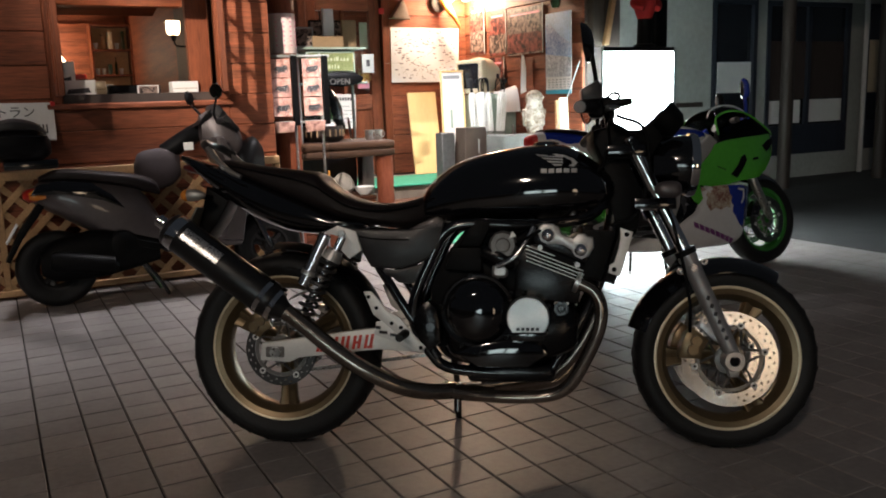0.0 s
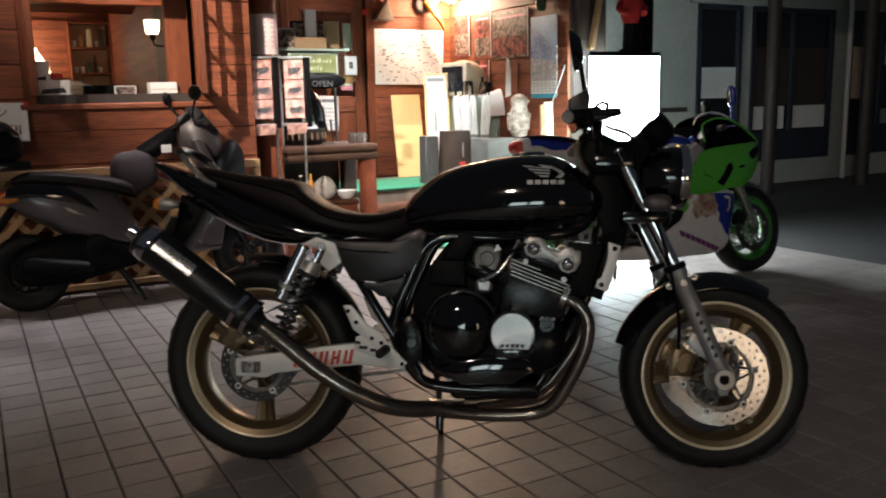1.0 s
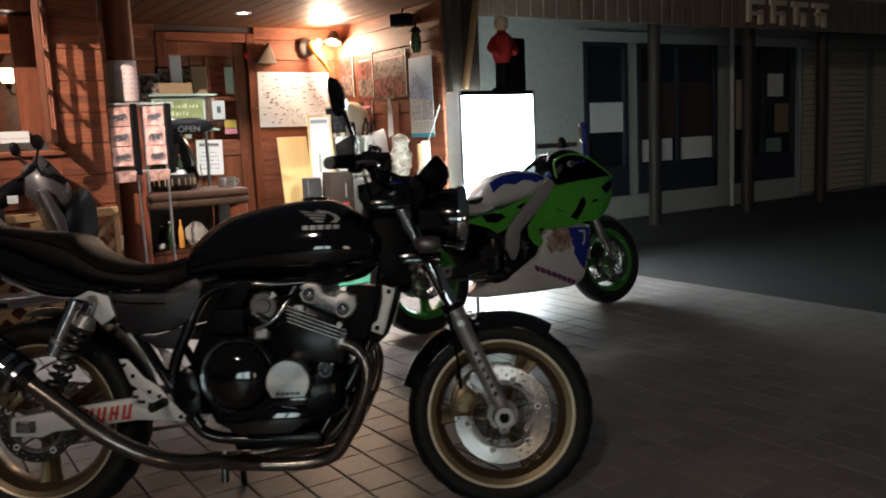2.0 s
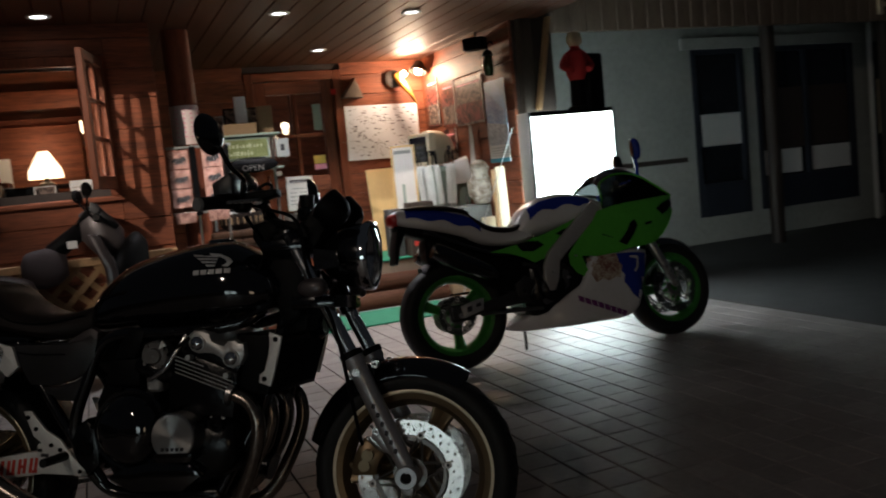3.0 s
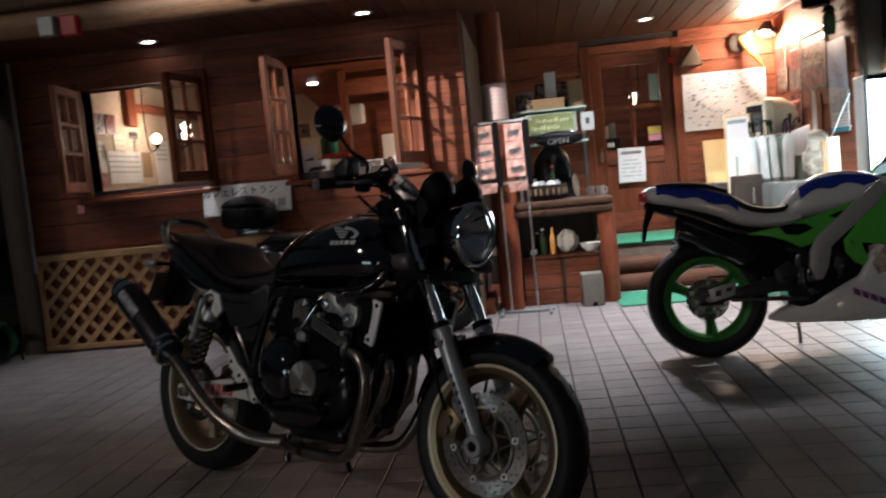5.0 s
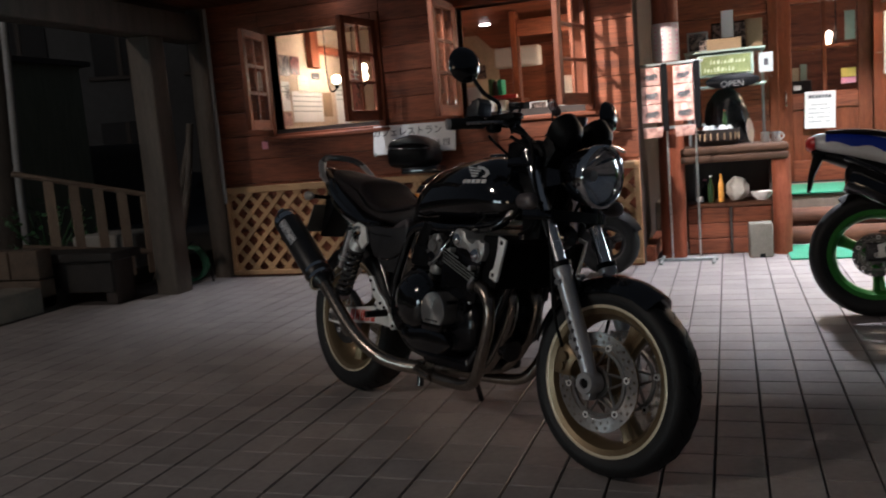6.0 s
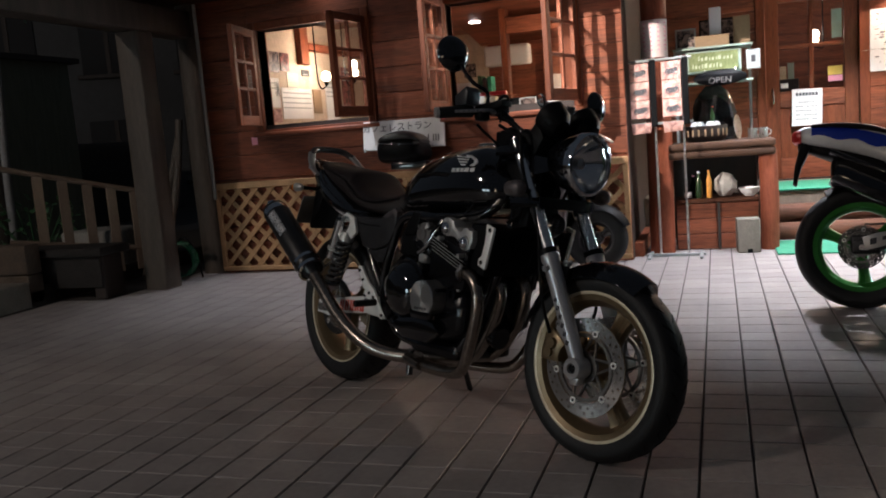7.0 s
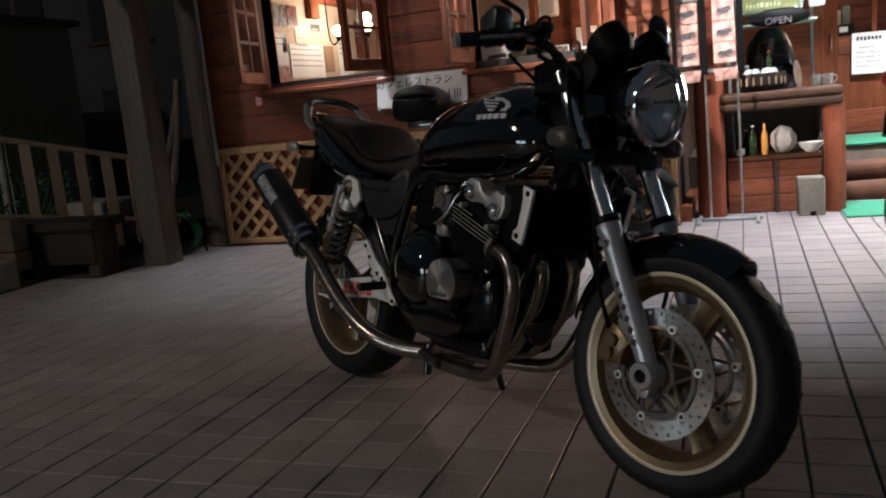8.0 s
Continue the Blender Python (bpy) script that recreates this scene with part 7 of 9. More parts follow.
part("headlight", body([(1.27, 0.66, 0.72, 0.075), (1.29, 0.665, 0.715, 0.06), (1.30, 0.675, 0.705, 0.04)], 3), LENS, gb)
st = part("side_stand", tube(B(), [(0.42, 0.13, 0.24), (0.45, 0.19, 0.1), (0.455, 0.225, -0.028)], 0.0095, 10), BLACKFR, gb)
part("stand_foot", cyl(B(), (0.455, 0.225, -0.033), (0.455, 0.228, -0.024), 0.022, n=12), BLACKFR, st)
part("chain_guard", bx(B(), 0.02, 0.36, 0.075, 0.1, 0.385, 0.395, 0.003), BLACKM, gb)

# ---- the scooter by the lattice ----
sc = thing("scooter", "silver-grey scooter with a black top box and handlebar muffs", "scooter", pose(1.255, 5.12, 0.002, -4, 0, 0))
w = part("rear_wheel", wheel_rim(0, 0.205, 0.125, 0.07, 3, 0), GREYPL, sc)
add_spokes(w, 0, 0.205, 0.125, 3, 0, GREYPL)
part("tyre", tyre(0, 0.205, 0.205, 0.125, 0.11), RUBBER, w)
w = part("front_wheel", wheel_rim(1.17, 0.205, 0.125, 0.07, 3, 30), GREYPL, sc)
add_spokes(w, 1.17, 0.205, 0.125, 3, 30, GREYPL)
part("tyre", tyre(1.17, 0.205, 0.205, 0.125, 0.1), RUBBER, w)
part("engine_case", body([(-0.08, 0.18, 0.30, 0.05), (0.0, 0.14, 0.36, 0.075), (0.2, 0.14, 0.40, 0.09), (0.38, 0.17, 0.38, 0.085), (0.52, 0.2, 0.33, 0.06)], 2.8, y=-0.09), BLACKM, sc, "black engine and belt case")
part("cooling_shroud", lathe(B(), [(0.001, 0.03), (0.06, 0.03), (0.085, 0.012), (0.09, -0.02)], (0.33, -0.15, 0.3), (0, -1, 0), 26), BLACKM, sc)
part("muffler", lathe(B(), [(0.02, 0), (0.05, 0.03), (0.055, 0.3), (0.04, 0.34), (0.02, 0.34)], (0.3, -0.17, 0.2), (-1, 0, 0.18), 22, cap=True), BLACKM, sc)
bd = part("body_shell", body([(-0.1, 0.58, 0.62, 0.05), (-0.02, 0.52, 0.68, 0.1), (0.12, 0.43, 0.69, 0.14), (0.26, 0.34, 0.665, 0.155), (0.4, 0.27, 0.635, 0.16), (0.47, 0.25, 0.585, 0.15), (0.53, 0.26, 0.48, 0.14), (0.575, 0.25, 0.34, 0.13)], 2.8, 24), SILVERP, sc, "silver-grey body shell")
part("flank_stripe", slab(B(), [(-0.095, 0.605), (-0.06, 0.655), (0.05, 0.675), (0.20, 0.655), (0.30, 0.585), (0.37, 0.495), (0.25, 0.555), (0.08, 0.60)], -0.160, -0.118, 0.010), BLACK, bd, "gloss black tail panel")
part("lower_trim", slab(B(), [(0.30, 0.33), (0.48, 0.27), (0.66, 0.25), (0.66, 0.275), (0.50, 0.30), (0.33, 0.355)], -0.172, -0.145, 0.004), BLACKM, bd)
part("tail_light", body([(-0.125, 0.585, 0.625, 0.05), (-0.1, 0.57, 0.64, 0.09), (-0.06, 0.565, 0.645, 0.11)], 3), RED, bd, "red tail lamp")
for s in (-1, 1):
    part("turn_signal", body([(-0.10, 0.585, 0.62, 0.02), (-0.07, 0.575, 0.635, 0.03), (-0.02, 0.585, 0.63, 0.02)], 2.4, y=0.115 * s), AMBER, bd, "amber turn signal")
part("seat", body([(-0.04, 0.67, 0.70, 0.09), (0.06, 0.665, 0.735, 0.13), (0.25, 0.64, 0.715, 0.145), (0.42, 0.60, 0.69, 0.15), (0.53, 0.57, 0.65, 0.13), (0.56, 0.56, 0.60, 0.09)], 2.8), VINYL, sc, "long black vinyl seat")
part("floorboard", bx(B(), 0.55, 0.98, -0.16, 0.16, 0.24, 0.30, 0.015), SILVERP, sc)
part("leg_shield", slab(B(), [(0.86, 0.28), (0.98, 0.26), (1.02, 0.45), (0.99, 0.70), (0.92, 0.86), (0.86, 0.86), (0.93, 0.66), (0.93, 0.45)], -0.2, 0.2, 0.03), SILVERP, sc, "silver-grey leg shield")
part("front_apron", body([(0.98, 0.36, 0.72, 0.19), (1.06, 0.40, 0.82, 0.16), (1.13, 0.48, 0.86, 0.1), (1.18, 0.58, 0.80, 0.05)], 2.6), BLACKM, sc)
part("front_fender", fender(1.17, 0.205, 0.235, 165, 20, 0.075), BLACKM, sc)
for s in (-1, 1):
    part("fork_leg", cyl(B(), (1.06, 0.07 * s, 0.45), (1.17, 0.07 * s, 0.205), 0.018, n=12), BLACKFR, sc)
part("handlebar_cowl", body([(0.83, 0.84, 0.99, 0.05), (0.89, 0.76, 1.02, 0.085), (0.96, 0.73, 1.0, 0.1), (1.03, 0.74, 0.93, 0.08), (1.06, 0.78, 0.88, 0.04)], 2.4), SILVERP, sc, "silver-grey handlebar cowl")
part("instrument_panel", slab(B(), [(0.80, 0.93), (0.86, 1.0), (0.90, 1.03), (0.89, 0.97)], -0.07, 0.07, 0.006), BLACKM, sc)
part("fly_screen", slab(B(), [(0.885, 1.0), (0.90, 1.05), (0.93, 1.04), (1.04, 0.90), (1.02, 0.88)], -0.1, 0.1, 0.008), GREYPL, sc)
muff_cloth = mat("grey_muff_cloth", (0.055, 0.043, 0.046), 0.85, var=0.2, bump=0.3, bscale=150)
part("grip_sleeve", tube(B(), [(0.88, 0.06, 0.93), (0.78, 0.15, 0.87), (0.66, 0.2, 0.79)], [0.05, 0.058], 14), BLACKM, sc, "dark cuff of the handlebar muff")
part("handlebar_muff", body([(0.48, 0.66, 0.74, 0.04), (0.51, 0.61, 0.80, 0.07), (0.58, 0.585, 0.82, 0.085), (0.67, 0.60, 0.82, 0.08), (0.73, 0.65, 0.79, 0.05)], 3.6, 24, y=0.2), muff_cloth, sc, "rounded grey cloth handlebar muff")
part("care_tag", bx(B(), 0.745, 0.80, 0.075, 0.083, 0.80, 0.845, 0.001), PAPER, sc, "small white sewn tag")
part("right_grip", tube(B(), [(0.92, -0.08, 0.95), (0.93, -0.18, 0.955), (0.92, -0.28, 0.95)], 0.018, 12), RUBBER, sc)
for s in (-1, 1):
    mc = Vector((0.83 + 0.06 * (s < 0), 0.22 * s, 1.11))
    m = part("mirror", lathe(B(), [(0.001, 0.018), (0.03, 0.014), (0.042, 0.0), (0.04, -0.006)], mc, (0.7, -0.6 * s, 0.1), 20), BLACKM, sc)
    part("mirror_glass", lathe(B(), [(0.001, -0.004), (0.039, -0.004), (0.039, -0.002)], mc, (0.7, -0.6 * s, 0.1), 20), CHROME, m)
    part("mirror_stalk", tube(B(), [(0.90, 0.1 * s, 0.96), (0.88, 0.17 * s, 1.0), mc + Vector((0, 0, -0.03))], 0.006, 8), BLACKM, m)
tc = part("top_box", body([(-0.29, 0.81, 0.90, 0.12), (-0.26, 0.79, 0.955, 0.17), (-0.15, 0.785, 0.965, 0.19), (-0.04, 0.785, 0.96, 0.18), (0.01, 0.80, 0.93, 0.15), (0.035, 0.82, 0.89, 0.1)], 3.2, 24), BLACKM, sc, "rounded black top box")
part("top_box_lid", body([(-0.285, 0.925, 0.955, 0.12), (-0.24, 0.92, 0.985, 0.165), (-0.13, 0.92, 1.01, 0.175), (-0.03, 0.92, 0.985, 0.155), (0.02, 0.915, 0.94, 0.11)], 2.8, 22), GREYPL, tc)
part("top_box_seam", slab(B(), [(-0.25, 0.912), (0.02, 0.90), (0.02, 0.907), (-0.25, 0.919)], -0.186, 0.186, 0.002), BLACKFR, tc)
part("carrier_rack", bx(B(), -0.2, 0.06, -0.12, 0.12, 0.74, 0.79, 0.01), BLACKFR, sc)
part("rear_mudguard", slab(B(), [(-0.06, 0.56), (-0.02, 0.55), (-0.15, 0.38), (-0.22, 0.26), (-0.24, 0.27), (-0.17, 0.41)], -0.07, 0.07, 0.004), BLACKM, sc)
part("number_plate", slab(B(), [(-0.17, 0.46), (-0.165, 0.455), (-0.225, 0.36), (-0.23, 0.365)], -0.1, 0.1, 0.001), PAPER, sc, "plain pale plate")
part("centre_stand", tube(B(), [(0.42, -0.12, 0.22), (0.5, -0.13, 0.1), (0.55, -0.14, 0.006)], 0.011, 8), BLACKFR, sc)
part("centre_stand", tube(B(), [(0.42, 0.12, 0.22), (0.5, 0.13, 0.1), (0.55, 0.14, 0.006)], 0.011, 8), BLACKFR, sc)


# ---- along the cafe front ----
def words(text, size, depth=0.0006):
    """Writing as a flat mesh, upright in x and z, centred, facing -y."""
    data = bpy.data.curves.new("writing", "FONT")
    data.body, data.size, data.extrude = text, size, depth
    data.align_x, data.align_y = "CENTER", "CENTER"
    tmp = new("writing", data)
    bpy.context.view_layer.update()
    me = bpy.data.meshes.new_from_object(tmp.evaluated_get(bpy.context.evaluated_depsgraph_get()))
    bpy.data.objects.remove(tmp)
    me.transform(pose(0, 0, 0, 90, 0, 0))
    return me


def writing(text, size, place, parent, material=None, turn=0):
    me = words(text, size)
    me.materials.clear()
    me.materials.append(material or INK)
    ob = new("lettering", me)
    ob.parent = parent
    ob.matrix_basis = pose(*place, 0, 0, turn)
    return ob


lattice = thing("lattice_panel", "pale wooden lattice along the foot of the cafe wall", "lattice", pose(0, 0, 0))
LX0, LX1, LZ0, LZ1, LY = -0.60, 2.62, 0.02, 0.70, WY - 0.055
for z0, z1 in ((LZ0, LZ0 + 0.035), (LZ1 - 0.03, LZ1 + 0.02)):
    part("frame_rail", bx(B(), LX0, LX1, LY - 0.02, LY + 0.012, z0, z1, 0.004), PALE_WOOD, lattice)
for x in (LX0, (LX0 + LX1) / 2 - 0.015, LX1 - 0.035):
    part("frame_stile", bx(B(), x, x + 0.035, LY - 0.018, LY + 0.010, LZ0 + 0.035, LZ1 - 0.03, 0.003), PALE_WOOD, lattice)
step, z0, z1 = 0.142, LZ0 + 0.03, LZ1 - 0.025
h = z1 - z0
for k in range(-6, int((LX1 - LX0) / step) + 1):
    a = LX0 + 0.03 + k * step
    for s, y in ((1, LY - 0.006), (-1, LY + 0.004)):
        xa, xb = (a, a + h) if s > 0 else (a + h, a)
        za, zb = z0, z1
        lo, hi = LX0 + 0.03, LX1 - 0.03
        ts = [0.0, 1.0]
        for bound in (lo, hi):
            t = (bound - xa) / (xb - xa)
            if 0 < t < 1:
                ts.append(t)
        keep = [t for t in ts if lo - 1e-6 <= xa + (xb - xa) * t <= hi + 1e-6]
        if len(keep) < 2 or max(keep) - min(keep) < 0.08:
            continue
        t0, t1 = min(keep), max(keep)
        p, q = (xa + (xb - xa) * t0, za + (zb - za) * t0), (xa + (xb - xa) * t1, za + (zb - za) * t1)
        wv = 0.0125
        part("lath", slab(B(), [(p[0] - wv * s, p[1] + wv), (p[0] + wv * s, p[1] - wv), (q[0] + wv * s, q[1] - wv), (q[0] - wv * s, q[1] + wv)], y - 0.004, y + 0.004), PALE_WOOD, lattice)

sign = thing("sign_board", "white painted sign board with black lettering on the cafe wall", "sign", pose(1.028, WY - 0.062, 0.988, -10, 0.5, 0))
part("board", bx(B(), -0.316, 0.316, -0.012, 0.012, -0.106, 0.106, 0.004), PAPER, sign)
writing("カフェレストラン", 0.068, (-0.05, -0.0145, 0.05), sign)
writing("H III", 0.075, (0.215, -0.0135, -0.045), sign)
part("corner_clip", bx(B(), 0.30, 0.325, -0.018, 0.014, 0.08, 0.11, 0.003), RED, sign)
part("corner_clip", bx(B(), -0.31, -0.29, -0.014, 0.0, -0.116, -0.09, 0.003), GREYST, sign)
solid("wall_label", bx(B(), -0.245, -0.195, WY - 0.034, WY - 0.028, 1.0, 1.06, 0.001), PINK, "small pink and white label on the cafe wall", "label")

column = structure("column", tube(B(), [(2.80, 5.80, -0.05), (2.81, 5.80, 1.0), (2.80, 5.80, 2.3)], 0.088, 18), BARK, "reddish round log column at the entrance")
poster = thing("column_poster", "pale pink poster wrapped round the log column", "poster", pose(0, 0, 0))
rings = []
for z in (1.37, 1.45, 1.55, 1.625):
    rr = []
    for i in range(13):
        a = radians(-170 + i * 13)
        rr.append(Vector((2.803 + 0.0935 * math.cos(a), 5.80 + 0.0935 * math.sin(a), z)))
    rings.append(rr + [Vector((2.803 + (p.x - 2.803) * 0.985, 5.80 + (p.y - 5.80) * 0.985, p.z)) for p in rr[::-1]])
part("sheet", loft(B(), rings), mat("pink_white_paper", (0.72, 0.50, 0.47), 0.6, var=0.12, scale=12, second=(0.85, 0.8, 0.76)), poster)
bm = B()
for k in range(7):
    for i in range(2, 9, 2):
        a = radians(-158 + i * 15)
        c = Vector((2.803 + 0.0945 * math.cos(a), 5.80 + 0.0945 * math.sin(a), 1.60 - k * 0.03))
        bx(bm, c.x - 0.008, c.x + 0.008, c.y - 0.001, c.y + 0.001, c.z - 0.004, c.z + 0.004)
tagged(part("print_bar", bm, PINK, poster), kind="stuff")

rack = thing("leaflet_rack", "grey metal stand with leaflets in clear pockets", "stand", pose(0, 5.60, 0))
for x in (2.80, 2.985):
    part("pole", tube(B(), [(x, 0, 0.015), (x, 0, 1.36)], 0.0085, 10), STEEL, rack)
part("base_bar", bx(B(), 2.70, 3.10, -0.012, 0.012, 0.0, 0.022, 0.004), GREYST, rack)
for x in (2.73, 3.07):
    part("foot_bar", bx(B(), x - 0.012, x + 0.012, -0.16, 0.16, 0.0, 0.018, 0.004), GREYST, rack)
for z in (1.335, 0.91):
    part("cross_bar", bx(B(), 2.64, 3.05, -0.022, 0.006, z, z + 0.018, 0.003), GREYST, rack)
for i, x in enumerate((2.645, 2.855)):
    for k, z in enumerate((1.208, 1.084, 0.96)):
        part("leaflet", bx(B(), x, x + 0.125, -0.034, -0.028, z, z + 0.118, 0.001), PHOTO_D, rack, "pink leaflet with a motorcycle picture")
        bm = lathe(B(), [(0.013, -0.0005), (0.019, -0.0005), (0.019, 0.0005), (0.013, 0.0005)], (x + 0.04, -0.0352, z + 0.045), (0, 1, 0), 16, loop=True)
        lathe(bm, [(0.013, -0.0005), (0.019, -0.0005), (0.019, 0.0005), (0.013, 0.0005)], (x + 0.092, -0.0352, z + 0.045), (0, 1, 0), 16, loop=True)
        slab(bm, [(x + 0.02, z + 0.05), (x + 0.035, z + 0.072), (x + 0.06, z + 0.068), (x + 0.1, z + 0.08), (x + 0.112, z + 0.06), (x + 0.085, z + 0.035), (x + 0.05, z + 0.032)], -0.0358, -0.0347)
        part("picture", bm, INK, rack)
    part("leaflet", slab(B(), [(x + 0.005, 0.855), (x + 0.125, 0.86), (x + 0.135, 0.925), (x, 0.925)], -0.05, -0.02, 0.002), PHOTO_D, rack)
    part("pocket", bx(B(), x - 0.006, x + 0.133, -0.046, -0.040, 0.93, 1.325, 0.001), FILMP, rack).visible_shadow = False
    part("pocket_edge", bx(B(), x + 0.133, x + 0.172, -0.045, -0.02, 0.90, 1.345, 0.003), BLACKM, rack)

# log counter and what stands on it
cab = thing("log_counter", "rough log counter with a shelf beside the entrance", "counter", pose(0, 0, 0))
part("top_log", bx(B(), 2.87, 3.57, 5.72, 5.795, 0.712, 0.764, 0.016), COUNTERLOG, cab)
part("lower_log", bx(B(), 2.87, 3.57, 5.725, 5.80, 0.655, 0.708, 0.016), COUNTERLOG, cab)
# Dark strip behind the gap, drawing the shade inside the log's split.
part("peg", bx(B(), 2.9, 3.54, 5.74, 5.79, 0.70, 0.72, 0.002), DARKWOOD, cab)
part("top_board", bx(B(), 2.88, 3.56, 5.80, 6.25, 0.73, 0.765, 0.008), COUNTERLOG, cab)
part("leg", tube(B(), [(3.52, 5.82, 0.0), (3.525, 5.82, 0.35), (3.52, 5.82, 0.68)], 0.062, 14), BARK, cab)
part("leg", bx(B(), 3.46, 3.56, 6.1, 6.2, 0.0, 0.73, 0.01), DARKWOOD, cab)
part("leg", bx(B(), 2.88, 2.95, 6.1, 6.2, 0.0, 0.73, 0.01), DARKWOOD, cab)
part("shelf", bx(B(), 2.90, 3.46, 5.84, 6.22, 0.335, 0.365, 0.006), REDLOG, cab)
for k in range(3):
    part("board", bx(B(), 2.90, 3.455, 5.86, 5.885, 0.005 + k * 0.11, 0.112 + k * 0.11, 0.004), WOOD_X, cab)
part("batten", bx(B(), 3.18, 3.20, 5.845, 5.86, 0.0, 0.335, 0.003), DARKWOOD, cab)
part("back_board", bx(B(), 2.90, 3.46, 6.205, 6.22, 0.365, 0.73), DARKWOOD, cab)


def bottle(x, y, z, r, h, m, cap, label, name="bottle"):
    ob = thing(name, label, "bottle", pose(x, y, z))
    part("glass_body", lathe(B(), [(r * 0.9, 0), (r, 0.01), (r, h * 0.58), (r * 0.4, h * 0.75), (r * 0.34, h * 0.95)], (0, 0, 0), (0, 0, 1), 18, cap=True), m, ob)
    part("cap", lathe(B(), [(r * 0.4, h * 0.94), (r * 0.4, h), (0.001, h)], (0, 0, 0), (0, 0, 1), 14), cap, ob)
    return ob


bottle(3.06, 5.93, 0.365, 0.027, 0.19, BOTTLE, PAPER, "dark green bottle on the counter shelf")
bottle(3.13, 5.92, 0.365, 0.02, 0.21, HORN, BLACKM, "slim amber bottle on the counter shelf")
bottle(3.02, 6.0, 0.365, 0.026, 0.16, BLACKM, PINK, "dark bottle with a pink cap")
random.seed(7)
bm = B()
bmesh.ops.create_icosphere(bm, subdivisions=3, radius=0.085)
for v in bm.verts:
    v.co = Vector((v.co.x * 0.9, v.co.y * 0.8, max(-0.075, v.co.z) * 1.0)) * (1 + 0.22 * noise.noise(v.co * 28)) + Vector((0, 0, 0.085))
solid("carrier_bag", bm, mat("crumpled_plastic", (0.45, 0.42, 0.38), 0.35, var=0.25, scale=14), "crumpled translucent carrier bag on the counter shelf", "bag", pose(3.24, 5.93, 0.365))
solid("bowl", lathe(B(), [(0.03, 0), (0.06, 0.03), (0.075, 0.06), (0.071, 0.06), (0.055, 0.033), (0.001, 0.008)], (0, 0, 0), (0, 0, 1), 22), PAPER, "white bowl on the counter shelf", "bowl", pose(3.40, 5.93, 0.365))
solid("paper_cup", lathe(B(), [(0.018, 0), (0.022, 0.05), (0.02, 0.05), (0.017, 0.004), (0.001, 0.003)], (0, 0, 0), (1, 0, 0.1), 16), PAPER, "small white cup lying on the counter shelf", "cup", pose(2.96, 5.9, 0.388))
basket = thing("basket", "dark wicker basket full of small bottles", "basket", pose(3.12, 5.98, 0.766))
part("body", lathe(B(), [(0.12, 0), (0.145, 0.03), (0.15, 0.11), (0.142, 0.11), (0.135, 0.03), (0.001, 0.012)], (0, 0, 0), (0, 0, 1), 26), DARKWOOD, basket)
for i in range(9):
    a = radians(-160 + i * 17.5)
    part("bottle_label", bx(B(), 0.150 * math.cos(a) - 0.006, 0.150 * math.cos(a) + 0.006, 0.150 * math.sin(a) - 0.003, 0.150 * math.sin(a) + 0.003, 0.035, 0.085, 0.002), CARD, basket)
for i in range(6):
    a = i * 1.05
    part("napkin", lathe(B(), [(0.03, 0.09), (0.035, 0.11), (0.022, 0.135), (0.001, 0.14)], (0.07 * math.cos(a), 0.07 * math.sin(a), 0), (0, 0, 1), 12), PAPER if i % 2 else GREYST, basket)
bottle(3.17, 5.95, 0.87, 0.018, 0.14, BOTTLE, RED, "dark sauce bottle standing in the basket")
for i, x in enumerate((3.43, 3.50)):
    g = thing("glass_mug", "clear glass mug on the log counter", "mug", pose(x, 5.86, 0.766), "glass mugs")
    part("cup", lathe(B(), [(0.026, 0), (0.029, 0.004), (0.029, 0.07), (0.026, 0.07), (0.025, 0.008), (0.001, 0.008)], (0, 0, 0), (0, 0, 1), 18), STEEL, g)
    part("handle", tube(B(), [(0.028, 0, 0.06), (0.046, 0, 0.05), (0.046, 0, 0.025), (0.028, 0, 0.015)], 0.004, 8), STEEL, g)
rackb = thing("display_rack", "grey metal frame shelf standing on the log counter", "shelf", pose(0, 0, 0))
for x, ys in ((2.935, (5.90, 6.15)), (3.435, (6.15,))):
    for y in ys:
        part("upright", bx(B(), x - 0.009, x + 0.009, y - 0.009, y + 0.009, 0.766, 1.42, 0.002), GREYST, rackb)
for z in (1.165, 1.405):
    part("shelf", bx(B(), 2.92, 3.45, 5.885, 6.17, z, z + 0.015, 0.003), TEAL, rackb)
ls = thing("name_box", "dim green glass fronted box with faint lettering", "sign", pose(3.19, 5.95, 1.181))
part("case", bx(B(), -0.185, 0.185, -0.03, 0.12, 0.06, 0.215, 0.012), TEAL, ls)
part("front", bx(B(), -0.165, 0.165, -0.042, -0.031, 0.075, 0.20, 0.002), mat("dim_green_front", (0.17, 0.20, 0.09), 0.25, var=0.35, scale=9), ls)
random.seed(21)
bm = B()
for z0 in (0.145, 0.092):
    x = -0.10 if z0 > 0.12 else -0.14
    while x < (0.13 if z0 > 0.12 else 0.06):
        w_, h_ = random.uniform(0.006, 0.02), random.uniform(0.02, 0.036)
        slab(bm, [(x, z0), (x + w_, z0 + 0.002), (x + w_, z0 + h_), (x, z0 + h_ * 0.8)], -0.0436, -0.0425)
        x += w_ + random.uniform(0.006, 0.014)
tagged(part("print_bar", bm, mat("faint_green_print", (0.34, 0.38, 0.24), 0.5, var=0.3), ls), kind="stuff")
film_ = part("plastic_wrap", slab(B(), [(0.15, 0.20), (0.24, 0.22), (0.30, 0.02), (0.25, -0.02), (0.19, 0.06)], -0.05, -0.047), FILMP, ls, "clear plastic wrap hanging over its edge")
film_.visible_shadow = False
hood = B()
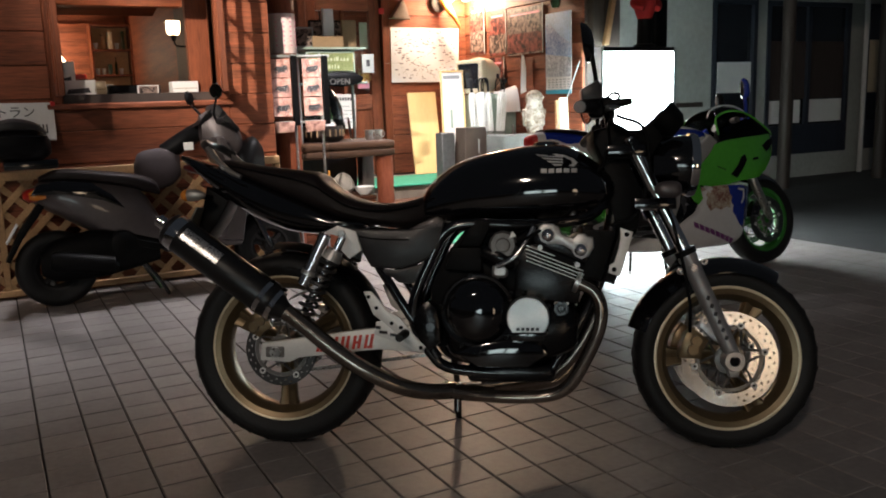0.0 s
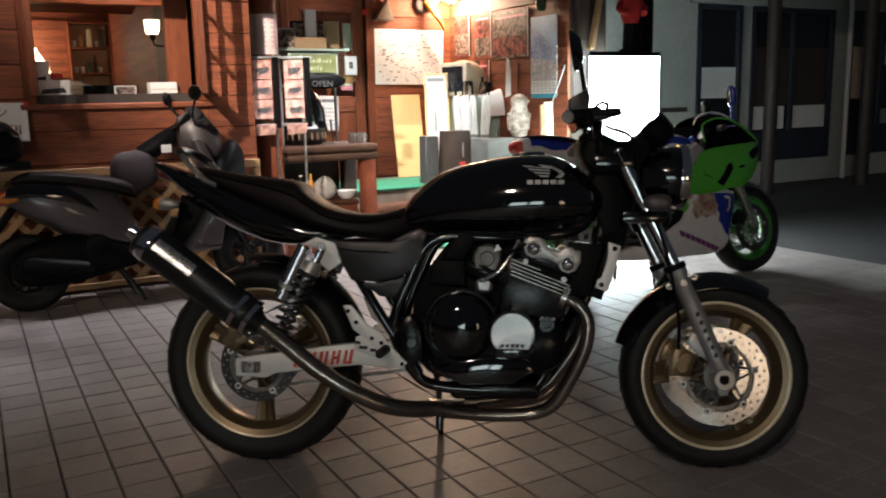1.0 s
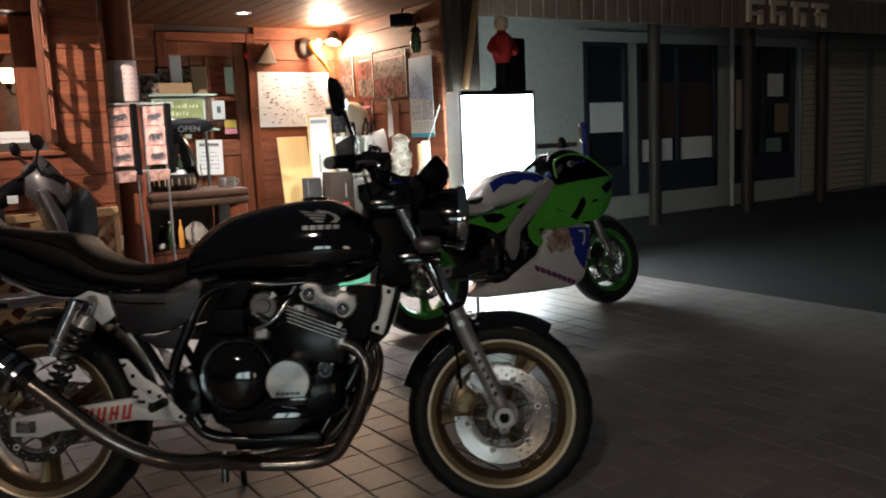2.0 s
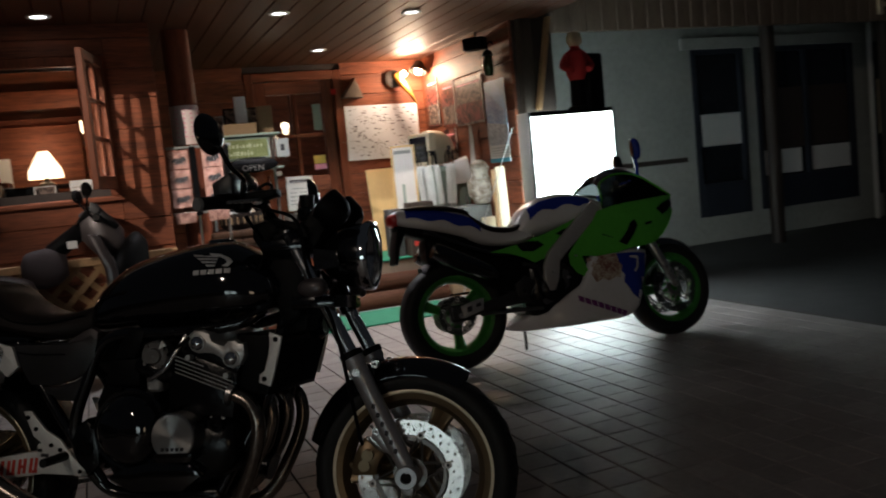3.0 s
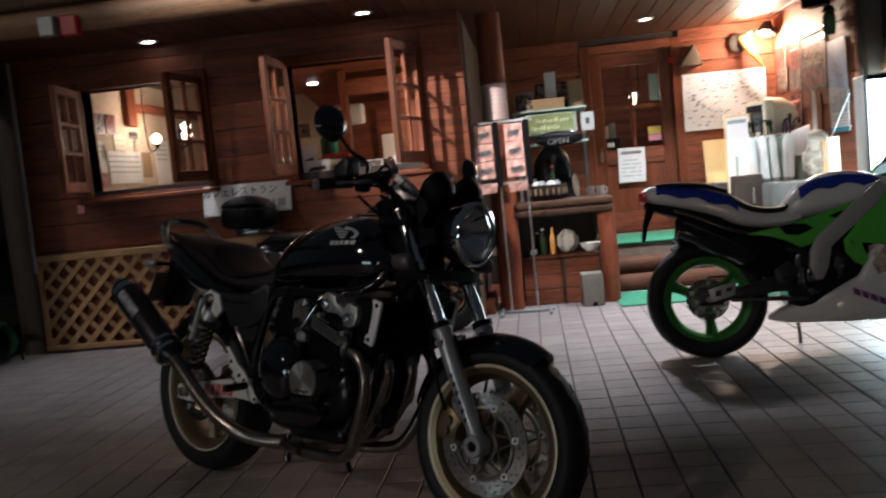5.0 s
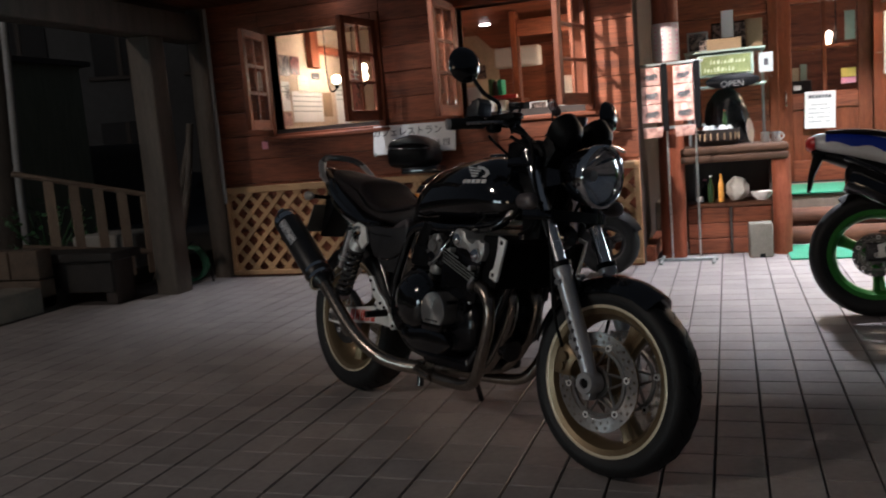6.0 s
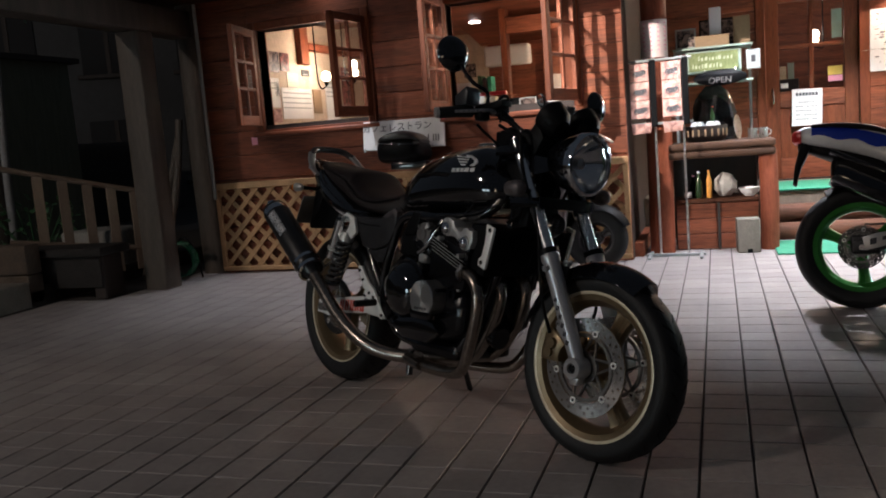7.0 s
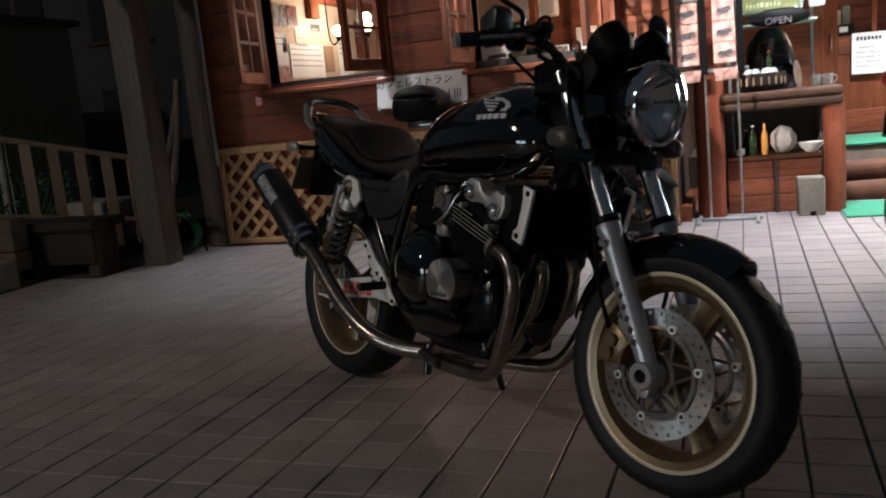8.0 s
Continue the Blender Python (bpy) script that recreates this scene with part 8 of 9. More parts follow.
rings = []
for k in range(9):
    f = k / 8
    rad = (0.15, 0.158, 0.16, 0.156, 0.15, 0.14, 0.125, 0.10, 0.05)[k]
    rings.append([Vector((rad * math.cos(a) * (1 + 0.07 * math.sin(7 * a + 2 * k)), 0.6 * rad * math.sin(a) * (1 + 0.07 * math.sin(5 * a + k)), 0.39 * f)) for a in [2 * math.pi * i / 36 for i in range(36)]])
solid("dark_cover", loft(hood, rings), mat("black_film", (0.012, 0.011, 0.011), 0.25, var=0.3, bump=0.5, bscale=40), "crumpled black plastic cover behind the basket", "cover", pose(3.18, 6.12, 0.766))
solid("steel_tray", lathe(B(), [(0.001, -0.003), (0.07, -0.003), (0.085, 0.004), (0.07, 0.001), (0.001, 0.001)], (0, 0, 0), (0.95, -0.3, 0.1), 28), STEEL, "round steel tray leaning on the counter", "tray", pose(3.335, 6.0, 0.852))
op = thing("open_plate", "dark oval plate lettered OPEN under the green box", "sign", pose(3.23, 5.872, 1.2))
part("plate", lathe(B(), [(0.001, -0.004), (0.17, -0.004), (0.178, 0.0), (0.17, 0.004), (0.001, 0.004)], (0, 0, 0), (0, 1, 0), 40), BLACKM, op).scale = (1, 1, 0.3)
for k in (-0.1, 0.1):
    part("chain", cyl(B(), (k, 0, 0.035), (k, 0.016, 0.06), 0.003, n=6), STEEL, op)
writing("OPEN", 0.06, (0.0, -0.0052, -0.02), op, mat("worn_grey_letters", (0.11, 0.105, 0.1), 0.6, var=0.4, scale=30))
for x0, x1, z0, z1, y, m, lab in ((2.94, 3.08, 1.42, 1.56, 5.96, GREYST, "small grey framed picture"), (3.17, 3.25, 1.48, 1.69, 6.0, PAPER, "plain white upright card"), (3.07, 3.30, 1.42, 1.50, 5.95, CARD, "flat brown box"), (3.33, 3.44, 1.42, 1.62, 6.05, CARD, "worn yellowish card packet"), (3.10, 3.36, 1.45, 1.62, 6.1, BLACKM, "dark framed panel")):
    ob = thing("display_item", lab + " on the frame shelf", "picture", pose((x0 + x1) / 2, y, z0), "shelf display")
    part("panel", bx(B(), -(x1 - x0) / 2, (x1 - x0) / 2, -0.012, 0.012, 0 if z0 < 1.45 else 1.42 - z0, z1 - z0, 0.003), m, ob)
    part("inlay", bx(B(), -(x1 - x0) / 2 + 0.012, (x1 - x0) / 2 - 0.012, -0.0145, -0.0125, 0.012, z1 - z0 - 0.012), PHOTO_B if m in (GREYST, BLACKM) else m, ob)
ob = thing("framed_picture", "small grey framed picture hung from the frame shelf", "picture", pose(3.45, 5.875, 1.24))
part("frame", bx(B(), -0.045, 0.045, -0.006, 0.006, 0, 0.13, 0.002), GREYST, ob)
part("inlay", bx(B(), -0.014, 0.014, -0.008, -0.0062, 0.045, 0.09), INK, ob)
blk = thing("stone_block", "grey stone block standing on the tiles", "block", pose(3.375, 5.70, 0, 0, 0, 4))
part("block", bx(B(), -0.075, 0.075, -0.06, 0.06, 0, 0.235, 0.008), STONE, blk)
part("notch", bx(B(), -0.012, 0.022, -0.063, -0.058, 0.0, 0.028), BLACKM, blk)

# door and back wall
nt_ = thing("door_notice", "white handwritten notice pinned on the door", "notice", pose(3.945, DY - 0.004, 0.95, 0, 1.5, 0))
part("sheet", bx(B(), -0.122, 0.122, -0.003, 0.003, -0.158, 0.158, 0.001), PAPER, nt_)
bm = B()
for i in range(7):
    bx(bm, -0.09 + i * 0.026, -0.072 + i * 0.026, -0.0045, -0.0032, 0.10, 0.128)
tagged(part("print_bar", bm, INK, nt_), kind="stuff")
bm = B()
for k in range(5):
    for i in range(8):
        if (i * 3 + k * 5) % 7:
            bx(bm, -0.09 + i * 0.022, -0.075 + i * 0.022, -0.0045, -0.0032, 0.04 - k * 0.036, 0.05 - k * 0.036)
tagged(part("print_bar", bm, GREYST, nt_), kind="stuff")
for x0, x1, z0, z1, m, lab in ((4.12, 4.235, 1.21, 1.285, YELLOW, "yellow sticker on the door glass"), (4.12, 4.235, 1.155, 1.205, PINK, "pink sticker on the door glass"), (4.155, 4.235, 1.52, 1.76, TEAL, "pale green sticker on the door glass"), (3.74, 3.80, 1.13, 1.17, PAPER, "small white label on the door"), (4.33, 4.385, 1.83, 1.885, RED, "red sticker on the door frame")):
    yy = DY + 0.034 if x1 < 4.3 and z0 > 1.14 else DY - 0.034 if x1 > 4.3 else DY + 0.017
    solid("sticker", bx(B(), x0, x1, yy, yy + 0.003, z0, z1, 0.0008), m, lab, "sticker")
mp_ = thing("wall_map", "large white paper map pinned on the timber wall", "map", pose(4.806, DY - 0.03, 1.455, 0, 0.6, 0))
# White paper tinted blue to offset the warm light of the porch bulbs.
part("sheet", bx(B(), -0.365, 0.365, -0.003, 0.003, -0.255, 0.255, 0.001), mat("bluish_map_paper", (0.70, 0.74, 0.80), 0.7, var=0.06, scale=6), mp_)
random.seed(11)
bm = B()
for i in range(150):
    x, z = random.uniform(-0.34, 0.32), random.uniform(-0.235, 0.225)
    if abs(x) < 0.14 and abs(z) < 0.1 and random.random() < 0.7:
        continue
    w_, h_ = random.uniform(0.01, 0.04), random.uniform(0.004, 0.011)
    bx(bm, x, x + w_, -0.0045, -0.0032, z, z + h_)
tagged(part("print_bar", bm, mat("grey_blue_print", (0.16, 0.17, 0.22), 0.7, var=0.3), mp_), kind="stuff")
bm = B()
for k in range(10):
    a0, a1 = random.uniform(-0.3, 0.3), random.uniform(-0.2, 0.2)
    tube(bm, [(a0, -0.0035, a1), (a0 + random.uniform(-0.12, 0.12), -0.0035, a1 + random.uniform(-0.08, 0.08)), (a0 + random.uniform(-0.2, 0.2), -0.0035, a1 + random.uniform(-0.15, 0.15))], 0.0012, 4, 3)
part("road_line", bm, GREYST, mp_)
solid("wall_ornament", slab(B(), [(4.42, 1.79), (4.62, 1.78), (4.58, 1.90), (4.55, 1.97), (4.50, 1.9)], DY - 0.12, DY - 0.03, 0.01), GREY_WOOD, "wedge-shaped wooden ornament on the wall", "ornament")
solid("plywood_board", bx(B(), -0.15, 0.15, -0.009, 0.009, 0, 0.78, 0.002), PLY, "pale plywood board leaning against the wall", "board", pose(4.73, 7.47, PZ - 0.008, -9, 0, 0))

# corner of the porch
cabinet = thing("metal_cabinet", "pale green metal cabinet in the porch corner", "cabinet", pose(5.08, 6.92, PZ - 0.012))
part("body", bx(B(), -0.17, 0.17, -0.2, 0.22, 0, 0.74, 0.012), TEAL, cabinet)
part("door", bx(B(), -0.155, 0.155, -0.212, -0.201, 0.04, 0.70, 0.004), TEAL, cabinet)
part("handle", bx(B(), 0.11, 0.13, -0.228, -0.212, 0.36, 0.46, 0.004), STEEL, cabinet)
crt = thing("monitor", "old cream tube monitor turned sideways on the cabinet", "monitor", pose(5.08, 6.98, 1.075, 0, 0, 12))
part("bezel", bx(B(), -0.20, -0.12, -0.17, 0.17, 0.0, 0.30, 0.018), CREAM, crt)
part("screen", bx(B(), -0.206, -0.199, -0.135, 0.135, 0.045, 0.265, 0.006), DARKGLASS, crt)
part("tube_housing", lathe(B(), [(0.16, 0.0), (0.165, 0.04), (0.155, 0.14), (0.11, 0.22), (0.06, 0.26)], (-0.12, 0, 0.158), (1, 0, 0), 26, cap=True), CREAM, crt)
part("foot", bx(B(), -0.12, 0.06, -0.1, 0.1, -0.002, 0.02, 0.006), CREAM, crt)
part("label_patch", bx(B(), 0.0, 0.03, -0.1625, -0.155, 0.13, 0.17, 0.002), INK, crt)
solid("blue_sheet", bx(B(), -0.15, 0.15, -0.1, 0.1, 0, 0.004, 0.001), BLUEP, "blue plastic sheet lying on the cabinet edge", "sheet", pose(5.06, 6.84, 1.069))
stand = thing("umbrella_stand", "dark bucket with clear plastic umbrellas", "umbrella stand", pose(4.95, 6.76, PZ - 0.012))
part("bucket", lathe(B(), [(0.11, 0), (0.14, 0.20), (0.132, 0.20), (0.105, 0.01), (0.001, 0.01)], (0, 0, 0), (0, 0, 1), 22), DARKWOOD, stand)
# Whitish film; the glare on it is put into this opaque colour.
UFILM = mat("glare_white_film", (0.84, 0.88, 0.88), 0.22, var=0.12, scale=14)
for i in range(15):
    a = i * 2.4
    x, y = 0.135 * math.cos(a) * (0.4 + 0.04 * i), 0.085 * math.sin(a) * (0.5 + 0.03 * i)
    um = thing("umbrella", "clear plastic umbrella with a black hook handle", "umbrella", pose(4.95 + x, 6.74 + y, PZ + 0.02, 5 * math.sin(a * 2), 60 * x, 47 * i), "umbrellas in the stand")
    rings = []
    for z, r in ((0.0, 0.004), (0.08, 0.010), (0.3, 0.017), (0.52, 0.022), (0.66, 0.024), (0.715, 0.016), (0.73, 0.006)):
        rings.append([Vector((r * (1.22 if j % 2 else 0.72) * math.cos(j * math.pi / 8 + 1.1 * z), r * (1.22 if j % 2 else 0.72) * math.sin(j * math.pi / 8 + 1.1 * z), z)) for j in range(16)])
    part("canopy", loft(B(), rings), UFILM, um, "pleated whitish film with its glare painted in")
    part("strap", lathe(B(), [(0.021, 0.36), (0.0235, 0.36), (0.0245, 0.385), (0.022, 0.385)], (0, 0, 0), (0, 0, 1), 14, loop=True), GREYST, um)
    part("handle", tube(B(), [(0, 0, 0.69), (0, 0, 0.80), (0.014, 0, 0.84), (0.038, 0, 0.842), (0.05, 0, 0.81)], 0.006, 8), BLACKM, um)
fs_ = thing("folding_sign", "white folding board in a pale wooden frame", "sign", pose(4.715, 6.90, PZ - 0.012, -9, 0, -20))
part("board", bx(B(), -0.095, 0.095, -0.006, 0.010, 0.05, 0.955, 0.002), PAPER, fs_)
for x in (-0.108, 0.09):
    part("frame_rail", bx(B(), x, x + 0.018, -0.014, 0.014, 0, 0.97, 0.003), PLY, fs_)
for z in (0.04, 0.952):
    part("frame_rail", bx(B(), -0.09, 0.09, -0.014, 0.014, z, z + 0.018, 0.003), PLY, fs_)
part("print_bar", bx(B(), -0.03, -0.005, -0.0076, -0.0062, 0.45, 0.62), TEAL, fs_)
part("print_bar", bx(B(), -0.08, 0.07, -0.0076, -0.0062, 0.895, 0.925), GREYST, fs_)
ctn = thing("carton", "dark brown carton with red print below the umbrellas", "carton", pose(4.70, 6.60, PZ - 0.012))
part("box", slab(B(), [(-0.13, 0), (0.16, 0), (0.10, 0.46), (-0.10, 0.46)], -0.09, 0.09, 0.006), mat("dark_brown_card", (0.05, 0.034, 0.025), 0.7, var=0.25, scale=9), ctn)
part("print_bar", slab(B(), [(-0.10, 0.10), (0.0, 0.10), (0.0, 0.14), (-0.10, 0.14)], -0.0916, -0.0902), REDPR, ctn)
part("print_bar", slab(B(), [(-0.01, 0.17), (0.05, 0.17), (0.05, 0.20), (-0.01, 0.20)], -0.0916, -0.0902), REDPR, ctn)
part("print_bar", slab(B(), [(0.02, 0.24), (0.035, 0.24), (0.035, 0.36), (0.02, 0.36)], -0.0916, -0.0902), GREYST, ctn)
solid("wire_bin", bx(B(), -0.065, 0.065, -0.06, 0.06, 0, 0.42, 0.008), mat("dark_grey_bin", (0.09, 0.09, 0.095), 0.5, 0.3, var=0.4, scale=40), "small grey metal bin beside the carton", "bin", pose(4.50, 6.70, PZ - 0.012))
for x0, x1, m, lab in ((5.055, 5.135, CREAM, "narrow cream board leaning in the porch corner"),):
    solid("leaning_board", bx(B(), x0 - 5.0, x1 - 5.0, -0.008, 0.008, 0, 1.02, 0.002), m, lab, "board", pose(5.0, 5.74, 0.001, -3, 0, 0))
solid("wooden_stick", bx(B(), -0.014, 0.014, -0.014, 0.014, 0, 1.0, 0.003), PALE_WOOD, "brown wooden stick beside the leaning board", "stick", pose(5.03, 5.735, 0.001, -3, 0, 0))
bm = lathe(B(), [(0.03, 0.0), (0.045, 0.015), (0.06, 0.10), (0.055, 0.2), (0.045, 0.24), (0.05, 0.275), (0.045, 0.32), (0.02, 0.345), (0.001, 0.35)], (0, 0, 0), (0, 0, 1), 20, cap=True)
for k in (-1, 1):
    cyl(bm, (0.024 * k, -0.035, 0.29), (0.024 * k, -0.052, 0.29), 0.014, n=10)
    loft(bm, [[Vector((0.058 * k, y, z)) for y, z in ((-0.02, 0.2), (0.03, 0.2), (0.02, 0.06), (-0.01, 0.06))], [Vector((0.068 * k, y, z)) for y, z in ((-0.015, 0.19), (0.025, 0.19), (0.015, 0.07), (-0.005, 0.07))]])
cyl(bm, (0, -0.045, 0.275), (0, -0.065, 0.262), 0.009, 0.002, 8)
OWLP = mat("mottled_owl_plaster", (0.62, 0.58, 0.5), 0.6, scale=24, second=(0.2, 0.15, 0.1), hard=0.15)
solid("owl_figure", bm, OWLP, "mottled pale owl figure standing on the grey crate", "statue", pose(5.15, 6.28, 0.722) @ Matrix.Diagonal((1.55, 1.3, 1.05, 1)))
rings = []
for k in range(9):
    f = k / 8
    y, z = 6.715 - 0.02 * math.sin(3 * f), 1.066 + 0.05 * math.sin(2.6 * f) * (1 - f) - 0.16 * f * f
    rings.append([Vector((5.02 + 0.02 * f, y, z)), Vector((5.23, y - 0.02, z + 0.07 * (1 - f))), Vector((5.23, y - 0.022, z + 0.066 * (1 - f))), Vector((5.02 + 0.02 * f, y - 0.004, z - 0.003))])
    rings[-1] = [q + Vector((0, -0.1 * f + 0.03, 0)) for q in rings[-1]]
solid("plastic_sheet", loft(B(), rings), PAPER, "crumpled white plastic sheet hanging over the cabinet", "sheet")
solid("white_pole", tube(B(), [(4.56, 5.60, 0.0), (4.94, 5.66, 0.795), (5.19, 5.70, 1.30)], 0.0045, 8), GREYST, "thin pale pole leaning in the corner", "pole")
solid("white_bin", lathe(B(), [(0.09, 0), (0.11, 0.62), (0.102, 0.62), (0.085, 0.01), (0.001, 0.01)], (0, 0, 0), (0, 0, 1), 22), CREAM, "tall cream waste bin in the porch corner", "bin", pose(5.14, 6.05, 0.0))
solid("clear_crate", bx(B(), -0.2, 0.22, -0.14, 0.14, 0, 0.30, 0.012), mat("dull_crate", (0.13, 0.14, 0.13), 0.5, var=0.3, scale=8), "grey storage crate stacked by the steps", "crate", pose(4.98, 6.34, 0.42))
solid("crate_base", bx(B(), -0.21, 0.21, -0.15, 0.15, 0, 0.42, 0.012), CARD, "brown carton under the grey crate", "carton", pose(4.98, 6.34, 0.0))

for y0, y1, z0, z1, m, lab in ((7.24, 7.52, 1.45, 1.90, PHOTO_A, "reddish photo poster"), (6.86, 7.16, 1.42, 1.82, PHOTO_A, "reddish crowd photo poster"), (6.28, 6.84, 1.40, 1.80, PHOTO_B, "dark group photo poster"), (5.88, 6.24, 1.05, 1.71, PHOTO_C, "blue mountain calendar"), (6.90, 7.2, 1.0, 1.40, PHOTO_A, "brown photo poster"), (6.44, 6.72, 1.02, 1.36, WOOD_Y, "brown card poster")):
    ob = thing("wall_poster", lab + " on the timber wall", "poster", pose(PX1 - 0.03, 0, 0), "posters")
    part("sheet", bx(B(), -0.004, 0.0, y0, y1, z0, z1, 0.001), PAPER if m is PHOTO_C else m, ob)
    if m is PHOTO_C:
        out = lambda x, y, z: (y, x, z)  # noqa: E731
        part("sky", slab(B(), [(y0, z0 + 0.26), (y1, z0 + 0.26), (y1, z1), (y0, z1)], -0.0055, -0.0042, to=out), mat("pale_sky_print", (0.3, 0.48, 0.7), 0.45, var=0.3, scale=6), ob)
        part("mountain", slab(B(), [(y1, z0 + 0.3), (y0, z0 + 0.3), (y0, z0 + 0.4), (y0 + 0.15, z0 + 0.47), (y1 - 0.06, z1 - 0.08), (y1, z1 - 0.1)], -0.0066, -0.0056, to=out), PHOTO_C, ob)
        part("crowd", slab(B(), [(y0, z0 + 0.14), (y1, z0 + 0.14), (y1, z0 + 0.33), (y0, z0 + 0.29)], -0.0076, -0.0067, to=out), mat("snow_crowd_print", (0.05, 0.07, 0.14), 0.45, scale=26, second=(0.8, 0.82, 0.84)), ob)
        bm = B()
        for k in range(6):
            for c in range(4):
                bx(bm, -0.0055, -0.0044, y0 + 0.025 + k * 0.055, y0 + 0.055 + k * 0.055, z0 + 0.05 + c * 0.021, z0 + 0.058 + c * 0.021)
        tagged(part("print_bar", bm, GREYST, ob), kind="stuff")
        part("foot_strip", bx(B(), -0.0065, -0.0056, y0, y1, z0, z0 + 0.035), mat("teal_print", (0.03, 0.25, 0.35), 0.5), ob)
    elif m is not WOOD_Y:
        h_ = z1 - z0
        part("lower_picture", bx(B(), -0.0052, -0.0042, y0 + 0.012, y1 - 0.012, z0 + 0.02, z0 + h_ * 0.46), PHOTO_B if m is PHOTO_A else PHOTO_A, ob)
        part("caption", bx(B(), -0.0052, -0.0042, y0 + 0.05, y1 - 0.05, z1 - 0.06, z1 - 0.045), PINK, ob)
        part("margin", bx(B(), -0.0055, -0.0042, y0, y0 + 0.008, z0, z1), PAPER, ob)
solid("loose_paper", slab(B(), [(0, 0), (0.12, 0.03), (0.05, 0.33), (0.02, 0.34)], -0.002, 0.002), PAPER, "torn white paper hanging from the wall", "paper", pose(PX1 - 0.045, 6.62, 1.06, 0, 0, -80))
speaker = thing("loudspeaker", "small black loudspeaker under the porch ceiling", "loudspeaker", pose(5.18, 6.2, 2.02, 0, 0, 40))
part("cabinet", bx(B(), -0.06, 0.06, -0.09, 0.09, -0.05, 0.05, 0.012), BLACKM, speaker)
part("bracket", tube(B(), [(0.0, 0, 0.05), (0.02, 0, 0.08), (0.03, 0, 0.105)], 0.008, 8), BLACKM, speaker)
lan = thing("green_lantern", "dark green glass lantern hanging on the wall", "lantern", pose(5.2, 6.03, 1.74))
part("glass", lathe(B(), [(0.03, 0.0), (0.045, 0.04), (0.045, 0.12), (0.025, 0.17)], (0, 0, 0), (0, 0, 1), 18, cap=True), BOTTLE, lan)
part("top", lathe(B(), [(0.05, 0.16), (0.03, 0.2), (0.008, 0.21), (0.008, 0.24)], (0, 0, 0), (0, 0, 1), 18, cap=True), BLACKM, lan)
part("arm", tube(B(), [(0, 0, 0.24), (0.03, 0, 0.27), (0.07, 0, 0.24)], 0.006, 8), BLACKM, lan)

# the pair of bulbs and the horn
sc_ = thing("wall_lamp", "wall lamp with bare warm bulbs and a dark shade", "wall lamp", pose(5.17, 7.44, 1.99))
part("back_plate", lathe(B(), [(0.05, 0.0), (0.05, 0.02), (0.03, 0.03)], (0.085, 0.1, 0), (-0.7, -0.7, 0), 20, cap=True), DARKWOOD, sc_)
part("arm", tube(B(), [(0.07, 0.08, 0), (0.02, 0.03, -0.03), (-0.02, -0.02, -0.02)], 0.008, 8), BLACKM, sc_)
part("shade", lathe(B(), [(0.035, 0.06), (0.085, -0.04), (0.082, -0.04), (0.033, 0.058)], (-0.02, -0.02, 0.02), (0.3, 0.2, 1), 20), DARKWOOD, sc_)
part("bulb", lathe(B(), [(0.012, 0.04), (0.028, 0.01), (0.032, -0.015), (0.02, -0.04), (0.001, -0.045)], (-0.03, -0.03, 0.0), (0, 0, 1), 18), BULB, sc_, "glowing bulb")
horn = thing("wall_horn", "amber drinking horn lamp on a dark plaque", "wall lamp", pose(4.985, 7.6, 1.93))
part("plaque", lathe(B(), [(0.085, 0.0), (0.085, 0.02), (0.06, 0.03), (0.001, 0.03)], (-0.03, 0, 0.01), (0, -1, 0), 22), DARKWOOD, horn)
part("horn", tube(B(), [(0.0, -0.04, 0.04), (0.03, -0.1, -0.06), (0.08, -0.13, -0.15), (0.14, -0.11, -0.24)], [0.05, 0.006], 14), HORN, horn)
part("bulb", lathe(B(), [(0.012, 0.03), (0.026, 0.005), (0.028, -0.015), (0.001, -0.035)], (0.03, -0.13, 0.04), (0.3, -0.5, 1), 16), BULB, horn, "glowing bulb")
lamp("porch_bulb", "POINT", (5.13, 7.38, 1.955), 64, WARM, 0.04)
lamp("porch_bulb", "POINT", (5.02, 7.42, 1.955), 46, WARM, 0.04)

# lit sign box and the figure on it
box = thing("light_box", "lit white standing sign box with a grey metal case", "light box", pose(5.552, 5.42, 0))
part("case", bx(B(), -0.382, 0.382, 0.002, 0.16, 0.06, 1.39, 0.012), GREYST, box)
part("panel", bx(B(), -0.354, 0.354, -0.006, 0.004, 0.10, 1.355, 0.002), PANEL, box, "glowing blank white panel")
# Rear panel, out of view; added to light the umbrellas and the cabinet.
part("panel", bx(B(), -0.354, 0.354, 0.158, 0.168, 0.10, 1.355, 0.002), PANEL, box, "glowing blank white panel")
for x in (-0.382, 0.354):
    part("frame_strip", bx(B(), x, x + 0.028, -0.012, 0.002, 0.06, 1.39, 0.003), GREYST, box)
for z in (0.06, 1.356):
    part("frame_strip", bx(B(), -0.354, 0.354, -0.012, 0.002, z, z + 0.034, 0.003), BLACKM, box)
for x in (-0.36, 0.36):
    part("foot", bx(B(), x - 0.03, x + 0.03, -0.06, 0.22, 0, 0.06, 0.01), BLACKM, box)
bm = B()
lathe(bm, [(0.09, 0.0), (0.085, 0.02), (0.06, 0.03), (0.055, 0.22), (0.075, 0.27), (0.088, 0.36), (0.075, 0.43), (0.035, 0.46), (0.035, 0.475), (0.055, 0.50), (0.06, 0.54), (0.045, 0.575), (0.001, 0.59)], (0, 0, 0), (0, 0, 1), 22, cap=True)
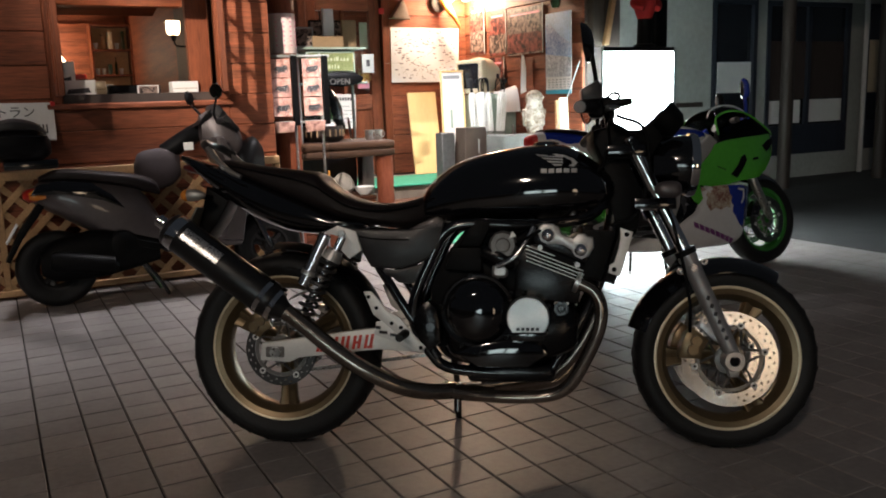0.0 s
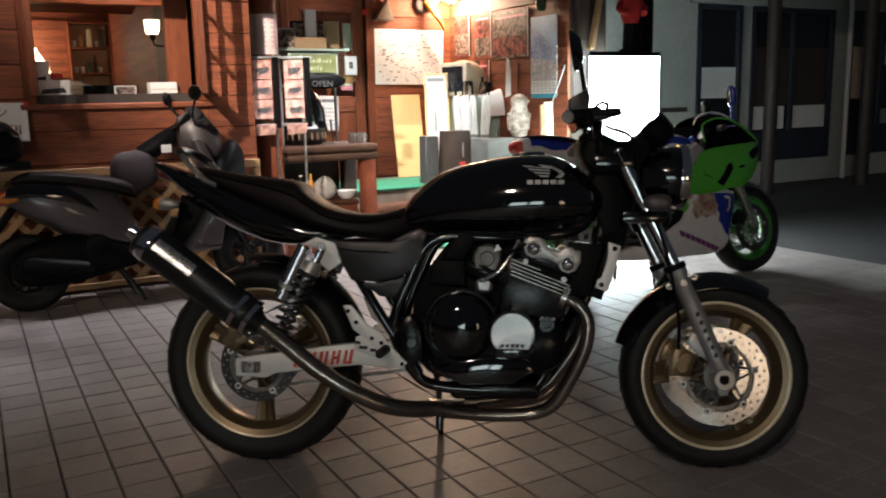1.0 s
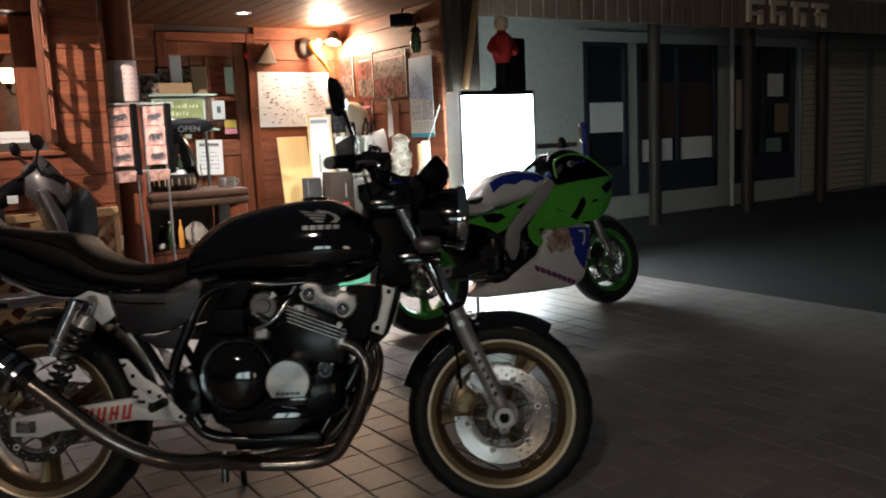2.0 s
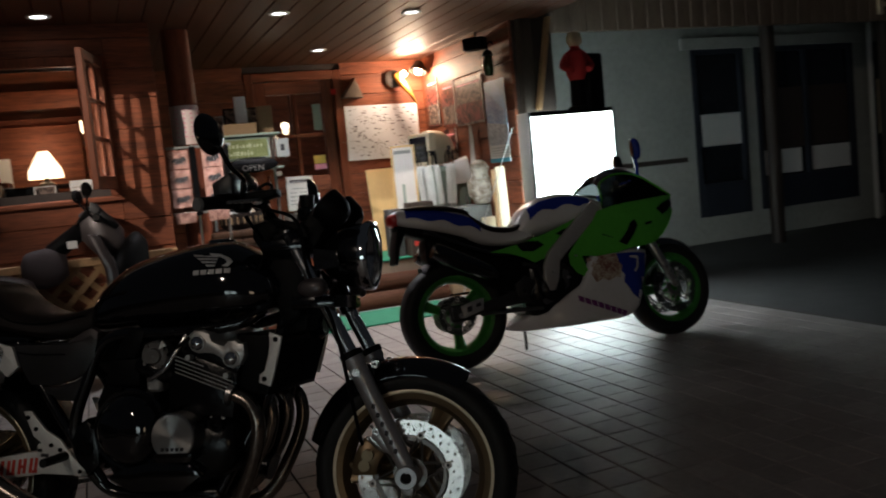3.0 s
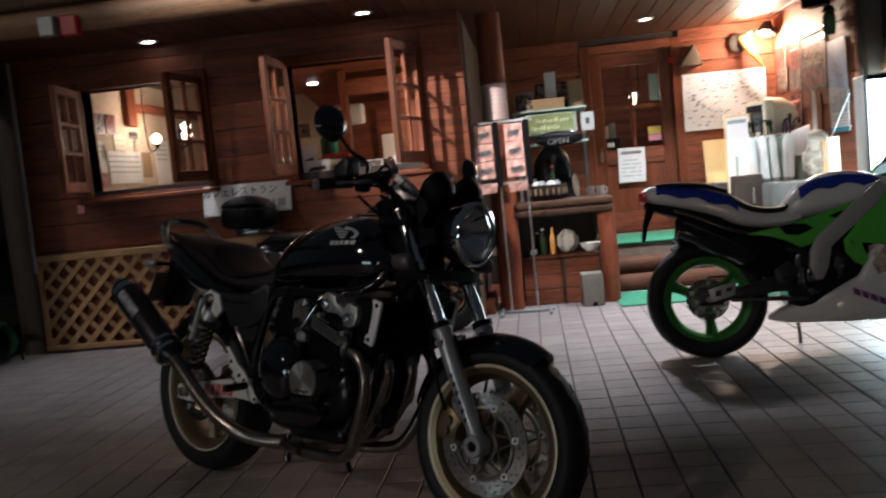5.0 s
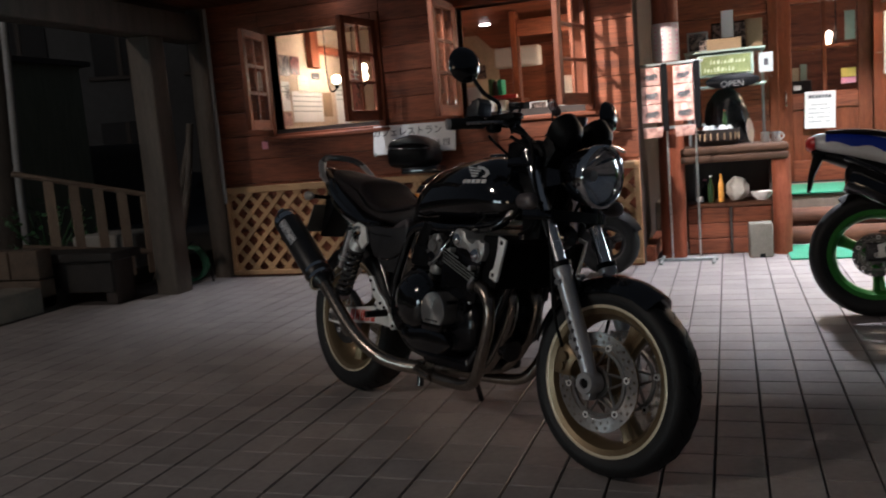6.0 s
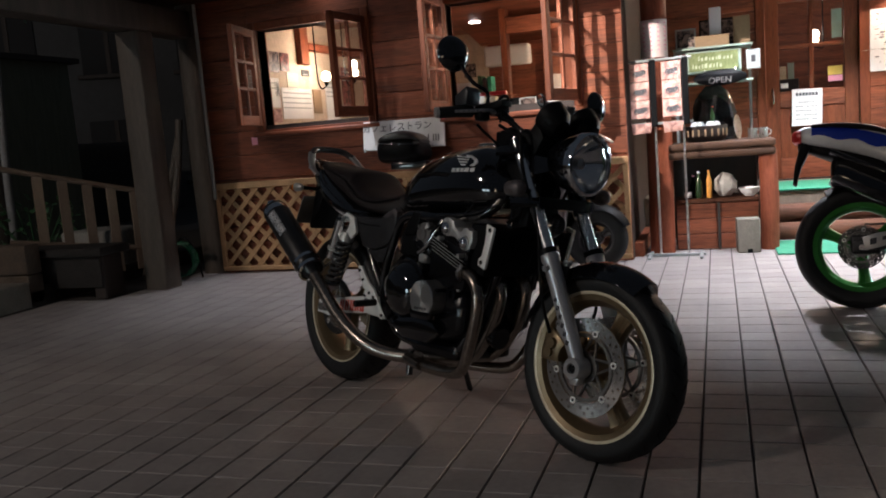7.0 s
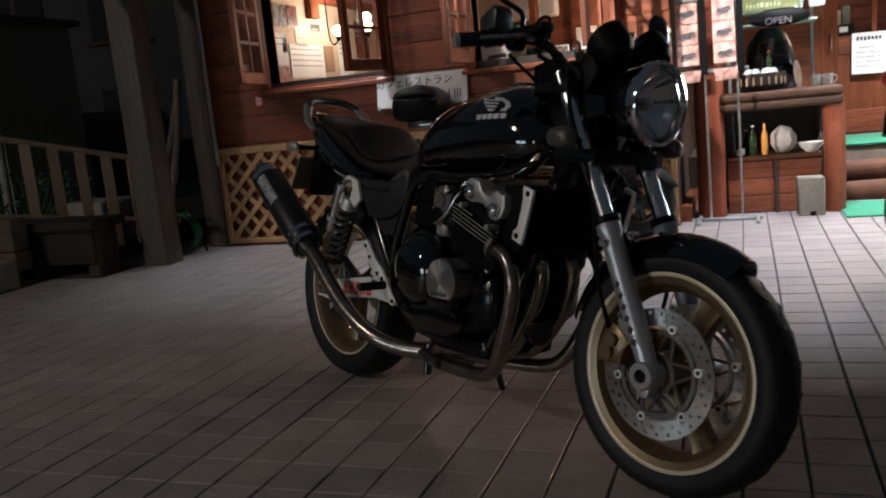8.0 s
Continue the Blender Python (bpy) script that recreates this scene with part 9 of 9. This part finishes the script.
for s in (-1, 1):
    tube(bm, [(0.07 * s, 0, 0.41), (0.115 * s, -0.02, 0.33), (0.06 * s, -0.09, 0.29)], 0.024, 10)
fig = solid("waiter_figure", bm, CLOTHRED, "red painted figurine standing on the sign box", "statue", pose(5.675, 5.50, 1.39, 0, 0, -10))
for extra in (BLACKM, SKINLESS):
    fig.data.materials.append(extra)
for poly in fig.data.polygons:
    poly.material_index = 1 if poly.center.z < 0.24 else 2 if poly.center.z > 0.475 else 0
solid("black_case", bx(B(), -0.07, 0.07, -0.05, 0.05, 0, 0.42, 0.02), BLACKM, "tall black case beside the figurine", "case", pose(5.835, 5.53, 1.39))

# on the beam
solid("red_box", bx(B(), -0.05, 0.05, -0.04, 0.02, -0.06, 0.06, 0.008), RED, "small red alarm box on the log beam", "alarm box", pose(0.41, 4.50, 2.10))
solid("grey_box", bx(B(), -0.05, 0.05, -0.04, 0.02, -0.06, 0.06, 0.008), GREYST, "small grey junction box on the log beam", "junction box", pose(0.27, 4.50, 2.11))
solid("wheel_plaque", lathe(B(), [(0.09, 0), (0.09, 0.025), (0.075, 0.03), (0.06, 0.02), (0.001, 0.022)], (0, 0, 0), (0, -1, 0), 26), WOOD_X, "round wooden plaque on the log beam", "plaque", pose(1.5, 4.5, 2.22))


# ---- inside the cafe ----
structure("room_partition", bx(B(), 2.40, 2.46, WY + 0.12, 6.9, 0.1, 2.3), PLASTER, "cream partition beside the serving window")
structure("counter_ledge", bx(B(), 1.25, 2.40, WY + 0.12, 6.05, 1.06, 1.10, 0.006), WOOD_X, "wooden ledge inside the serving window")
structure("counter_ledge_left", bx(B(), -0.5, 1.0, WY + 0.12, 5.95, 1.06, 1.10, 0.006), WOOD_X, "wooden ledge inside the serving window")
structure("room_beam", bx(B(), 1.5, 2.40, 6.9, 7.02, 1.78, 1.92, 0.01), WOOD_X, "wooden beam across the cafe room")
structure("inner_jamb", bx(B(), 2.17, 2.40, 5.74, 5.80, 1.10, 2.2, 0.006), WOOD_Z, "wooden jamb inside the serving window")
structure("room_post", bx(B(), 1.44, 1.50, 6.9, 7.02, 0.1, 2.0, 0.008), WOOD_Z, "wooden post in the cafe room")


structure("room_panel", bx(B(), 1.05, 2.55, 10.83, 10.88, 0.1, 2.0), WOOD_X, "red-brown panelling at the back of the cafe room")
structure("room_slope", slab(B(), [(5.64, 2.24), (8.13, 1.83), (8.13, 1.86), (5.64, 2.27)], 0.95, 2.39, to=lambda x, y, z: (y, x, z)), WOOD_X, "sloping boarded ceiling behind the serving window")


def shade_lamp(place, power, label, name="wall_sconce", r=0.045, h=0.09):
    ob = thing(name, label, "lamp", pose(*place))
    if name == "pendant_lamp":
        part("globe", lathe(B(), [(0.001, 0.0)] + [(r * math.sin(math.pi * k / 10), r * (1 - math.cos(math.pi * k / 10))) for k in range(1, 10)] + [(0.001, 2 * r)], (0, 0, 0), (0, 0, 1), 22), SHADE, ob, "glowing white glass globe")
    else:
        part("shade", lathe(B(), [(r * 0.75, 0.0), (r, h * 0.25), (r * 1.05, h), (r, h), (r * 0.94, h * 0.28), (0.001, 0.006)], (0, 0, 0), (0, 0, 1), 22), SHADE, ob, "glowing white glass shade")
    part("holder", lathe(B(), [(0.014, -0.04), (0.02, -0.02), (0.02, 0.0), (0.001, 0.0)], (0, 0, 0), (0, 0, 1), 14), BLACKM, ob)
    lamp("lamp_light", "POINT", (place[0], place[1], place[2] + h + 0.03), power, (1.0, 0.76, 0.52), 0.04)
    return ob


s1 = shade_lamp((2.20, 6.3, 1.53), 17, "lit glass wall sconce inside the serving window")
part("arm", tube(B(), [(0, 0, -0.04), (0.02, 0, -0.075), (0.12, 0, -0.07), (0.2, 0, -0.02)], 0.006, 8), BLACKM, s1)
s0 = shade_lamp((-0.29, 7.02, 1.555), 8, "lit glass pendant lamp beside the papered wall", "pendant_lamp")
part("stem", tube(B(), [(0, 0, -0.04), (-0.06, 0, -0.06), (-0.09, 0, 0.1), (-0.09, 0, 0.72)], 0.006, 8), BLACKM, s0)
# Second globe stands for the first lamp's reflection in the open casement.
s2 = shade_lamp((0.01, 6.98, 1.555), 14, "lit globe standing for the lamp's reflection in the casement", "pendant_lamp")
part("stem", tube(B(), [(0, 0, -0.04), (-0.06, 0, -0.06), (-0.09, 0, 0.1), (-0.09, 0, 0.72)], 0.006, 8), BLACKM, s2)
tb = thing("side_table", "dark wooden side table in the cafe room", "table", pose(1.72, 10.5, 0.1))
part("top", bx(B(), -0.34, 0.34, -0.24, 0.24, 1.16, 1.20, 0.006), DARKWOOD, tb)
for x in (-0.3, 0.3):
    for y in (-0.2, 0.2):
        part("leg", bx(B(), x - 0.02, x + 0.02, y - 0.02, y + 0.02, 0, 1.16, 0.003), DARKWOOD, tb)
tl_ = thing("table_lamp", "lit table lamp with a wide white shade", "lamp", pose(1.72, 10.45, 1.30))
part("base", lathe(B(), [(0.09, 0), (0.085, 0.02), (0.03, 0.045), (0.02, 0.14)], (0, 0, 0), (0, 0, 1), 18, cap=True), BLACKM, tl_)
part("shade", lathe(B(), [(0.185, 0.08), (0.17, 0.18), (0.10, 0.30), (0.055, 0.38), (0.05, 0.38), (0.175, 0.08)], (0, 0, 0), (0, 0, 1), 24), SHADE, tl_, "glowing cloth shade")
lamp("lamp_light", "POINT", (1.72, 10.45, 1.78), 9, WARM, 0.04)
shelf = thing("shelf_unit", "tall wooden shelf unit with cups and bottles", "shelf", pose(2.34, 10.66, 0.1))
for x in (-0.22, 0.20):
    part("side", bx(B(), x, x + 0.02, -0.13, 0.13, 0, 1.87, 0.003), WOOD_Z, shelf)
part("back", bx(B(), -0.20, 0.20, 0.11, 0.13, 0, 1.87), PALE_WOOD, shelf)
for z in (0.3, 0.7, 1.05, 1.3, 1.58, 1.85):
    part("shelf_board", bx(B(), -0.20, 0.20, -0.13, 0.11, z, z + 0.02, 0.003), WOOD_X, shelf)
random.seed(3)
for z in (1.07, 1.32, 1.60):
    x = -0.16
    while x < 0.16:
        w_ = random.uniform(0.035, 0.06)
        m = random.choice((PAPER, CREAM, CREAM, BOTTLE, STEEL, CARD, PALE_WOOD))
        k = random.random()
        hgt = random.uniform(0.1, 0.2)
        if k < 0.35:
            bottle(2.34 + x, 10.6, z + 0.1, w_ * 0.42, hgt, m, BLACKM, "small bottle on the shelf unit")
        elif k < 0.8:
            solid("cup", lathe(B(), [(w_ * 0.3, 0), (w_ * 0.48, 0.07), (w_ * 0.42, 0.07), (0.001, 0.006)], (0, 0, 0), (0, 0, 1), 14), PAPER, "white cup on the shelf unit", "cup", pose(2.34 + x, 10.6, z + 0.1), "cups on the shelf")
        else:
            solid("book", bx(B(), -w_ * 0.4, w_ * 0.4, -0.06, 0.06, 0, hgt, 0.002), m, "upright book on the shelf unit", "book", pose(2.34 + x, 10.6, z + 0.1), "books on the shelf")
        x += w_ + random.uniform(0.006, 0.03)
LZ = 1.10
tray = thing("cake_tray", "clear covered tray on the window ledge", "tray", pose(1.47, 5.78, LZ))
part("tray", bx(B(), -0.12, 0.12, -0.08, 0.08, 0, 0.02, 0.004), PAPER, tray)
part("cover", bx(B(), -0.11, 0.11, -0.07, 0.07, 0.021, 0.08, 0.006), TEAL, tray)
for x, w_, d_, h_, m, lab in ((1.62, 0.045, 0.05, 0.11, CREAM, "cream carton with faint print"), (2.13, 0.08, 0.06, 0.10, PAPER, "white carton on the window ledge")):
    ob = thing("carton", lab, "carton", pose(x, 5.76, LZ))
    part("box", bx(B(), -w_, w_, -d_, d_, 0, h_, 0.004), m, ob)
    part("flap_seam", bx(B(), -w_ * 0.9, w_ * 0.9, -d_ - 0.0012, -d_ - 0.0002, h_ * 0.55, h_ * 0.58), CARD, ob)
radio = thing("card_case", "black case with a bright picture card", "case", pose(1.83, 5.76, LZ))
part("case", bx(B(), -0.15, 0.15, -0.05, 0.05, 0, 0.085, 0.006), BLACKM, radio)
part("picture", bx(B(), 0.02, 0.13, -0.053, -0.0505, 0.012, 0.075), PHOTO_B, radio)
part("picture_frame", bx(B(), 0.012, 0.138, -0.0512, -0.0502, 0.006, 0.08), PAPER, radio)
solid("yellow_bottle", lathe(B(), [(0.022, 0), (0.022, 0.05), (0.008, 0.075), (0.007, 0.09)], (0, 0, 0), (0, 0, 1), 16, cap=True), YELLOW, "yellow squeeze bottle on the window ledge", "bottle", pose(1.78, 5.9, LZ))
solid("dark_tray", bx(B(), -0.2, 0.2, -0.07, 0.07, 0, 0.03, 0.006), BLACKM, "low black tray on the cafe window ledge", "tray", pose(0.62, 5.7, LZ))
structure("wall_post", bx(B(), -0.5, -0.44, 6.86, 7.02, 1.72, 2.2, 0.006), WOOD_Z, "short wooden post on the cream cafe wall")
structure("wall_rail", bx(B(), -0.5, -0.44, 7.02, 8.6, 1.86, 1.93, 0.006), WOOD_Y, "wooden rail high on the cream cafe wall")
for i, (y0, y1, z0, z1, m) in enumerate(((6.14, 6.46, 1.32, 1.58, PAPER), (6.30, 6.50, 1.63, 1.81, PHOTO_B), (6.49, 7.09, 1.22, 1.50, PAPER), (6.52, 6.69, 1.65, 1.81, PHOTO_A), (6.62, 6.84, 1.48, 1.64, CREAM), (6.19, 6.46, 1.19, 1.31, PHOTO_D), (6.92, 7.08, 1.62, 1.68, INK), (7.12, 7.30, 1.27, 1.50, CARD), (7.4, 7.7, 1.2, 1.62, PAPER), (5.72, 5.9, 1.54, 1.7, PHOTO_B), (7.8, 8.1, 1.3, 1.75, PHOTO_A), (6.38, 6.45, 1.42, 1.55, PHOTO_B), (5.75, 6.05, 1.2, 1.48, CREAM))):
    ob = thing("pinned_paper", "paper pinned on the cream cafe wall", "paper", pose(-0.495, 0, 0), "pinned papers")
    part("sheet", bx(B(), 0.0, 0.004, y0, y1, z0, z1, 0.001), m, ob)
    if i % 2:
        continue
    bm = B()
    for k in range(2 + i % 3):
        bx(bm, 0.0042, 0.0052, y0 + 0.02, y1 - 0.03, z1 - 0.05 - k * 0.045, z1 - 0.04 - k * 0.045)
    tagged(part("print_bar", bm, GREYST, ob), kind="stuff")
for i, (x0, x1, z0, z1, m) in enumerate(((-0.4, -0.1, 1.2, 1.6, PAPER), (0.0, 0.28, 1.3, 1.7, CREAM), (1.1, 1.35, 1.3, 1.65, PAPER), (-0.05, 0.12, 1.72, 1.9, PHOTO_B), (-0.38, -0.2, 1.64, 1.84, PHOTO_B))):
    solid("pinned_paper", bx(B(), x0, x1, 10.885 if x0 < 0.3 else 10.822, 10.892 if x0 < 0.3 else 10.829, z0, z1, 0.001), m, "paper pinned on the back wall of the cafe", "paper", group="pinned papers")
for i, (y0, y1, z0, z1, m) in enumerate(((5.75, 5.9, 1.25, 1.5, PAPER), (5.95, 6.1, 1.35, 1.55, PHOTO_B), (5.8, 6.0, 1.56, 1.72, CARD))):
    solid("pinned_paper", bx(B(), 2.39, 2.397, y0, y1, z0, z1, 0.001), m, "small picture pinned on the cream partition", "paper", group="pinned papers")
solid("air_conditioner", bx(B(), 0.3, 0.9, 10.68, 10.9, 1.82, 2.08, 0.03), PAPER, "white air conditioner high on the back wall", "air conditioner")
ob = thing("room_downlight", "round lit downlight in the cafe ceiling", "ceiling light", pose(1.12, 7.3, 1.966))
part("lens", lathe(B(), [(0.001, -0.006), (0.045, -0.006), (0.05, 0.0)], (0, 0, 0), (0, 0, 1), 20), DOWNL, ob)
lamp("lamp_light", "SPOT", (1.9, 7.4, 2.27), 10, NEUTRAL, 0.04, (1.9, 7.4, 0), 140, 0.7)
entry = shade_lamp((4.15, 8.9, 1.57), 8, "lit glass lamp in the hall behind the door", "pendant_lamp", 0.032, 0.06)
part("stem", tube(B(), [(0, 0, -0.04), (0.07, 0, -0.04), (0.07, 0, 0.1), (0.07, 0, 0.74)], 0.006, 8), BLACKM, entry)
hall = thing("hall_shelf", "dark shelf with pamphlets in the hall", "shelf", pose(3.9, 9.0, 0.0))
part("body", bx(B(), -0.35, 0.1, 0, 0.3, 0, 1.25, 0.006), DARKWOOD, hall)
for i in range(5):
    part("pamphlet", bx(B(), -0.3 + i * 0.075, -0.24 + i * 0.075, 0.02, 0.05, 1.25, 1.38 + 0.03 * (i % 3), 0.001), (PAPER, CARD, PINK, CREAM, TEAL)[i], hall)

cabr = thing("side_cabinet", "low wooden cabinet inside the serving window", "cabinet", pose(1.5, 6.35, 0.1))
part("body", bx(B(), -0.17, 0.17, -0.15, 0.15, 0, 1.14, 0.006), WOOD_Z, cabr)
part("door_panel", bx(B(), -0.14, 0.14, -0.158, -0.151, 0.7, 1.1, 0.003), PALE_WOOD, cabr)
part("knob", cyl(B(), (0.11, -0.158, 0.95), (0.11, -0.175, 0.95), 0.012, n=12), CHROME, cabr)
solid("red_folder", bx(B(), -0.11, 0.11, -0.06, 0.06, 0, 0.03, 0.003), RED, "red folder lying on the wooden cabinet", "folder", pose(1.5, 6.3, 1.242, 0, 0, 8))
for x0, x1, h_, lab in ((1.375, 1.495, 0.225, "white handwritten board standing on the window sill"), (1.39, 1.60, 0.115, "wide white card with a dark picture on the window sill")):
    ob = thing("sill_card", lab, "card", pose((x0 + x1) / 2, 5.635 if h_ < 0.2 else 5.665, LZ, -6, 0, 0), "cards on the sill")
    part("card", bx(B(), -(x1 - x0) / 2, (x1 - x0) / 2, -0.003, 0.003, 0, h_, 0.001), PAPER, ob)
    part("picture", slab(B(), [(-(x1 - x0) * 0.3, h_ * 0.3), ((x1 - x0) * 0.36, h_ * 0.38), ((x1 - x0) * 0.3, h_ * 0.62), (-(x1 - x0) * 0.22, h_ * 0.55)], -0.0044, -0.0032), INK, ob)
for i, (x, h_, m) in enumerate(((1.38, 0.17, LEAF), (1.42, 0.15, DARKWOOD), (1.46, 0.16, GREENMAT))):
    solid("book", bx(B(), -0.016, 0.016, -0.07, 0.07, 0, h_, 0.002), m, "dark upright book on the wooden cabinet", "book", pose(x, 6.43, 1.242), "books on the cabinet")
stack = thing("paper_stack", "stack of pale papers and magazines on the window ledge", "papers", pose(1.62, 5.92, 1.10, 0, 0, 6))
for k in range(6):
    part("magazine", bx(B(), -0.10 + 0.006 * (k % 3), 0.10 + 0.005 * (k % 2), -0.06, 0.06, k * 0.016, k * 0.016 + 0.014, 0.002), (PAPER, CREAM, GREYST)[k % 3], stack)
solid("notice_card", slab(B(), [(-0.045, 0), (0.045, 0), (0.045, 0.1), (-0.045, 0.1)], -0.003, 0.003), PAPER, "white card leaning on the cabinet front", "card", pose(1.42, 6.17, 1.10))


# ---- floor tiles ----
TX, TY, OX, OY = 0.1386, 0.1455, 2.015, 2.38


def tile_mesh(name, cells, z=0.0):
    rng = random.Random(5)
    V, Fc = [], []
    h, k, c = TX / 2 - 0.0032, TY / 2 - 0.0017, 0.002      # the joints away from the cafe are the wider ones
    for cx, cy in cells:
        dz = z + rng.uniform(-0.0006, 0.0006) if len(cells) > 1 else z
        b = len(V)
        for e, zz in ((0.0, z - 0.010), (0.0, dz - c), (c, dz)):
            V += [(cx - h + e, cy - k + e, zz), (cx + h - e, cy - k + e, zz), (cx + h - e, cy + k - e, zz), (cx - h + e, cy + k - e, zz)]
        for o in (0, 4):
            for i in range(4):
                j = (i + 1) % 4
                Fc.append((b + o + i, b + o + j, b + o + 4 + j, b + o + 4 + i))
        Fc.append((b + 8, b + 9, b + 10, b + 11))
    me = bpy.data.meshes.new(name)
    me.from_pydata(V, [], Fc)
    me.materials.append(TILE)
    return me


near, rest = [], []
for i in range(-44, 44):
    for j in range(-44, 44):
        cx, cy = OX + (i + 0.5) * TX, OY + (j + 0.5) * TY
        if not (TX0 + 0.05 < cx < TX1 - 0.05 and TY0 + 0.05 < cy < TY1 - 0.3):
            continue
        if cx < -0.62 and cy > 4.4 and cx < -0.95:
            continue
        (near if 1.2 < cx < 3.6 and 1.25 < cy < 3.7 else rest).append((cx, cy))
one = tile_mesh("tile", [(0.0, 0.0)])
rng = random.Random(9)
for cx, cy in near[:300]:
    ob = new("tile", one)
    ob.parent = floor
    ob.matrix_basis = pose(cx, cy, rng.uniform(-0.0006, 0.0006), rng.uniform(-0.12, 0.12), rng.uniform(-0.12, 0.12), 0)
ob = new("tiling", tile_mesh("tiling", rest + near[300:]))
ob.parent = floor
tagged(ob, "further square tiles of the forecourt floor", kind="stuff")
